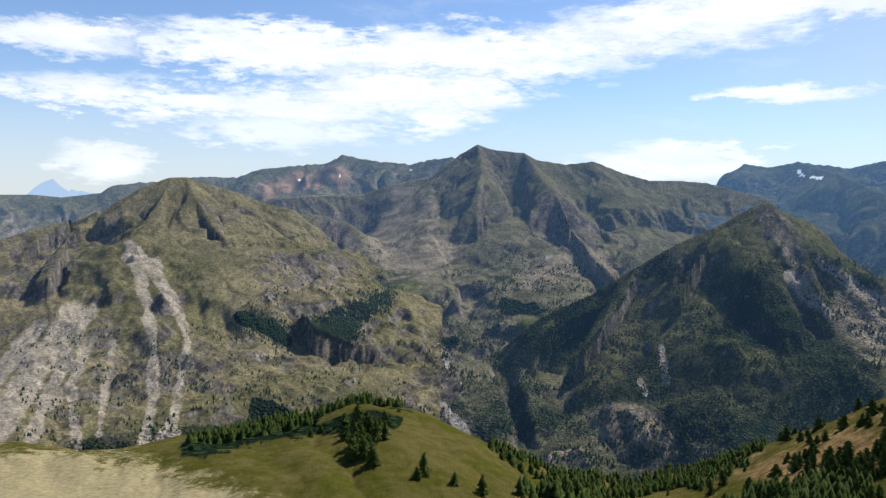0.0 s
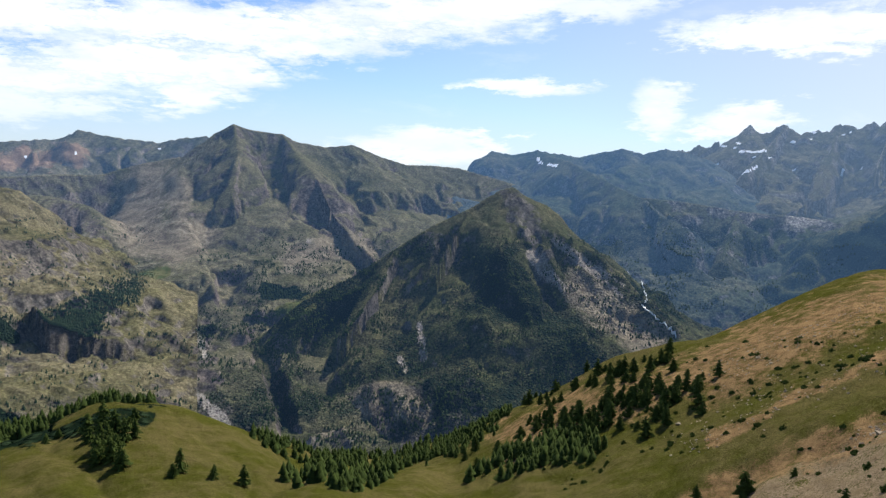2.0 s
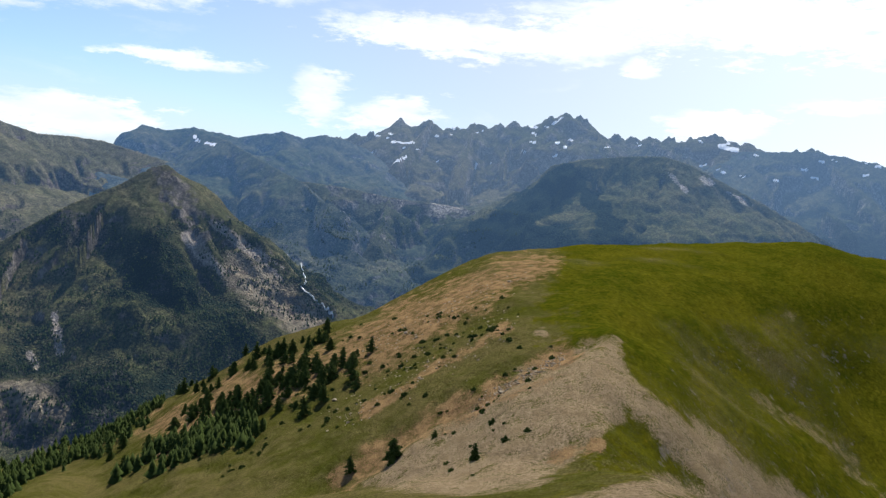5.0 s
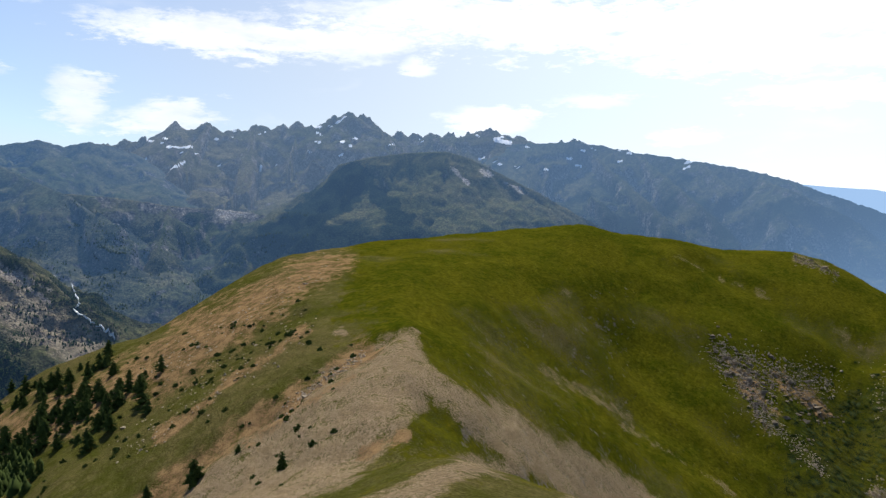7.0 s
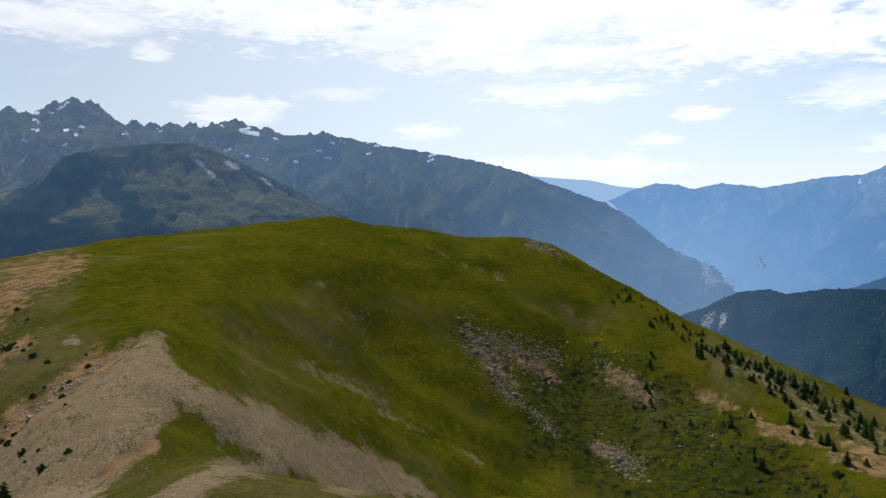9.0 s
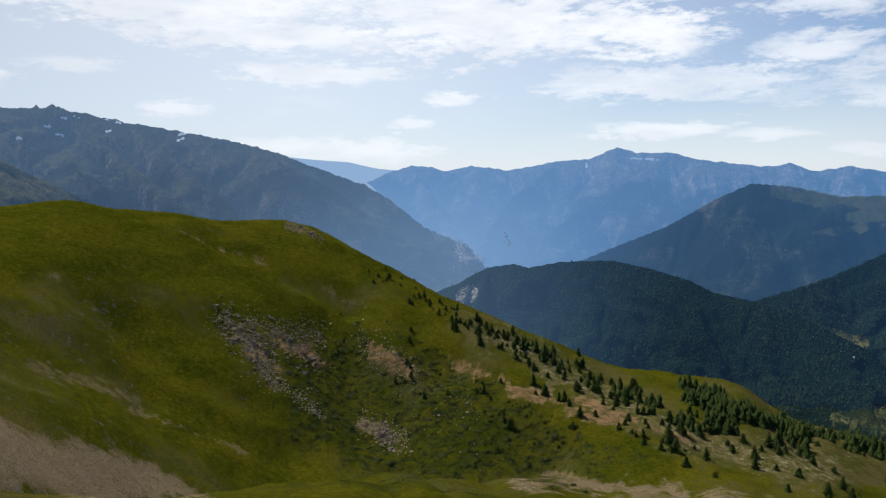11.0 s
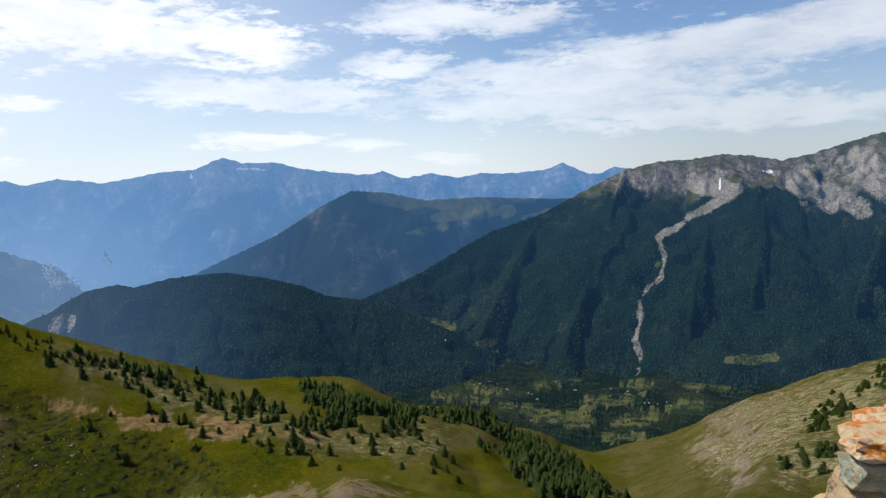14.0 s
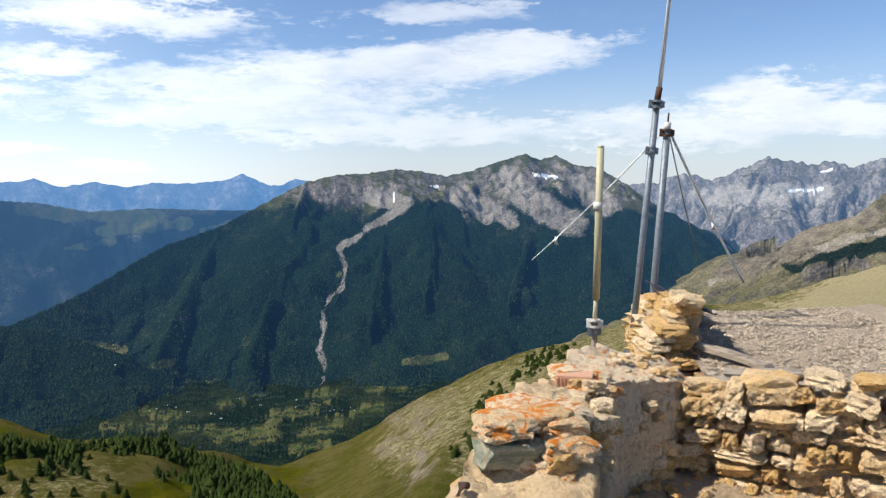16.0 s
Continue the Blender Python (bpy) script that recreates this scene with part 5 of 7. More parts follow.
far_needles = leaf_material("distant_conifers", (0.012, 0.022, 0.006), (0.045, 0.064, 0.014))
# far crowns with haze painted over the needle colour as emission
hazy_needles = leaf_material("haze_painted_conifers", (0.012, 0.024, 0.01), (0.036, 0.054, 0.018), (*HAZE_TINT, 0.085))
bark = bark_material()


def mesh_of(name, verts, faces, material):
    me = bpy.data.meshes.new(name)
    me.from_pydata(verts, [], faces)
    me.materials.append(material)
    return me


def conifer(seed, height, spread):
    """A pine or larch: tapered trunk with limbs, and a crown of many drooping tufts."""
    rnd = random.Random(seed)
    top = new("conifer")
    lean = Vector((rnd.uniform(-0.03, 0.03), rnd.uniform(-0.03, 0.03), 0))
    tv, tf = [], []

    def tube(a, b, ra, rb, sides):
        o = len(tv)
        d = (b - a).normalized()
        s = d.orthogonal().normalized()
        t = d.cross(s)
        for p, r in ((a, ra), (b, rb)):
            for i in range(sides):
                w = 2 * math.pi * i / sides
                tv.append(p + (s * math.cos(w) + t * math.sin(w)) * r)
        for i in range(sides):
            tf.append((o + i, o + (i + 1) % sides, o + sides + (i + 1) % sides, o + sides + i))

    last = Vector((0, 0, -0.5))
    for i in range(1, 6):
        h = height * i / 5
        p = Vector((lean.x * h, lean.y * h, h * 0.97))
        tube(last, p, height * 0.022 * (1.1 - (i - 1) / 5), height * 0.022 * (1.1 - i / 5), 7)
        last = p
    cv, cf = [], []
    whorls = int(10 + height)
    for w in range(whorls):
        f = 0.10 + 0.88 * (w / (whorls - 1)) ** 0.95
        reach = spread * 1.05 * (1.03 - f) ** 0.55 * rnd.uniform(0.75, 1.15) + 0.12
        for b in range(rnd.randint(4, 6)):
            a = rnd.uniform(0, 2 * math.pi)
            length = reach * rnd.uniform(0.55, 1.1)
            z = height * f + rnd.uniform(-0.2, 0.2)
            base = Vector((lean.x * z, lean.y * z, z))
            way = Vector((math.cos(a), math.sin(a), 0))
            side = Vector((-way.y, way.x, 0))
            tip = base + way * length + Vector((0, 0, -length * rnd.uniform(0.05, 0.4)))
            if w % 3 == 0 and b < 2 and f < 0.7:
                tube(base, base.lerp(tip, 0.6), height * 0.006, height * 0.003, 3)
            for s in range(3):
                q = base.lerp(tip, (0.35, 0.7, 1.0)[s])
                r = length * (0.34, 0.30, 0.2)[s] * rnd.uniform(0.8, 1.3) + 0.08
                o = len(cv)
                cv.extend([q + side * r + Vector((0, 0, rnd.uniform(-0.3, 0.1) * r)), q - side * r + Vector((0, 0, rnd.uniform(-0.3, 0.1) * r)), q + way * r * 1.1 - Vector((0, 0, 0.3 * r)),
                           q - way * r * 0.9, q + Vector((0, 0, r * rnd.uniform(0.5, 0.9))), q - Vector((0, 0, r * 0.45))])
                cf.extend([(o, o + 2, o + 4), (o + 2, o + 1, o + 4), (o + 1, o + 3, o + 4), (o + 3, o, o + 4), (o + 2, o, o + 5), (o + 1, o + 2, o + 5), (o + 3, o + 1, o + 5), (o, o + 3, o + 5)])
    trunk = new("trunk", mesh_of("trunk", tv, tf, bark))
    crown = new("crown", mesh_of("crown", cv, cf, needles))
    trunk.parent = crown.parent = top
    return top


def shrub(seed):
    """A low juniper cushion of many small clumps on short stems."""
    rnd = random.Random(seed)
    top = new("juniper_shrub")
    cv, cf = [], []
    for i in range(46):
        a, r, h = rnd.uniform(0, 6.28), rnd.random() ** 0.6, rnd.uniform(0.1, 0.9)
        p = Vector((math.cos(a) * r, math.sin(a) * r * 0.8, h * (1.15 - r * 0.8)))
        s = rnd.uniform(0.16, 0.34)
        o = len(cv)
        cv.extend([p + Vector(v) * s * rnd.uniform(0.7, 1.3) for v in ((1, 0, 0), (0, 1, 0), (-1, 0, 0), (0, -1, 0), (0, 0, 1), (0, 0, -1))])
        for m in range(4):
            cf.extend([(o + m, o + (m + 1) % 4, o + 4), (o + (m + 1) % 4, o + m, o + 5)])
    c = new("crown", mesh_of("crown", cv, cf, needles))
    c.parent = top
    return top


def along(rnd, line, width):
    """A random bearing and height near a line of bearings and heights."""
    p = np.array(line, float).reshape(-1, 2)
    seg = np.hypot(*(p[1:] - p[:-1]).T)
    s = rnd.uniform(0, seg.sum())
    i = 0
    while s > seg[i] and i < len(seg) - 1:
        s -= seg[i]
        i += 1
    q = p[i] + (p[i + 1] - p[i]) * s / seg[i]
    return q[0] + rnd.gauss(0, width * 0.6), q[1] + rnd.gauss(0, width)


PINES = [conifer(3, 8.5, 3.1), conifer(5, 7.0, 3.0), conifer(9, 9.5, 3.0), conifer(12, 5.5, 2.6), conifer(17, 4.2, 2.2)]
for p in PINES:
    tagged(p, "dark green alpine pine on the grassy slope", "tree", "pines on the hillside")
SHRUBS = [shrub(2), shrub(8)]
for p in SHRUBS:
    tagged(p, "low dark juniper shrub in the grass", "shrub", "junipers on the hillside")
USED = {}
STANDING, STAND = [], []  # pines built as things, and those joined into one stand


def plant(kinds, az, el, scale, rnd):
    at = cast(az, el, hills=False)
    if at is None or at.length > 1000:
        return
    at *= rnd.uniform(0.988, 1.003)
    at.z = ground_at(at.x, at.y) - 0.15
    k = rnd.choice(kinds)
    m = Matrix.Translation(at) @ Matrix.Rotation(rnd.uniform(0, 6.28), 4, "Z")
    if k not in USED:
        USED[k] = True
        k.matrix_basis = m @ Matrix.Diagonal((scale,) * 3 + (1,))
        return
    if k in PINES and len(STANDING) >= 285:
        STAND.append((k, m @ Matrix.Diagonal((scale,) * 3 + (1,))))
        return
    if k in PINES:
        STANDING.append(k)
    ob = copy_thing(k, m)
    ob.scale = (scale,) * 3


def plant_all():
    rnd = random.Random(44)
    for az, el, s in [(-5.9, -18.8, 1.1), (-5.2, -19.3, 1.0), (-6.9, -19.1, 0.8), (-6.6, -18.1, 1.1), (-6.1, -17.6, 1.2), (-5.0, -17.9, 1.0), (-7.3, -17.6, 0.9), (-5.6, -17.0, 1.2), (-6.4, -16.7, 1.2), (-4.7, -16.9, 0.9),
                      (-7.4, -16.6, 1.0), (-6.8, -18.6, 1.0), (-5.5, -18.2, 1.0), (-4.3, -17.5, 0.8), (-9.2, -16.9, 0.7), (-4.3, -16.3, 0.7), (-1.2, -20.3, 0.9), (-1.7, -20.6, 0.6), (1.2, -20.6, 0.6), (3.4, -21.4, 0.8),
                      (41.3, -20.2, 0.9), (47.7, -19.9, 0.5), (38.0, -21.4, 0.6), (44.5, -18.4, 0.4), (-10, -17.2, 0.5)]:
        plant(PINES[:4], az, el, s, rnd)
    for n, line, w, lo, hi in [(60, (23.5, -15.5, 31.5, -13.1, 36, -11.5), 0.5, 0.6, 1.1), (64, (24.8, -17.6, 29, -16.2, 32.5, -15.1, 38.6, -13.3), 0.8, 0.55, 1.05), (22, (21, -20.6, 26, -18.6, 31, -17.6), 0.6, 0.5, 0.95), (55, (27.5, -18.4, 31, -16.6, 35.5, -14.6), 0.8, 0.45, 0.95),
                               (70, (92, -7.4, 98, -10.9, 104, -13.8), 0.4, 0.35, 0.75), (46, (98, -11.2, 105, -14.2, 113, -16.8), 0.8, 0.5, 1.0), (20, (93, -14, 103, -18.5), 1.3, 0.4, 0.8), (52, (104, -15, 114, -17.8, 126, -19.6), 0.7, 0.5, 0.95), (34, (106, -17.4, 116, -20.2, 128, -21.6), 0.8, 0.45, 0.9)]:
        for _ in range(n):
            a, e = along(rnd, line, w)
            plant(PINES, a, e, rnd.uniform(lo, hi), rnd)
    for n, line, w in [(34, (36, -12.2, 50, -7.6), 0.5), (90, (33, -16.2, 41, -13.4, 50, -9.4), 0.7), (50, (27, -20.8, 36, -17.4, 43, -14.6), 0.8), (30, (45, -18, 52, -13.6), 1.6), (30, (82, -12, 92, -17), 1.6), (70, (88, -13, 96, -16.5, 108, -20.5), 1.6), (10, (100, -19, 118, -20.8), 0.8)]:
        for _ in range(n):
            a, e = along(rnd, line, w)
            plant(SHRUBS, a, e, rnd.uniform(0.45, 1.4), rnd)
    for n, line, w in [(60, (156.5, -14.4, 158.5, -13.4, 160.5, -12.6), 0.35), (34, (153.4, -17.4, 155.6, -15.8), 0.4), (18, (152, -20, 156, -19), 0.5), (5, (158, -13.2, 162, -11.9), 0.25)]:
        for _ in range(n):
            a, e = along(rnd, line, w)
            plant(PINES[3:], a, e, rnd.uniform(0.4, 0.95), rnd)



def pine_stand():
    """The pines past the first few hundred, joined."""
    V, F, M, o = [], [], [], 0
    for k, m in STAND:
        A = np.array(m)
        for c in k.children:
            n = len(c.data.vertices)
            co = np.zeros(n * 3)
            c.data.vertices.foreach_get("co", co)
            V.append(co.reshape(-1, 3) @ A[:3, :3].T + A[:3, 3])
            for q in c.data.polygons:
                F.append([o + i for i in q.vertices])
                M.append(0 if c.data.materials[0] is needles else 1)
            o += n
    me = mesh_of("pine_stand", np.concatenate(V).tolist(), F, needles)
    me.materials.append(bark)
    me.polygons.foreach_set("material_index", M)
    return tagged(new("pine_stand", me), "stand of dark green alpine pines on the steep grassy flank", "trees", kind="stuff")


plant_all()
pine_stand()


# woods too dense to count: one sheet of small crowns each
def woods(name, label, spots, height, material, seed):
    """Many small ragged conifers in one mesh."""
    r = np.random.RandomState(seed)
    n = len(spots)
    P = np.array(spots, float)
    H = height * r.uniform(0.55, 1.25, n)
    V, F = [], []
    sides, tiers = 5, 3
    turn = r.uniform(0, 6.28, n)
    verts = np.zeros((n, tiers * (sides + 1), 3))
    for t in range(tiers):
        lo, hi, rad = ((0.02, 0.6, 0.36), (0.3, 0.84, 0.28), (0.56, 1.0, 0.17))[t]
        for s in range(sides):
            w = turn + 6.2832 * s / sides + t * 0.6
            q = rad * r.uniform(0.6, 1.3, n) * H
            verts[:, t * 6 + s] = P + np.stack([np.cos(w) * q, np.sin(w) * q, (lo + r.uniform(-0.05, 0.08, n)) * H], -1)
        verts[:, t * 6 + 5] = P + np.stack([0 * H, 0 * H, hi * H], -1)
    tri = np.array([(t * 6 + s, t * 6 + (s + 1) % sides, t * 6 + 5) for t in range(tiers) for s in range(sides)])
    faces = (tri[None] + (np.arange(n) * tiers * 6)[:, None, None]).reshape(-1, 3)
    me = bpy.data.meshes.new(name)
    me.vertices.add(verts.size // 3)
    me.vertices.foreach_set("co", verts.astype(np.float32).ravel())
    me.loops.add(faces.size)
    me.loops.foreach_set("vertex_index", faces.ravel().astype(np.int32))
    me.polygons.add(len(faces))
    me.polygons.foreach_set("loop_start", np.arange(0, faces.size, 3, dtype=np.int32))
    me.update(calc_edges=True)
    me.materials.append(material)
    return tagged(new(name, me), label, "forest", kind="stuff")


def hill_spots(seed, beds):
    rnd = random.Random(seed)
    got = []
    for n, az0, az1, back0, back1 in beds:  # behind or before the rim by so many metres
        for _ in range(n):
            a = rnd.uniform(az0, az1)
            rr = float(ring(np.array([a]), RIM_W, RIM_E, RIM_S)[1][0]) + rnd.uniform(back0, back1)
            x, y = math.sin(radians(a)) * rr, math.cos(radians(a)) * rr
            if perlin(np.array([x / 40.0]), np.array([y / 40.0]))[0] > -0.25:
                got.append((x, y, ground_at(x, y) - 0.2))
    return got


def grove_spots(seed, beds):
    """Spots inside outlines of bearings and heights on the near ground."""
    rnd = random.Random(seed)
    got = []
    for n, thin, *pts in beds:
        p = np.array(pts, float).reshape(-1, 2)
        lo, hi = p.min(0), p.max(0)
        for _ in range(n):
            a, e = rnd.uniform(lo[0], hi[0]), rnd.uniform(lo[1], hi[1])
            if areas(np.array([a]), np.array([e]), [pts], 0.0, 0.5)[0] < rnd.uniform(0.2, 0.8):
                continue
            at = cast(a, e, hills=False)
            if at is not None and at.length < 1000 and perlin(np.array([at.x / 34.0]), np.array([at.y / 34.0]))[0] > thin:
                at += Vector((rnd.uniform(-3, 3), rnd.uniform(-3, 3), 0))
                got.append((at.x, at.y, ground_at(at.x, at.y) - 0.2))
    return got


woods("grove", "dark pine groves on the sunny hillside shelf", grove_spots(11, [
    (1500, -0.35, 126, -17.8, 130, -17.9, 133.5, -19.9, 138, -22.0, 141, -23.9, 134.3, -24, 130.4, -21), (900, -0.2, 115.5, -15.4, 119.6, -15.9, 122.1, -17.2, 125, -18.4, 120.3, -18.7, 116.6, -17.4),
    (900, -0.1, 101.2, -11.8, 104.9, -13.3, 108.5, -14.5, 112.2, -16, 116.1, -17.6, 120.3, -18.4, 124.6, -18.7, 124.6, -19.4, 120.3, -19.2, 116.1, -18.6, 112.2, -17.2, 108.5, -15.6, 104.9, -14.3, 101, -12.6)]), 8.0, far_needles, 31)
woods("grove", "dense dark pine wood along the edge of the steep flank", grove_spots(12, [
    (1300, -0.5, 5.8, -21.3, 10.3, -20, 15.6, -19, 19.4, -17.8, 21.5, -16.9, 22.8, -15.4, 24, -14.9, 23, -17.6, 21.1, -19, 17.3, -20.4, 14.4, -21.4, 11.5, -22.2),
    (650, -0.3, 20.3, -21.1, 23.8, -19.2, 27.3, -18.1, 30.4, -17.7, 30.8, -18.9, 28.2, -19.5, 24.7, -20.8, 21.6, -21.5)]), 6.5, far_needles, 32)
woods("hill_forest", "dense dark pine forest below the hill crest", hill_spots(5, [(500, -19, -3, 4, 40), (500, 4, 20, 10, 120), (350, 14, 24, 0, 60), (300, 122, 137, -30, 10)]), 5.2, far_needles, 3)


def mountain_spots(seed, beds, groves):
    rnd = random.Random(seed)
    got = []
    for n, width, *line in groves:  # dense stands along a line of bearings and heights
        for _ in range(n):
            a, e = along(rnd, line, width)
            at = cast(a, e)
            if at is not None and 1500 < at.length < 3550:
                got.append((at.x, at.y, at.z - 0.5))
    for n, az0, az1, el0, el1, cut in beds:  # count, bearings, heights, thinning
        for _ in range(n):
            a, e = rnd.uniform(az0, az1), rnd.uniform(el0, el1)
            at = cast(a, e)
            if at is None or not 1500 < at.length < 3200:
                continue
            if perlin(np.array([at.x / 130.0]), np.array([at.y / 130.0 + at.z / 70]))[0] > cut:
                got.append((at.x, at.y, at.z - 0.5))
    return got


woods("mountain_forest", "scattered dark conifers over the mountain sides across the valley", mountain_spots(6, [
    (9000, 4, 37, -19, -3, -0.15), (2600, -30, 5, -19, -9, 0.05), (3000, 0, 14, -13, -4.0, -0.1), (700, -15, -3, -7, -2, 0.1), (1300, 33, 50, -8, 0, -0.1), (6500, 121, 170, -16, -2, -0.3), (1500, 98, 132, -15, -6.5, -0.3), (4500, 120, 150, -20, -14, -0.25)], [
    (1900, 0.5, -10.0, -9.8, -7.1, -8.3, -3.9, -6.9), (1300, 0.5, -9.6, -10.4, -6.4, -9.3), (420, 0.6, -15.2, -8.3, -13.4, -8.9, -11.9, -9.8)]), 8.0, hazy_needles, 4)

# ------------------------------------------------------------ ruin on the summit
RUIN = 151.0


def spot(x, y, z):
    """A place by metres to the right of, ahead of and above the eye, looking along the ruin's bearing."""
    a = radians(RUIN)
    return Vector((math.cos(a) * x + math.sin(a) * y, -math.sin(a) * x + math.cos(a) * y, z))


def stone_material(name, pale, ochre, lichen=0.0, green=None):
    m = bpy.data.materials.new(name)
    m.use_nodes = True
    k = Nodes(m.node_tree)
    out = k.add("ShaderNodeOutputMaterial")
    geo = k.add("ShaderNodeNewGeometry")
    pos = geo.outputs["Position"]
    rnd = k.add("ShaderNodeObjectInfo").outputs["Random"]
    n1 = k.noise(pos, 7.0, 6, 0.65)
    n2 = k.noise(pos, 45.0, 5, 0.7)
    n3 = k.noise(pos, 160.0, 3, 0.7)
    col = k.mix(k.step(k.math("ADD", k.math("MULTIPLY", rnd, 0.55), k.math("MULTIPLY", n1, 0.8)), 0.45, 0.95), pale, ochre)
    col = k.mix(k.step(n2, 0.45, 0.75, 0.0, 0.75), col, k.vmath("MULTIPLY", col, (0.5, 0.42, 0.36)))
    col = k.mix(k.step(n3, 0.35, 0.7, 0.0, 0.35), col, k.vmath("MULTIPLY", pale, (1.05, 1.06, 1.1)))
    if green:
        col = k.mix(k.step(k.noise(k.vmath("MULTIPLY", pos, (1, 1, 6)), 9.0, 4, 0.6), 0.4, 0.62), green, col)
    if lichen:
        up = k.add("ShaderNodeSeparateXYZ", ins={0: geo.outputs["Normal"]}).outputs[2]
        spots = k.math("ADD", k.noise(pos, 17.0, 8, 0.75, 0.8), k.math("MULTIPLY", up, 0.05))
        orange = k.mix(n2, (0.62, 0.13, 0.012), (0.8, 0.31, 0.03))
        col = k.mix(k.step(spots, 0.60 - lichen, 0.72 - lichen), col, orange)
    b1 = k.add("ShaderNodeBump", ins={"Strength": 1.0, "Distance": 0.04, "Height": k.math("ADD", n1, k.math("MULTIPLY", n2, 0.75))})
    b2 = k.add("ShaderNodeBump", ins={"Strength": 0.8, "Distance": 0.005, "Height": n3, "Normal": b1.outputs[0]})
    bsdf = k.add("ShaderNodeBsdfPrincipled", ins={"Base Color": col, "Roughness": 0.92, "Normal": b2.outputs[0], "Specular IOR Level": 0.2})
    k.put(out.inputs[0], bsdf.outputs[0])
    return m


def plain_material(name, col, rough=0.5, metal=0.0, worn=None, scale=30.0, stretch=(1, 1, 1), haze_mix=None):
    m = bpy.data.materials.new(name)
    m.use_nodes = True
    k = Nodes(m.node_tree)
    out = k.add("ShaderNodeOutputMaterial")
    pos = k.add("ShaderNodeNewGeometry").outputs["Position"]
    n = k.noise(k.vmath("MULTIPLY", pos, stretch), scale, 5, 0.65)
    c = k.mix(k.step(n, 0.4, 0.7), col, worn or tuple(v * 0.7 for v in col))
    b = k.add("ShaderNodeBump", ins={"Strength": 0.3, "Distance": 0.003, "Height": n})
    bsdf = k.add("ShaderNodeBsdfPrincipled", ins={"Base Color": c, "Roughness": rough, "Metallic": metal, "Normal": b.outputs[0]})
    k.put(out.inputs[0], painted_haze(k, bsdf.outputs[0], pos, haze_mix) if haze_mix else bsdf.outputs[0])
    return m


PALE, OCHRE = (0.88, 0.68, 0.43), (0.7, 0.41, 0.125)
rubble_stone = stone_material("ochre_rubble_stone", PALE, OCHRE)
lichen_stone = stone_material("stone_with_orange_lichen", (0.86, 0.68, 0.45), (0.62, 0.42, 0.2), lichen=0.09)
green_stone = stone_material("green_grey_schist", (0.5, 0.47, 0.34), (0.45, 0.36, 0.22), lichen=0.05, green=(0.29, 0.32, 0.24))
mortar = stone_material("old_lime_mortar", (0.5, 0.37, 0.23), (0.38, 0.24, 0.1))
plaster = stone_material("rough_cement_plaster", (0.76, 0.57, 0.35), (0.54, 0.33, 0.13))
mossy_plaster = stone_material("plaster_with_orange_lichen", (0.8, 0.64, 0.44), (0.6, 0.4, 0.2), lichen=0.035)
gravel = stone_material("roof_gravel", (0.68, 0.56, 0.42), (0.42, 0.33, 0.24))
clay = plain_material("red_hollow_clay", (0.52, 0.27, 0.16), 0.9, 0, (0.52, 0.34, 0.24), 60)
old_wood = plain_material("weathered_grey_wood", (0.34, 0.28, 0.21), 0.85, 0, (0.16, 0.12, 0.09), 14, (1, 1, 9))
cream = plain_material("cream_fibreglass", (0.46, 0.42, 0.27), 0.5, 0, (0.40, 0.36, 0.22), 25)
white_plastic = plain_material("white_plastic", (0.72, 0.70, 0.62), 0.45, 0, (0.6, 0.57, 0.5), 40)
zinc = plain_material("galvanised_steel", (0.2, 0.225, 0.25), 0.5, 0.3, (0.14, 0.16, 0.18), 35)
alu = plain_material("bright_aluminium", (0.86, 0.9, 0.95), 0.35, 0.0, (0.78, 0.82, 0.88), 40)
rust = plain_material("brown_rusty_iron", (0.07, 0.035, 0.025), 0.8, 0.2, (0.16, 0.07, 0.04), 40)
black_sheet = plain_material("black_plastic_sheet", (0.02, 0.021, 0.024), 0.55, 0, (0.05, 0.05, 0.055), 12)
cord = plain_material("white_cord", (0.9, 0.9, 0.88), 0.7, 0, (0.6, 0.6, 0.58), 60)
dark_wire = plain_material("grey_wire", (0.42, 0.43, 0.45), 0.6, 0.0)


def part(name, me, parent, label=""):
    ob = new(name, me)
    ob.parent = parent
    if label:
        ob["label"] = label
    return ob


def stone_mesh(seed, material, flat=0.0):
    """A broken, rounded stone within a unit box."""
    bm = bmesh.new()
    bmesh.ops.create_icosphere(bm, subdivisions=3, radius=1.0)
    off = Vector((seed * 3.7, seed * 1.9, -seed * 2.3))
    rnd = random.Random(seed)
    planes = [(Vector(a) + Vector([rnd.uniform(-0.22, 0.22) for _ in range(3)]), rnd.uniform(0.40, 0.5)) for a in ((1, 0, 0), (-1, 0, 0), (0, 1, 0), (0, -1, 0), (0, 0, 1), (0, 0, -1))]
    planes += [(Vector([rnd.gauss(0, 1) for _ in range(3)]).normalized(), rnd.uniform(0.46, 0.6)) for _ in range(9)]
    for v in bm.verts:
        d = v.co.normalized()
        r = min(h / max(d.dot(n), 1e-3) for n, h in planes)
        box = d * min(r, 0.85)
        n = noise.noise(d * 2.2 + off) * 0.16 + noise.noise(d * 5 + off) * 0.14 + noise.noise(d * 11 + off) * 0.09
        box *= 1 + n
        layers = round(box.z * 5) / 5
        box.z += (layers - box.z) * flat
        v.co = box
    me = bpy.data.meshes.new("stone")
    bm.to_mesh(me)
    bm.free()
    me.materials.append(material)
    return me


STONES = [stone_mesh(i, rubble_stone) for i in range(10)]
LICHEN_STONES = [stone_mesh(20 + i, lichen_stone, 0.1) for i in range(5)]
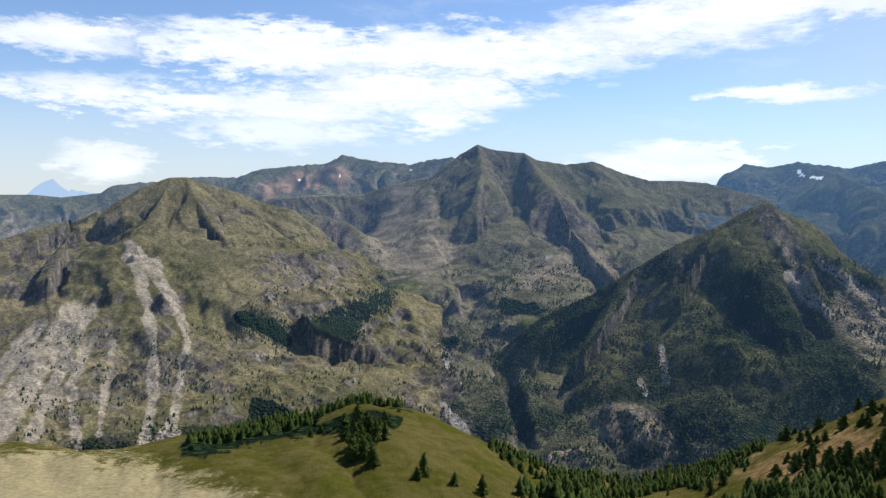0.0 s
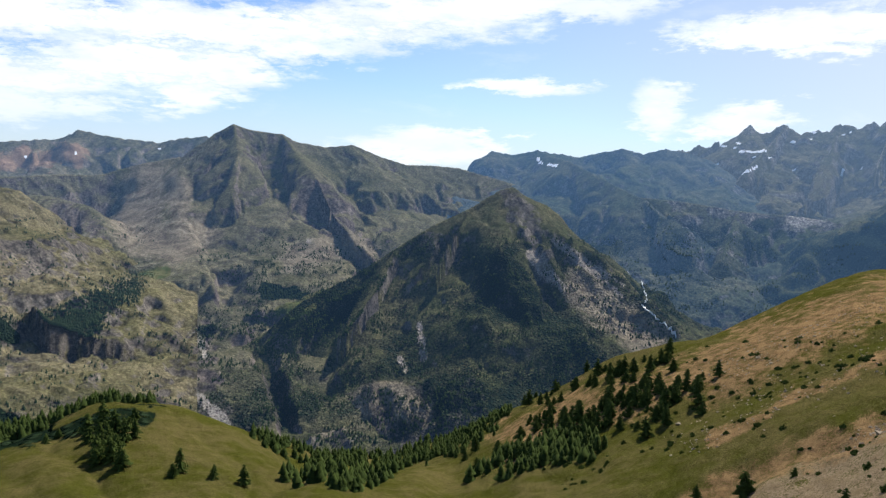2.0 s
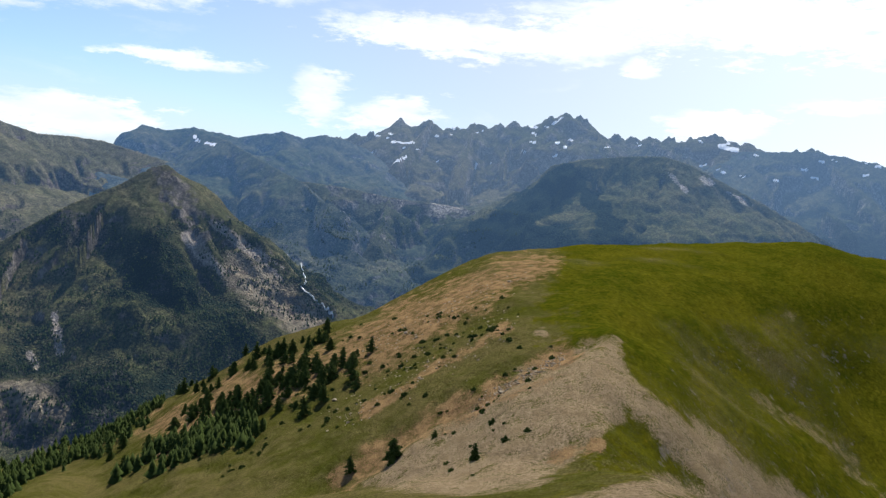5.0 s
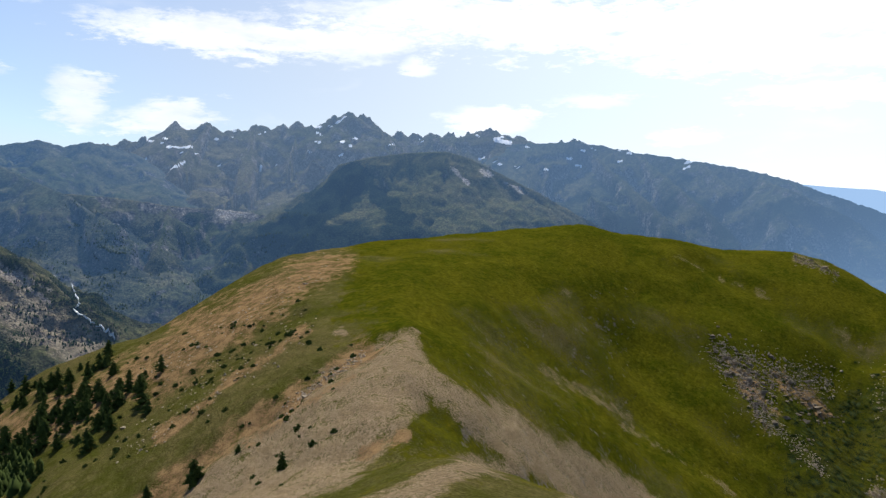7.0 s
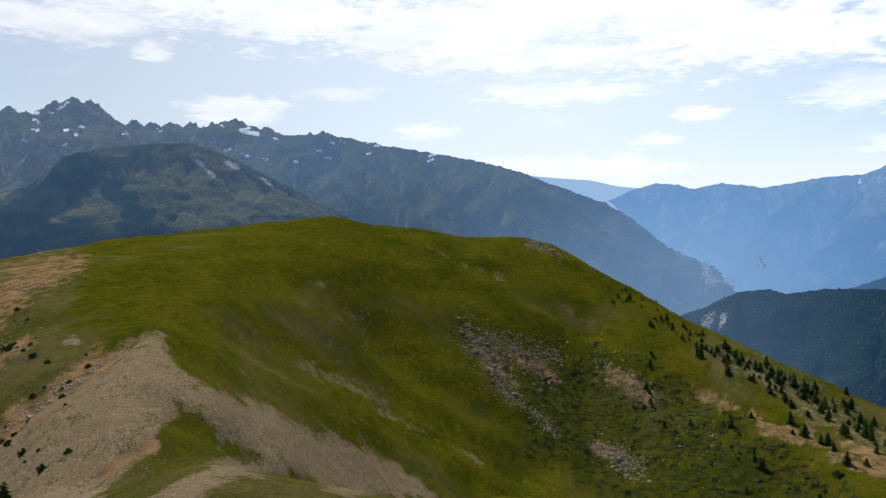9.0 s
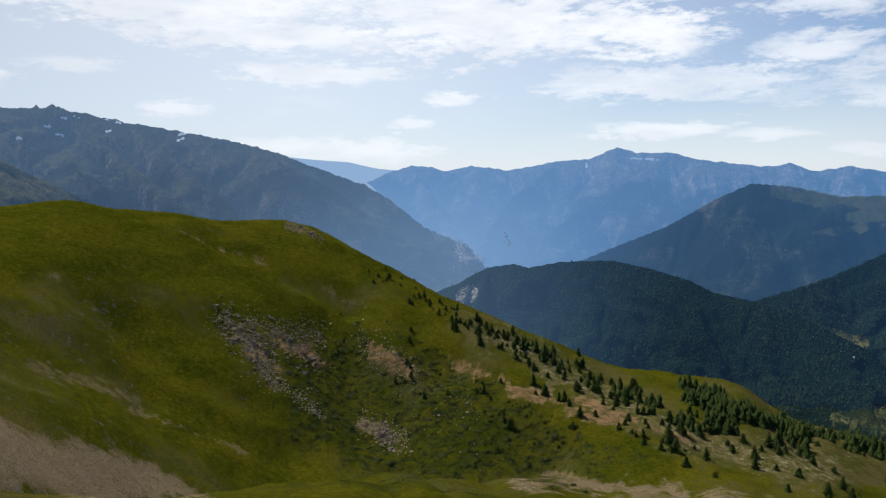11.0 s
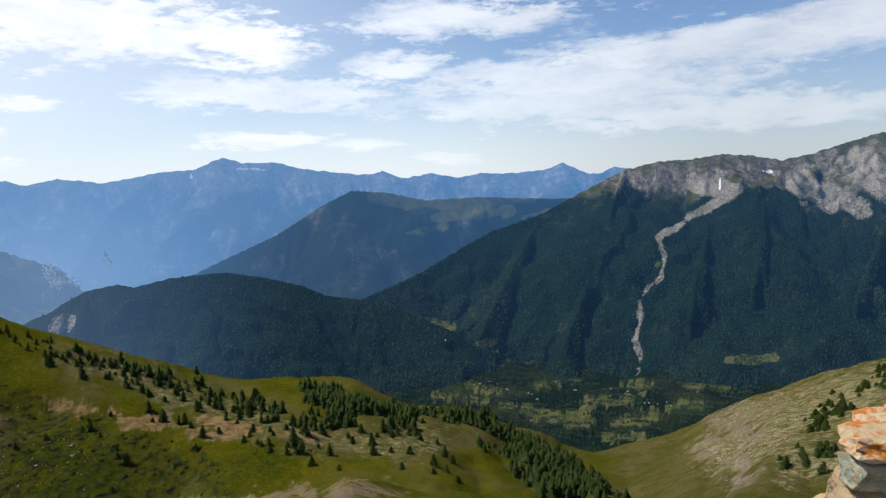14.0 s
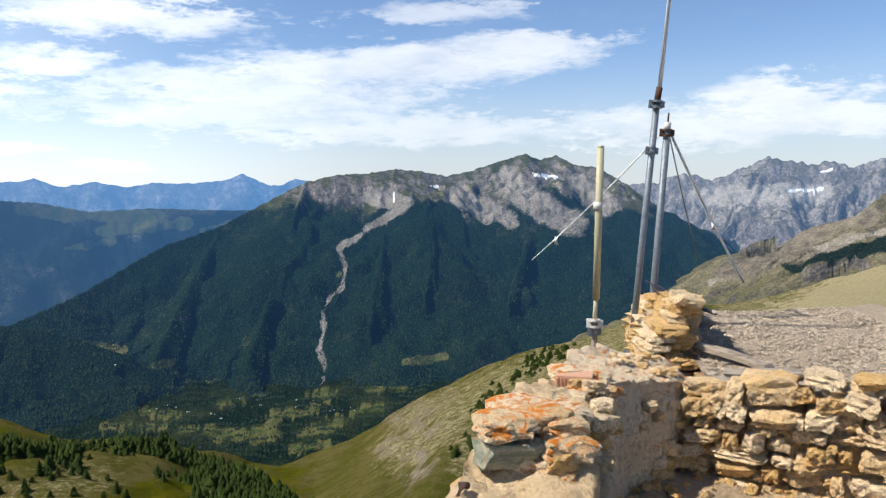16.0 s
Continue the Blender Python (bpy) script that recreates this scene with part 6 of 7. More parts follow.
SLABS = [stone_mesh(40 + i, rubble_stone, 0.6) for i in range(5)]
GREEN_SLAB = stone_mesh(60, green_stone, 0.7)


def lay(meshes, parent, x, y, z, size, turn, rnd, name="stone"):
    """A stone by its middle, its size (along, deep, high) and the bearing of its length."""
    ob = new(name, rnd.choice(meshes))
    ob.parent = parent
    ob.matrix_basis = Matrix.Translation(spot(x, y, z)) @ Matrix.Rotation(radians(90 - RUIN - turn), 4, "Z") @ Euler((rnd.uniform(-0.09, 0.09), rnd.uniform(-0.09, 0.09), rnd.uniform(-0.1, 0.1))).to_matrix().to_4x4() @ Matrix.Diagonal((*size, 1))
    return ob


def rough_block(name, outline, top, bottom, material, parent, amount=0.025, seed=0.0, cut=0.045):
    """A lump of masonry: an outline in plan with a height at each corner, cut fine and roughened."""
    bm = bmesh.new()
    n = len(outline)
    tops = [bm.verts.new(spot(x, y, z)) for (x, y), z in zip(outline, top)]
    lows = [bm.verts.new(spot(x, y, bottom)) for x, y in outline]
    bm.faces.new(tops)
    bm.faces.new(lows[::-1])
    for i in range(n):
        bm.faces.new((tops[i], lows[i], lows[(i + 1) % n], tops[(i + 1) % n]))
    bmesh.ops.triangulate(bm, faces=bm.faces)
    for _ in range(7):
        long = [e for e in bm.edges if e.calc_length() > cut and max(e.verts[0].co.z, e.verts[1].co.z) > -1.6]
        if not long:
            break
        bmesh.ops.subdivide_edges(bm, edges=long, cuts=1)
        bmesh.ops.triangulate(bm, faces=bm.faces)
    bm.normal_update()
    move = {}
    for v in bm.verts:
        p = v.co
        q = p * 5 + Vector((seed, seed, 0))
        move[v] = v.normal * amount * (noise.noise(q) + 0.6 * noise.noise(q * 2.7) + 0.35 * noise.noise(q * 7)) * 1.4
    for v, d in move.items():
        v.co += d
    bmesh.ops.recalc_face_normals(bm, faces=bm.faces)
    for f in bm.faces:
        f.smooth = True
    me = bpy.data.meshes.new(name)
    bm.to_mesh(me)
    bm.free()
    me.materials.append(material)
    return part(name, me, parent)


def broken_wall():
    """The near wall: plastered flank, stepped broken top with lichen-covered stones and a clay brick."""
    rnd = random.Random(8)
    wall = tagged(new("wall_broken"), "broken rubble wall with orange lichen and a plastered flank", "wall", kind="structure")
    rough_block("core", [(-0.03, 1.6), (0.0, 1.85), (0.12, 2.2), (0.24, 2.55), (0.42, 3.1), (0.50, 3.30), (0.56, 3.22), (0.60, 2.98), (0.49, 2.5), (0.42, 2.1), (0.38, 1.8), (0.36, 1.6)],
                [-0.85, -0.79, -0.72, -0.72, -0.83, -0.88, -0.88, -0.84, -0.735, -0.74, -0.79, -0.85], -3.2, plaster, wall, 0.03, 3.1, 0.026)
    rough_block("cap", [(0.46, 2.97), (0.60, 3.40), (0.80, 3.78), (1.10, 3.72), (1.17, 3.40), (0.99, 3.15), (0.80, 3.02), (0.66, 2.92)], [-0.755, -0.755, -0.81, -0.87, -0.91, -0.84, -0.80, -0.77], -3.2, mossy_plaster, wall, 0.022, 6.4, 0.024)
    for x, y, z, w, kind in [
        (0.165, 2.0, -0.72, 0.15, "g"), (0.17, 1.99, -0.645, 0.18, "l"), (0.275, 2.05, -0.655, 0.16, "l"), (0.345, 2.02, -0.665, 0.14, "l"), (0.335, 1.97, -0.70, 0.17, "l"), (0.30, 1.93, -0.735, 0.09, "s"),
        (0.25, 2.2, -0.685, 0.24, "l"), (0.385, 2.25, -0.70, 0.18, "l"), (0.32, 2.4, -0.745, 0.24, "l"), (0.44, 2.55, -0.80, 0.16, "l"), (0.42, 2.3, -0.725, 0.06, "s"),
        (0.33, 2.70, -0.86, 0.24, "l"), (0.47, 2.75, -0.89, 0.16, "l"), (0.43, 2.98, -0.90, 0.2, "l"), (0.50, 2.62, -0.85, 0.07, "s"), (0.13, 1.98, -0.89, 0.26, "s"),
        (0.30, 1.93, -0.88, 0.22, "s"), (0.06, 1.83, -0.96, 0.2, "s"), (0.25, 1.78, -0.95, 0.24, "s"), (-0.02, 1.72, -1.02, 0.16, "s"), 
        (0.62, 2.93, -0.80, 0.07, "l"), (0.64, 3.0, -0.775, 0.1, "l"), (0.50, 3.02, -0.765, 0.13, "l"), (0.98, 3.24, -1.02, 0.16, "s"),
        (1.10, 3.30, -1.06, 0.18, "s"), (0.98, 3.18, -1.16, 0.14, "s"), (0.80, 3.12, -1.0, 0.12, "s"), (1.05, 3.22, -1.2, 0.14, "s")]:
        lay({"g": [GREEN_SLAB], "l": LICHEN_STONES, "s": STONES}[kind], wall, x, y, z, (w, 0.9 * w, 0.03 + (0.2 if kind == "l" else 0.4) * w), 75, rnd)
    for _ in range(34):  # crumbling stones in the flank
        t, z = rnd.random() ** 0.35, rnd.uniform(-1.36, -0.9)
        x, y = 0.71 + 0.42 * t, 2.90 + 0.36 * t
        q = rnd.uniform(0.03, 0.08)
        lay(STONES, wall, x, y + 0.015, z, (q * 1.3, q, q * 0.9), 60 + rnd.uniform(-30, 30), rnd)
    for _ in range(75):  # small stones and lumps of mortar bedded in the broken top and the outer side
        t = 0.06 + 0.62 * rnd.random()
        x, y = 0.05 + 0.46 * t + rnd.uniform(0.0, 0.28), 1.85 + 1.2 * t + rnd.uniform(-0.08, 0.08)
        z = -0.80 + 0.09 * math.sin(t * 2.6) - 0.06 * t + rnd.uniform(-0.12, 0.04)
        q = rnd.uniform(0.03, 0.09)
        lay(STONES + LICHEN_STONES, wall, x, y, z, (q * 1.4, q * 1.2, q * 0.7), rnd.uniform(0, 180), rnd)
    for _ in range(26):  # crumbs on the cap
        x = rnd.uniform(0.72, 1.12)
        y = 3.0 + 0.55 * (x - 0.6) + rnd.uniform(0.0, 0.4)
        q = rnd.uniform(0.02, 0.06)
        lay(STONES, wall, x, y, -0.775 - 0.19 * max(0, x - 0.7) + rnd.uniform(-0.012, 0.005), (q * 1.3, q, q * 0.6), rnd.uniform(0, 180), rnd)
    # hollow clay brick with upright ribs, half broken
    bm = bmesh.new()
    bmesh.ops.create_cube(bm, size=1.0, matrix=Matrix.Diagonal((0.15, 0.10, 0.088, 1)))
    bmesh.ops.bevel(bm, geom=bm.edges[:], offset=0.004, segments=1, affect="EDGES")
    for i in range(10):
        bmesh.ops.create_cube(bm, size=1.0, matrix=Matrix.Translation((-0.066 + i * 0.0145, -0.053, -0.002)) @ Matrix.Diagonal((0.007, 0.012, 0.074, 1)))
    me = bpy.data.meshes.new("brick")
    bm.to_mesh(me)
    bm.free()
    me.materials.append(clay)
    brick = part("brick", me, wall, "ribbed red hollow clay brick")
    brick.matrix_basis = Matrix.Translation(spot(0.535, 2.975, -0.80)) @ Matrix.Rotation(radians(-RUIN - 14), 4, "Z")
    return wall


def pillar_stub():
    """The upstanding end of the wall in thin courses."""
    rnd = random.Random(21)
    wall = tagged(new("wall_stub"), "upstanding stub of ochre stone courses", "wall", kind="structure")
    rough_block("core", [(1.15, 4.04), (1.34, 5.0), (1.62, 4.95), (1.40, 4.0)], [-0.86, -0.82, -0.74, -0.64], -3.2, mortar, wall, 0.03, 9.9, 0.03)
    z = -1.04
    while z < -0.60:
        h = rnd.uniform(0.035, 0.07)
        t = float(smooth(z, -0.96, -0.58))
        x = 1.075 + 0.2 * t + rnd.uniform(-0.015, 0.015)
        edge = 1.27 + 0.11 * t
        while x < edge - 0.02:
            w = rnd.uniform(0.1, 0.2)
            lay(SLABS, wall, min(x + w / 2, edge), 4.03 + rnd.uniform(-0.025, 0.025), z + h / 2, (w * 1.15, 0.2, h * 1.3), 90, rnd)
            x += w
        for y in (4.22, 4.4, 4.58, 4.76, 4.93):
            if z + h < -0.138 * y - 0.015:
                lay(SLABS, wall, 1.17 + 0.2 * t + (y - 4) * 0.17, y, z + h / 2, (0.17, 0.2, h * 1.25), 10, rnd)
                lay(SLABS, wall, 1.29 + 0.1 * t + (y - 4) * 0.15, y, z + h / 2, (0.17, 0.2, h * 1.25), 10, rnd)
        z += h * 0.95
    return wall


def front_wall():
    """The low wall in front of the roof: rubble courses with deep joints."""
    rnd = random.Random(33)
    wall = tagged(new("wall_front"), "sunlit low wall of rough ochre rubble with deep joints", "wall", kind="structure")
    ux, uy = 0.883, -0.47  # along the wall
    nx, ny = -0.47, -0.883  # its outward side
    P = lambda s, d: (1.10 + ux * s + nx * d, 3.16 + uy * s + ny * d)
    rough_block("core", [P(-0.1, -0.04), P(-0.05, -0.32), P(1.7, -0.32), P(1.7, -0.04)], [-0.98, -0.96, -0.86, -0.86], -3.2, mortar, wall, 0.035, 14.2, 0.03)
    z, row = -1.32, 0
    while z < -0.9:
        h = rnd.uniform(0.04, 0.09)
        s = rnd.uniform(-0.1, 0.0)
        while s < 1.5:
            w = rnd.choice((0.05, 0.07, 0.09, 0.12, 0.17)) * rnd.uniform(0.85, 1.2)
            hh = h * rnd.uniform(0.8, 1.35)
            x, y = P(s + w / 2, rnd.uniform(-0.11, -0.035))
            lay(STONES, wall, x, y, z + h / 2 + rnd.uniform(-0.012, 0.012), (w * 1.15, 0.2, hh), 118, rnd)
            if rnd.random() < 0.6:
                x, y = P(s + w, rnd.uniform(-0.05, -0.01))
                lay(STONES, wall, x, y, z + rnd.uniform(0.0, h), (0.05, 0.08, 0.035), 118, rnd)
            s += w + rnd.uniform(0.0, 0.02)
        z += h * 0.98
    for s, w, h, z in [(0.28, 0.30, 0.12, -0.845), (0.56, 0.24, 0.12, -0.87), (0.50, 0.16, 0.07, -0.80), (0.82, 0.26, 0.13, -0.83), (1.08, 0.25, 0.13, -0.81), (1.34, 0.26, 0.14, -0.81), (0.66, 0.14, 0.06, -0.79), (0.06, 0.16, 0.09, -0.93), (0.14, 0.12, 0.07, -0.92)]:
        x, y = P(s, -0.10)
        lay(STONES, wall, x, y, z, (w, 0.22, h), 118, rnd)
    return wall


def chips(name, label, material, spots_at, low, high, seed):
    """Loose broken chips in one mesh."""
    rnd = random.Random(seed)
    v, f = [], []
    for p in spots_at:
        s = rnd.uniform(low, high) * (2.2 if rnd.random() < 0.04 else 1)
        o = len(v)
        turn = Euler((rnd.uniform(-0.5, 0.5), rnd.uniform(-0.5, 0.5), rnd.uniform(0, 6.28))).to_matrix()
        for q in ((1, 0.2, 0), (0.1, 0.8, 0), (-0.9, 0.1, 0), (-0.1, -0.8, 0), (0.15, 0.1, 0.55), (0, 0, -0.5)):
            v.append(p + turn @ (Vector(q) * s * rnd.uniform(0.7, 1.2)))
        for m in range(4):
            f.extend([(o + m, o + (m + 1) % 4, o + 4), (o + (m + 1) % 4, o + m, o + 5)])
    return tagged(new(name, mesh_of(name, v, f, material)), label, "gravel", kind="stuff")


def roof_height(x, y):
    return -0.93 + 0.018 * (y - 3.3) + 0.02 * math.sin(3 * x + y * 2)


def gravel_roof():
    nx, ny = 70, 60
    X, Y = np.meshgrid(np.linspace(0, 1, nx), np.linspace(0, 1, ny), indexing="ij")
    left = 1.22 + 0.20 * Y * 1.9
    x = left + X * (3.4 - left)
    y = 3.30 - 0.53 * (x - 1.1) * (1 - Y) + Y * (5.35 - 3.30)
    z = np.vectorize(roof_height)(x, y) + 0.018 * fbm(x * 6, y * 6, 4)
    a = radians(RUIN)
    me = grid_mesh("roof_bed", math.cos(a) * x + math.sin(a) * y, -math.sin(a) * x + math.cos(a) * y, z)
    me.materials.append(gravel)
    roof = tagged(new("roof", me), "flat ruin roof covered with pale gravel", "roof", kind="structure")
    rough_block("roof_body", [(1.25, 3.35), (1.60, 5.36), (3.4, 5.36), (3.4, 2.2)], [-1.02, -0.95, -0.95, -1.1], -4.0, mortar, roof, 0.01, 2.0, 0.4)
    rnd = random.Random(4)
    pts = []
    for _ in range(9000):
        yy = rnd.random() ** 1.2
        xx = rnd.random()
        lx = 1.24 + 0.38 * yy
        px = lx + xx * (2.9 - lx)
        py = 3.30 - 0.53 * (px - 1.1) * (1 - yy) + yy * 2.04
        pts.append(spot(px, py, roof_height(px, py) + 0.006))
    chips("gravel", "loose pale stone chips on the ruin roof", gravel, pts, 0.004, 0.015, 5)
    return roof


def rubble_heap():
    rnd = random.Random(14)
    nx = 60
    X, Y = np.meshgrid(np.linspace(0.45, 2.6, nx), np.linspace(1.2, 3.5, nx), indexing="ij")
    Z = -1.33 + 0.09 * (Y - 2.4) - 0.5 * smooth(-Y, -2.0, -1.2) + 0.03 * fbm(X * 5, Y * 5, 5)
    a = radians(RUIN)
    me = grid_mesh("rubble", math.cos(a) * X + math.sin(a) * Y, -math.sin(a) * X + math.cos(a) * Y, Z)
    me.materials.append(mortar)
    tagged(new("rubble", me), "heap of fallen mortar and stone inside the ruin", "rubble", kind="stuff")
    pts = []
    for _ in range(900):
        px, py = rnd.uniform(0.5, 2.5), rnd.uniform(2.0, 3.3)
        pts.append(spot(px, py, -1.33 + 0.09 * (py - 2.4) + 0.012))
    chips("rubble_chips", "fallen stone chips at the foot of the wall", rubble_stone, pts, 0.012, 0.045, 6)


def board(name, label, a, b, width, thick):
    """A weathered board from a to b with a split end."""
    thing = tagged(new(name), label, "board", "boards on the ruin roof")
    d = b - a
    bm = bmesh.new()
    bmesh.ops.create_cube(bm, size=1.0, matrix=Matrix.Diagonal((d.length, width, thick, 1)))
    bmesh.ops.subdivide_edges(bm, edges=[e for e in bm.edges if abs((e.verts[0].co - e.verts[1].co).x) > 0.1], cuts=7)
    for v in bm.verts:
        v.co += Vector((0, noise.noise(v.co * 9 + d) * 0.012, noise.noise(v.co * 6 - d) * 0.008))
        if abs(v.co.x) > d.length * 0.49:
            v.co.x += noise.noise(v.co * 40) * 0.04
    bmesh.ops.bevel(bm, geom=bm.edges[:], offset=0.002, segments=1, affect="EDGES")
    me = bpy.data.meshes.new(name)
    bm.to_mesh(me)
    bm.free()
    me.materials.append(old_wood)
    part("plank", me, thing)
    thing.matrix_basis = Matrix.Translation((a + b) / 2) @ d.to_track_quat("X", "Z").to_matrix().to_4x4()
    return thing


def tube_mesh(name, pts, radii, material, sides=14):
    """A round tube through points, with a radius at each."""
    v, f = [], []
    for i, p in enumerate(pts):
        d = (pts[min(i + 1, len(pts) - 1)] - pts[max(i - 1, 0)]).normalized()
        s = d.orthogonal().normalized() if abs(d.z) < 0.95 else (Vector((1, 0, 0)) - d * d.x).normalized()
        t = d.cross(s)
        for j in range(sides):
            w = 2 * math.pi * j / sides
            v.append(p + (s * math.cos(w) + t * math.sin(w)) * radii[i])
    for i in range(len(pts) - 1):
        for j in range(sides):
            f.append((i * sides + j, i * sides + (j + 1) % sides, (i + 1) * sides + (j + 1) % sides, (i + 1) * sides + j))
    f.append(tuple(range(sides))[::-1])
    f.append(tuple(range((len(pts) - 1) * sides, len(pts) * sides)))
    me = mesh_of(name, v, f, material)
    for p in me.polygons:
        p.use_smooth = len(p.vertices) == 4
    return me


def rod(name, a, b, r, material, parent, label="", sides=14):
    return part(name, tube_mesh(name, [a, a.lerp(b, 0.5), b], [r, r, r], material, sides), parent, label)


def clamp(name, at, way, r, parent, material):
    """A pipe clamp: two bands with lugs and bolts."""
    bm = bmesh.new()
    for h in (-0.018, 0.018):
        bmesh.ops.create_cone(bm, cap_ends=True, segments=16, radius1=r, radius2=r, depth=0.014, matrix=Matrix.Translation((0, 0, h)))
    bmesh.ops.create_cube(bm, size=1.0, matrix=Matrix.Translation((r, 0, 0)) @ Matrix.Diagonal((0.03, 0.03, 0.05, 1)))
    bmesh.ops.create_cube(bm, size=1.0, matrix=Matrix.Translation((-r, 0, 0)) @ Matrix.Diagonal((0.03, 0.022, 0.04, 1)))
    for h in (-0.014, 0.014):
        bmesh.ops.create_cone(bm, cap_ends=True, segments=6, radius1=0.006, radius2=0.006, depth=0.07, matrix=Matrix.Translation((r, 0, h)) @ Matrix.Rotation(math.pi / 2, 4, "X"))
    bmesh.ops.transform(bm, verts=bm.verts, matrix=Matrix.Translation(at) @ way.to_track_quat("Z", "X").to_matrix().to_4x4())
    me = bpy.data.meshes.new(name)
    bm.to_mesh(me)
    bm.free()
    me.materials.append(material)
    return part(name, me, parent)


def antennas():
    # cream collinear antenna
    t = tagged(new("antenna"), "cream fibreglass tube antenna clamped to a short pipe", "antenna", "antennas on the ruin")
    base, joint, low, top = place(162.57, -15.5, 4.5), place(162.82, -1.46, 4.5), place(162.75, -8.5, 4.5), place(162.98, 2.89, 4.5)
    foot = place(162.66, -10.3, 4.5)
    way = (top - base).normalized()
    rod("radome", low, top, 0.0215, cream, t)
    rod("collar", joint - way * 0.022, joint + way * 0.022, 0.027, white_plastic, t, "white plastic collar")
    rod("end_cap", top - way * 0.002, top + way * 0.012, 0.0195, cream, t)
    rod("neck", foot, low + way * 0.01, 0.014, cream, t)
    rod("lower_pipe", base, foot + way * 0.03, 0.018, plain_material("brown_pipe", (0.36, 0.27, 0.2), 0.6, 0.2), t, "brown mounting pipe")
    clamp("clamp", foot, way, 0.034, t, white_plastic)
    clamp("lower_clamp", foot - way * 0.05, way, 0.026, t, zinc)
    # leaning mast with a whip
    t = tagged(new("antenna"), "leaning grey steel mast with a slender whip antenna", "antenna", "antennas on the ruin")
    base, head, sleeve = place(165.15, -14.8, 4.8), place(166.96, 5.96, 4.8), place(167.14, 7.04, 4.8)
    way = (head - base).normalized()
    rod("mast", base, head + way * 0.02, 0.021, zinc, t)
    clamp("clamp", head, way, 0.033, t, zinc)
    rod("sleeve", head + way * 0.01, sleeve + way * 0.01, 0.02, rust, t, "brown rusty sleeve")
    tip = place(169.4, 29, 4.8)
    part("whip", tube_mesh("whip", [sleeve, sleeve.lerp(tip, 0.5), tip], [0.014, 0.011, 0.008], alu), t, "bright aluminium whip")
    joint = base.lerp(head, 0.84)
    clamp("middle_clamp", joint, way, 0.024, t, zinc)
    clamp("foot_clamp", base.lerp(head, 0.115), way, 0.028, t, zinc)
    # mast with a wire dipole
    t = tagged(new("antenna"), "grey steel mast holding an inverted wire dipole", "antenna", "antennas on the ruin")
    base, head = place(166.45, -15, 5.2), place(167.74, 4.1, 5.2)
    way = (head - base).normalized()
    rod("mast", base, head, 0.024, zinc, t)
    clamp("clamp", head - way * 0.02, way, 0.033, t, rust)
    rod("balun", head, head + way * 0.05, 0.022, white_plastic, t, "white plastic balun")
    rod("spike", head + way * 0.05, head + way * 0.11, 0.006, rust, t)
    hub = head + way * 0.02
    for nm, az, el, d, r, mat in (("dipole_wire", 157.91, -5.55, 6.3, 0.0055, cord), ("dipole_wire", 173.2, -6.9, 6.3, 0.0095, cord), ("stay_wire", 170.05, -5.4, 7.5, 0.005, dark_wire)):
        end = place(az, el, d)
        pts = [hub.lerp(end, i / 10) - Vector((0, 0, 0.10 * (i / 10) * (1 - i / 10))) for i in range(11)]
        part(nm, tube_mesh(nm, pts, [r] * 11, mat, 8), t, "white cord" if mat is cord else "thin grey wire")
        if mat is cord:
            k = hub.lerp(end, 0.78 if az < 160 else 0.56)
            part("knot", tube_mesh("knot", [k - Vector((0, 0, 0.06)), k - Vector((0, 0, 0.07)), k + Vector((0, 0.02, -0.02)), k + Vector((0, 0.05, -0.06))], [0.004, 0.014, 0.014, 0.004], cord, 8), t, "tied cord knot")


def sheet_and_bar():
    # folded black sheet behind the stub
    t = tagged(new("plastic_sheet"), "folded black plastic sheet lying behind the wall stub", "sheet")
    n = 14
    X, Y = np.meshgrid(np.linspace(0, 1, n), np.linspace(0, 1, n), indexing="ij")
    x = 1.40 + 0.32 * X
    y = 4.6 + 0.5 * Y
    z = -0.80 + 0.16 * (1 - X) * (0.6 + 0.4 * Y) + 0.03 * fbm(X * 3, Y * 3, 3)
    a = radians(RUIN)
    me = grid_mesh("sheet", math.cos(a) * x + math.sin(a) * y, -math.sin(a) * x + math.cos(a) * y, z)
    me.materials.append(black_sheet)
    s = part("sheet", me, t)
    sol = s.modifiers.new("thickness", "SOLIDIFY")
    sol.thickness = 0.006
    # rusty bar sticking out of the masonry
    t = tagged(new("iron_bar"), "bent rusty iron bar sticking out of the masonry", "bar")
    pts = [spot(0.03, 1.80, -1.1), spot(0.025, 1.82, -0.86), spot(0.03, 1.84, -0.80), spot(0.045, 1.86, -0.765), spot(0.06, 1.88, -0.775)]
    part("bar", tube_mesh("bar", pts, [0.012, 0.012, 0.012, 0.011, 0.01], rust, 10), t)


broken_wall()
pillar_stub()
front_wall()
gravel_roof()
rubble_heap()
board("board", "weathered grey board leaning along the wall stub", spot(1.37, 4.05, -0.86), spot(1.62, 3.62, -0.90), 0.07, 0.03)
board("board", "weathered grey roof board with a split end", spot(1.35, 3.52, -0.90), spot(1.85, 3.42, -0.885), 0.10, 0.025)
board("board", "weathered grey roof board with a split end", spot(1.28, 3.40, -0.91), spot(1.66, 3.28, -0.90), 0.09, 0.025)
board("board", "weathered grey roof board with a split end", spot(1.25, 3.27, -0.925), spot(1.60, 3.16, -0.915), 0.08, 0.025)
antennas()
sheet_and_bar()

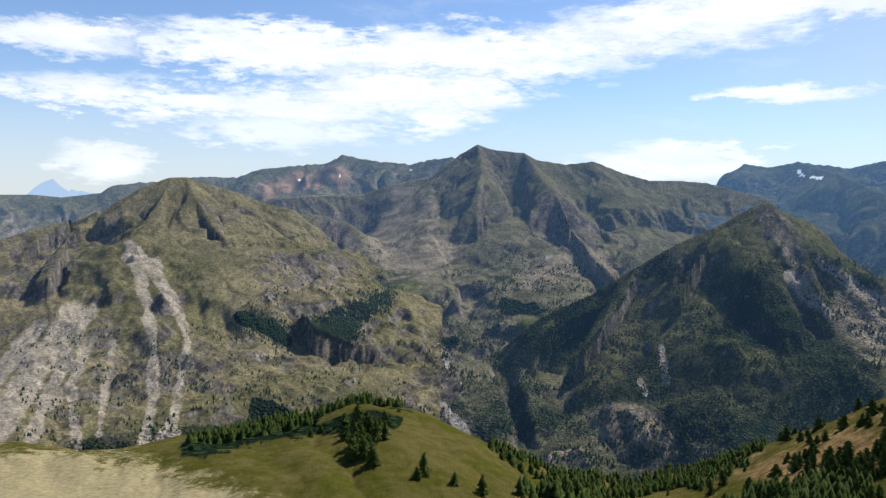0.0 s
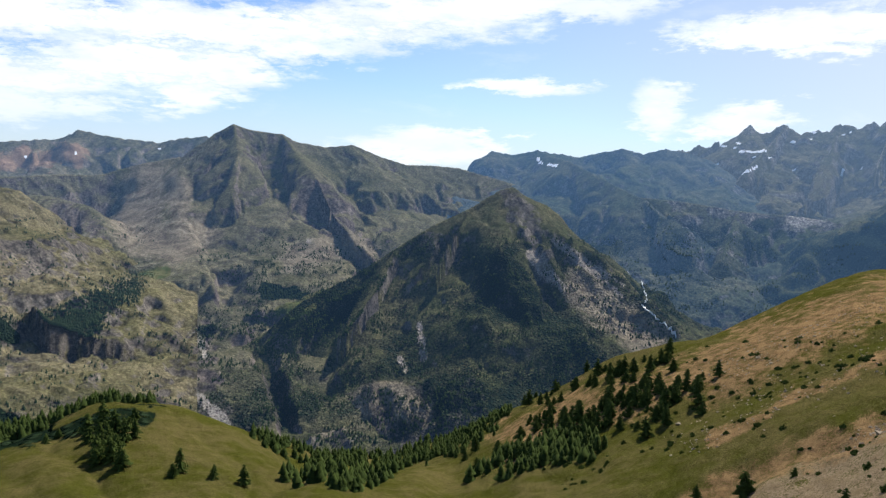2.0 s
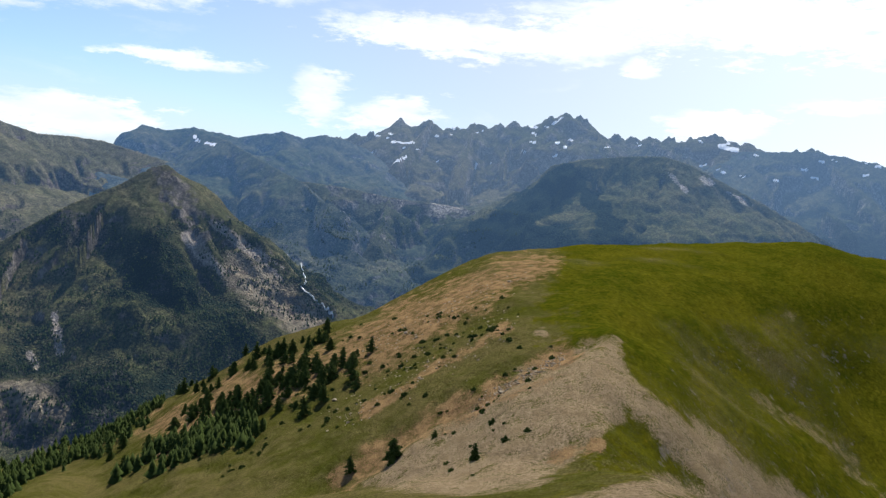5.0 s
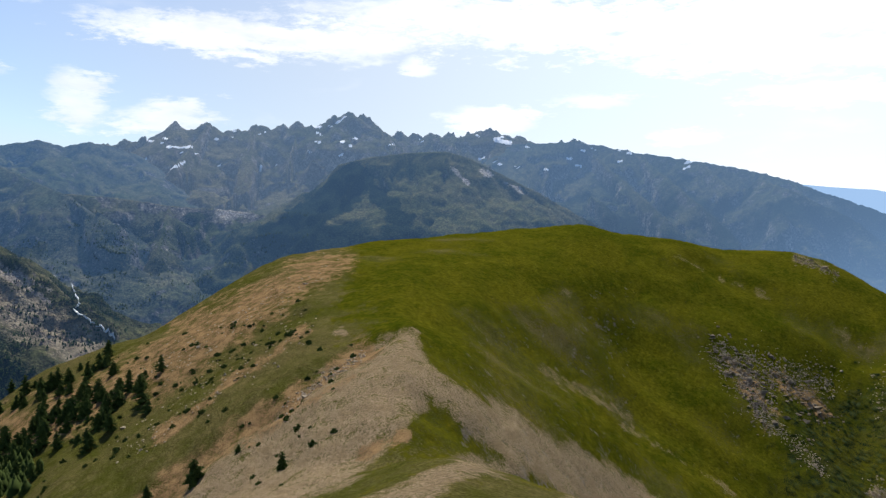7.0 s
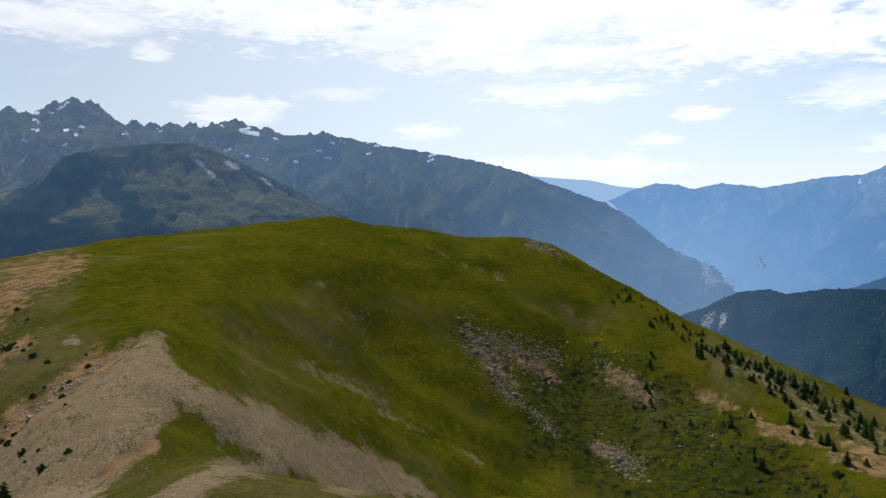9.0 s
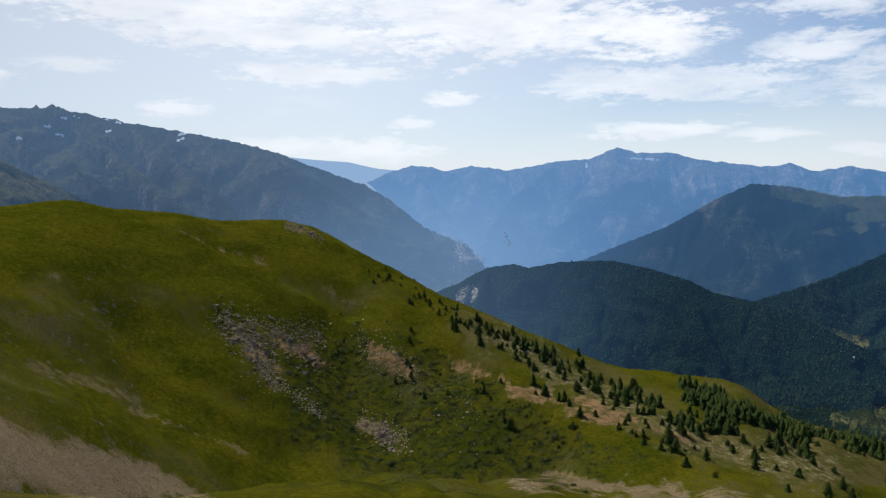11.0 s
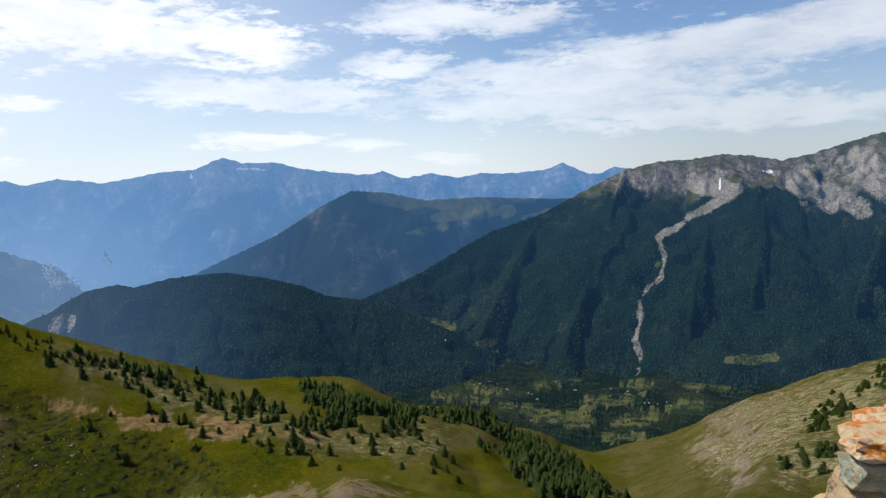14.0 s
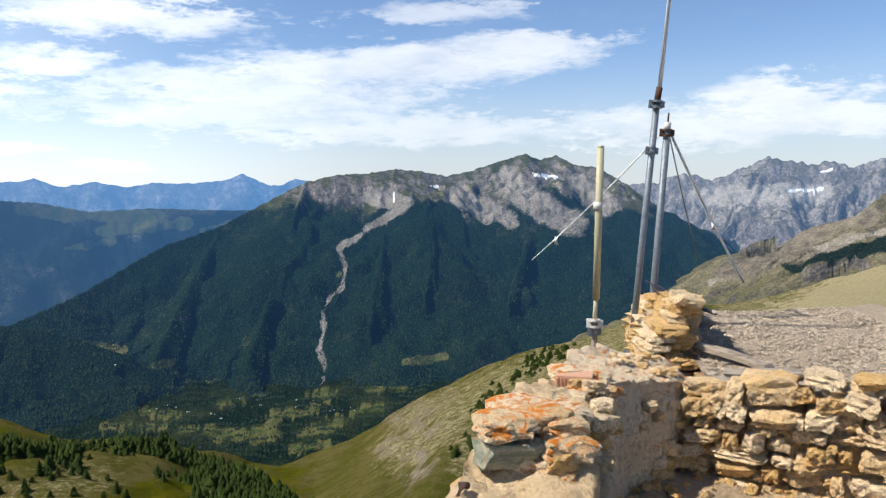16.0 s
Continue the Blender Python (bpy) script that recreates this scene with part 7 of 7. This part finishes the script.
# ------------------------------------------------------------ valley: town, hamlet, stream, boulders
def houses(name, label, spots_at, low, high, seed, haze_mix):
    """Small gabled houses in one mesh."""
    rnd = random.Random(seed)
    v, f, mats = [], [], []
    for p in spots_at:
        a, w, l, h = rnd.uniform(0, 3.14), rnd.uniform(low, high), rnd.uniform(low, high) * 1.3, rnd.uniform(low, high) * 0.75
        c, s = math.cos(a), math.sin(a)
        o = len(v)
        for x, y, z in ((-1, -1, -2), (1, -1, -2), (1, 1, -2), (-1, 1, -2), (-1, -1, 1), (1, -1, 1), (1, 1, 1), (-1, 1, 1), (-1, 0, 1.8), (1, 0, 1.8)):
            v.append((p.x + c * x * l / 2 - s * y * w / 2, p.y + s * x * l / 2 + c * y * w / 2, p.z + z * h / 2 + h / 2))
        f.extend([(o, o + 1, o + 5, o + 4), (o + 1, o + 2, o + 6, o + 9, o + 5), (o + 2, o + 3, o + 7, o + 6), (o + 3, o, o + 4, o + 8, o + 7), (o + 4, o + 5, o + 9, o + 8), (o + 6, o + 7, o + 8, o + 9)])
        mats.extend([0, 0, 0, 0, 1, 1])
    # walls and roofs carry painted haze emission as well
    me = mesh_of(name, v, f, plain_material("house_render", (0.5, 0.47, 0.42), 0.8, 0, (0.42, 0.39, 0.34), 0.05, haze_mix=(*HAZE_TINT, haze_mix)))
    me.materials.append(plain_material("house_roof", (0.36, 0.34, 0.33), 0.7, 0, (0.5, 0.46, 0.43), 0.05, haze_mix=(*HAZE_TINT, haze_mix)))
    me.polygons.foreach_set("material_index", mats)
    return tagged(new(name, me), label, "town", kind="stuff")


def scatter(seed, beds, near=0, far=4900):
    rnd = random.Random(seed)
    got = []
    for n, line, w in beds:
        for _ in range(n):
            a, e = along(rnd, line, w)
            at = cast(a, e)
            if at is not None and near < at.length < far:
                if far <= 1000:
                    at *= rnd.uniform(0.986, 1.004)
                    at.z = ground_at(at.x, at.y)
                got.append(at)
    return got


houses("town", "small pale houses of a town on the valley floor", scatter(3, [(150, (98.5, -5.3, 98.9, -6.4, 99.8, -6.9), 0.25), (60, (99, -6.6, 100.6, -6.6), 0.2), (16, (102.2, -4.8, 102.6, -5.4), 0.15)], 2900), 4, 8, 3, 0.16)
houses("hamlet", "scattered pale houses of a hamlet among fields", scatter(5, [(3, (124.5, -11.3, 127, -12), 0.2), (12, (128, -15.6, 134, -16.8), 0.3), (12, (135, -15.8, 141, -16.8), 0.3), (5, (142, -17.2, 144, -17), 0.2)], 1500, 3600), 2, 4, 4, 0.1)


def ribbon(name, label, line, width, material, lift):
    """A band laid on the land along bearings and heights."""
    p = np.array(line, float).reshape(-1, 2)
    pts = []
    for a, b in zip(p[:-1], p[1:]):
        for i in range(8):
            q = a + (b - a) * i / 8
            at = cast(q[0] + 0.06 * math.sin(i * 2.2 + a[1]), q[1])
            if at is not None:
                pts.append(at)
    v, f = [], []
    for i, c in enumerate(pts):
        d = (pts[min(i + 1, len(pts) - 1)] - pts[max(i - 1, 0)])
        d.z = 0
        s = Vector((-d.y, d.x, 0)).normalized() * width * (0.6 + 0.5 * abs(math.sin(i * 1.7)))
        v.extend([c + s + Vector((0, 0, lift)), c - s + Vector((0, 0, lift)), c + s * 1.2 - Vector((0, 0, 6)), c - s * 1.2 - Vector((0, 0, 6))])
    for i in range(len(pts) - 1):
        o = i * 4
        f.extend([(o, o + 1, o + 5, o + 4), (o + 2, o, o + 4, o + 6), (o + 1, o + 3, o + 7, o + 5)])
    return tagged(new(name, mesh_of(name, v, f, material)), label, "stream", kind="structure")


foam = plain_material("foaming_water", (0.62, 0.66, 0.68), 0.25, 0, (0.45, 0.5, 0.52), 0.08)
ribbon("stream", "white foaming mountain stream in a side valley", (33.4, -6.0, 33.9, -7.3, 33.6, -7.9, 34.6, -8.7, 35.5, -9.3, 36.2, -10.2), 1.5, foam, 2.0)

grey_rock = stone_material("grey_hill_boulder", (0.29, 0.235, 0.165), (0.13, 0.1, 0.068))
chips("boulders", "grey boulders and broken rock in the grass", grey_rock, scatter(9, [(600, (80.3, -10.6, 82.5, -12.6, 84.2, -14.8), 0.7), (700, (82, -11.2, 85, -12, 88.3, -12.2), 0.6), (360, (83.5, -14.8, 86, -16.6, 88, -18.2), 0.3), (420, (90.8, -18.6, 92.6, -19.5, 94.6, -20.3), 0.45), (260, (90.8, -13, 95, -15), 0.5), (160, (85.4, -3.7, 88.2, -4.9), 0.12), (120, (90, -11, 95, -15), 0.9),
                                                                                      (160, (54, -11.8, 51, -13.6, 48, -15.4), 0.2), (120, (93, -15, 100, -19), 1.4), (320, (146.5, -17.8, 149, -16.3, 152, -15.4), 0.4), (200, (147, -20, 152, -18), 0.7), (260, (51.5, -5.2, 43, -9.8, 38, -12.6), 0.7), (200, (50, -9.5, 42, -14, 36, -17.5), 0.8)], 40, 1000), 0.25, 0.85, 10)

chips("broken_rock", "dark broken rock in a stony hollow of the grass slope", grey_rock, scatter(19, [(240, (80.4, -10.4, 82.5, -12.6, 84.2, -15.2), 0.7), (260, (83, -11.4, 86, -12.8, 88, -14.2), 0.9), (90, (92.2, -19.3, 93.4, -20.2), 0.4), (60, (85.4, -3.8, 88.2, -4.9), 0.1)], 40, 1000), 0.7, 1.9, 23)
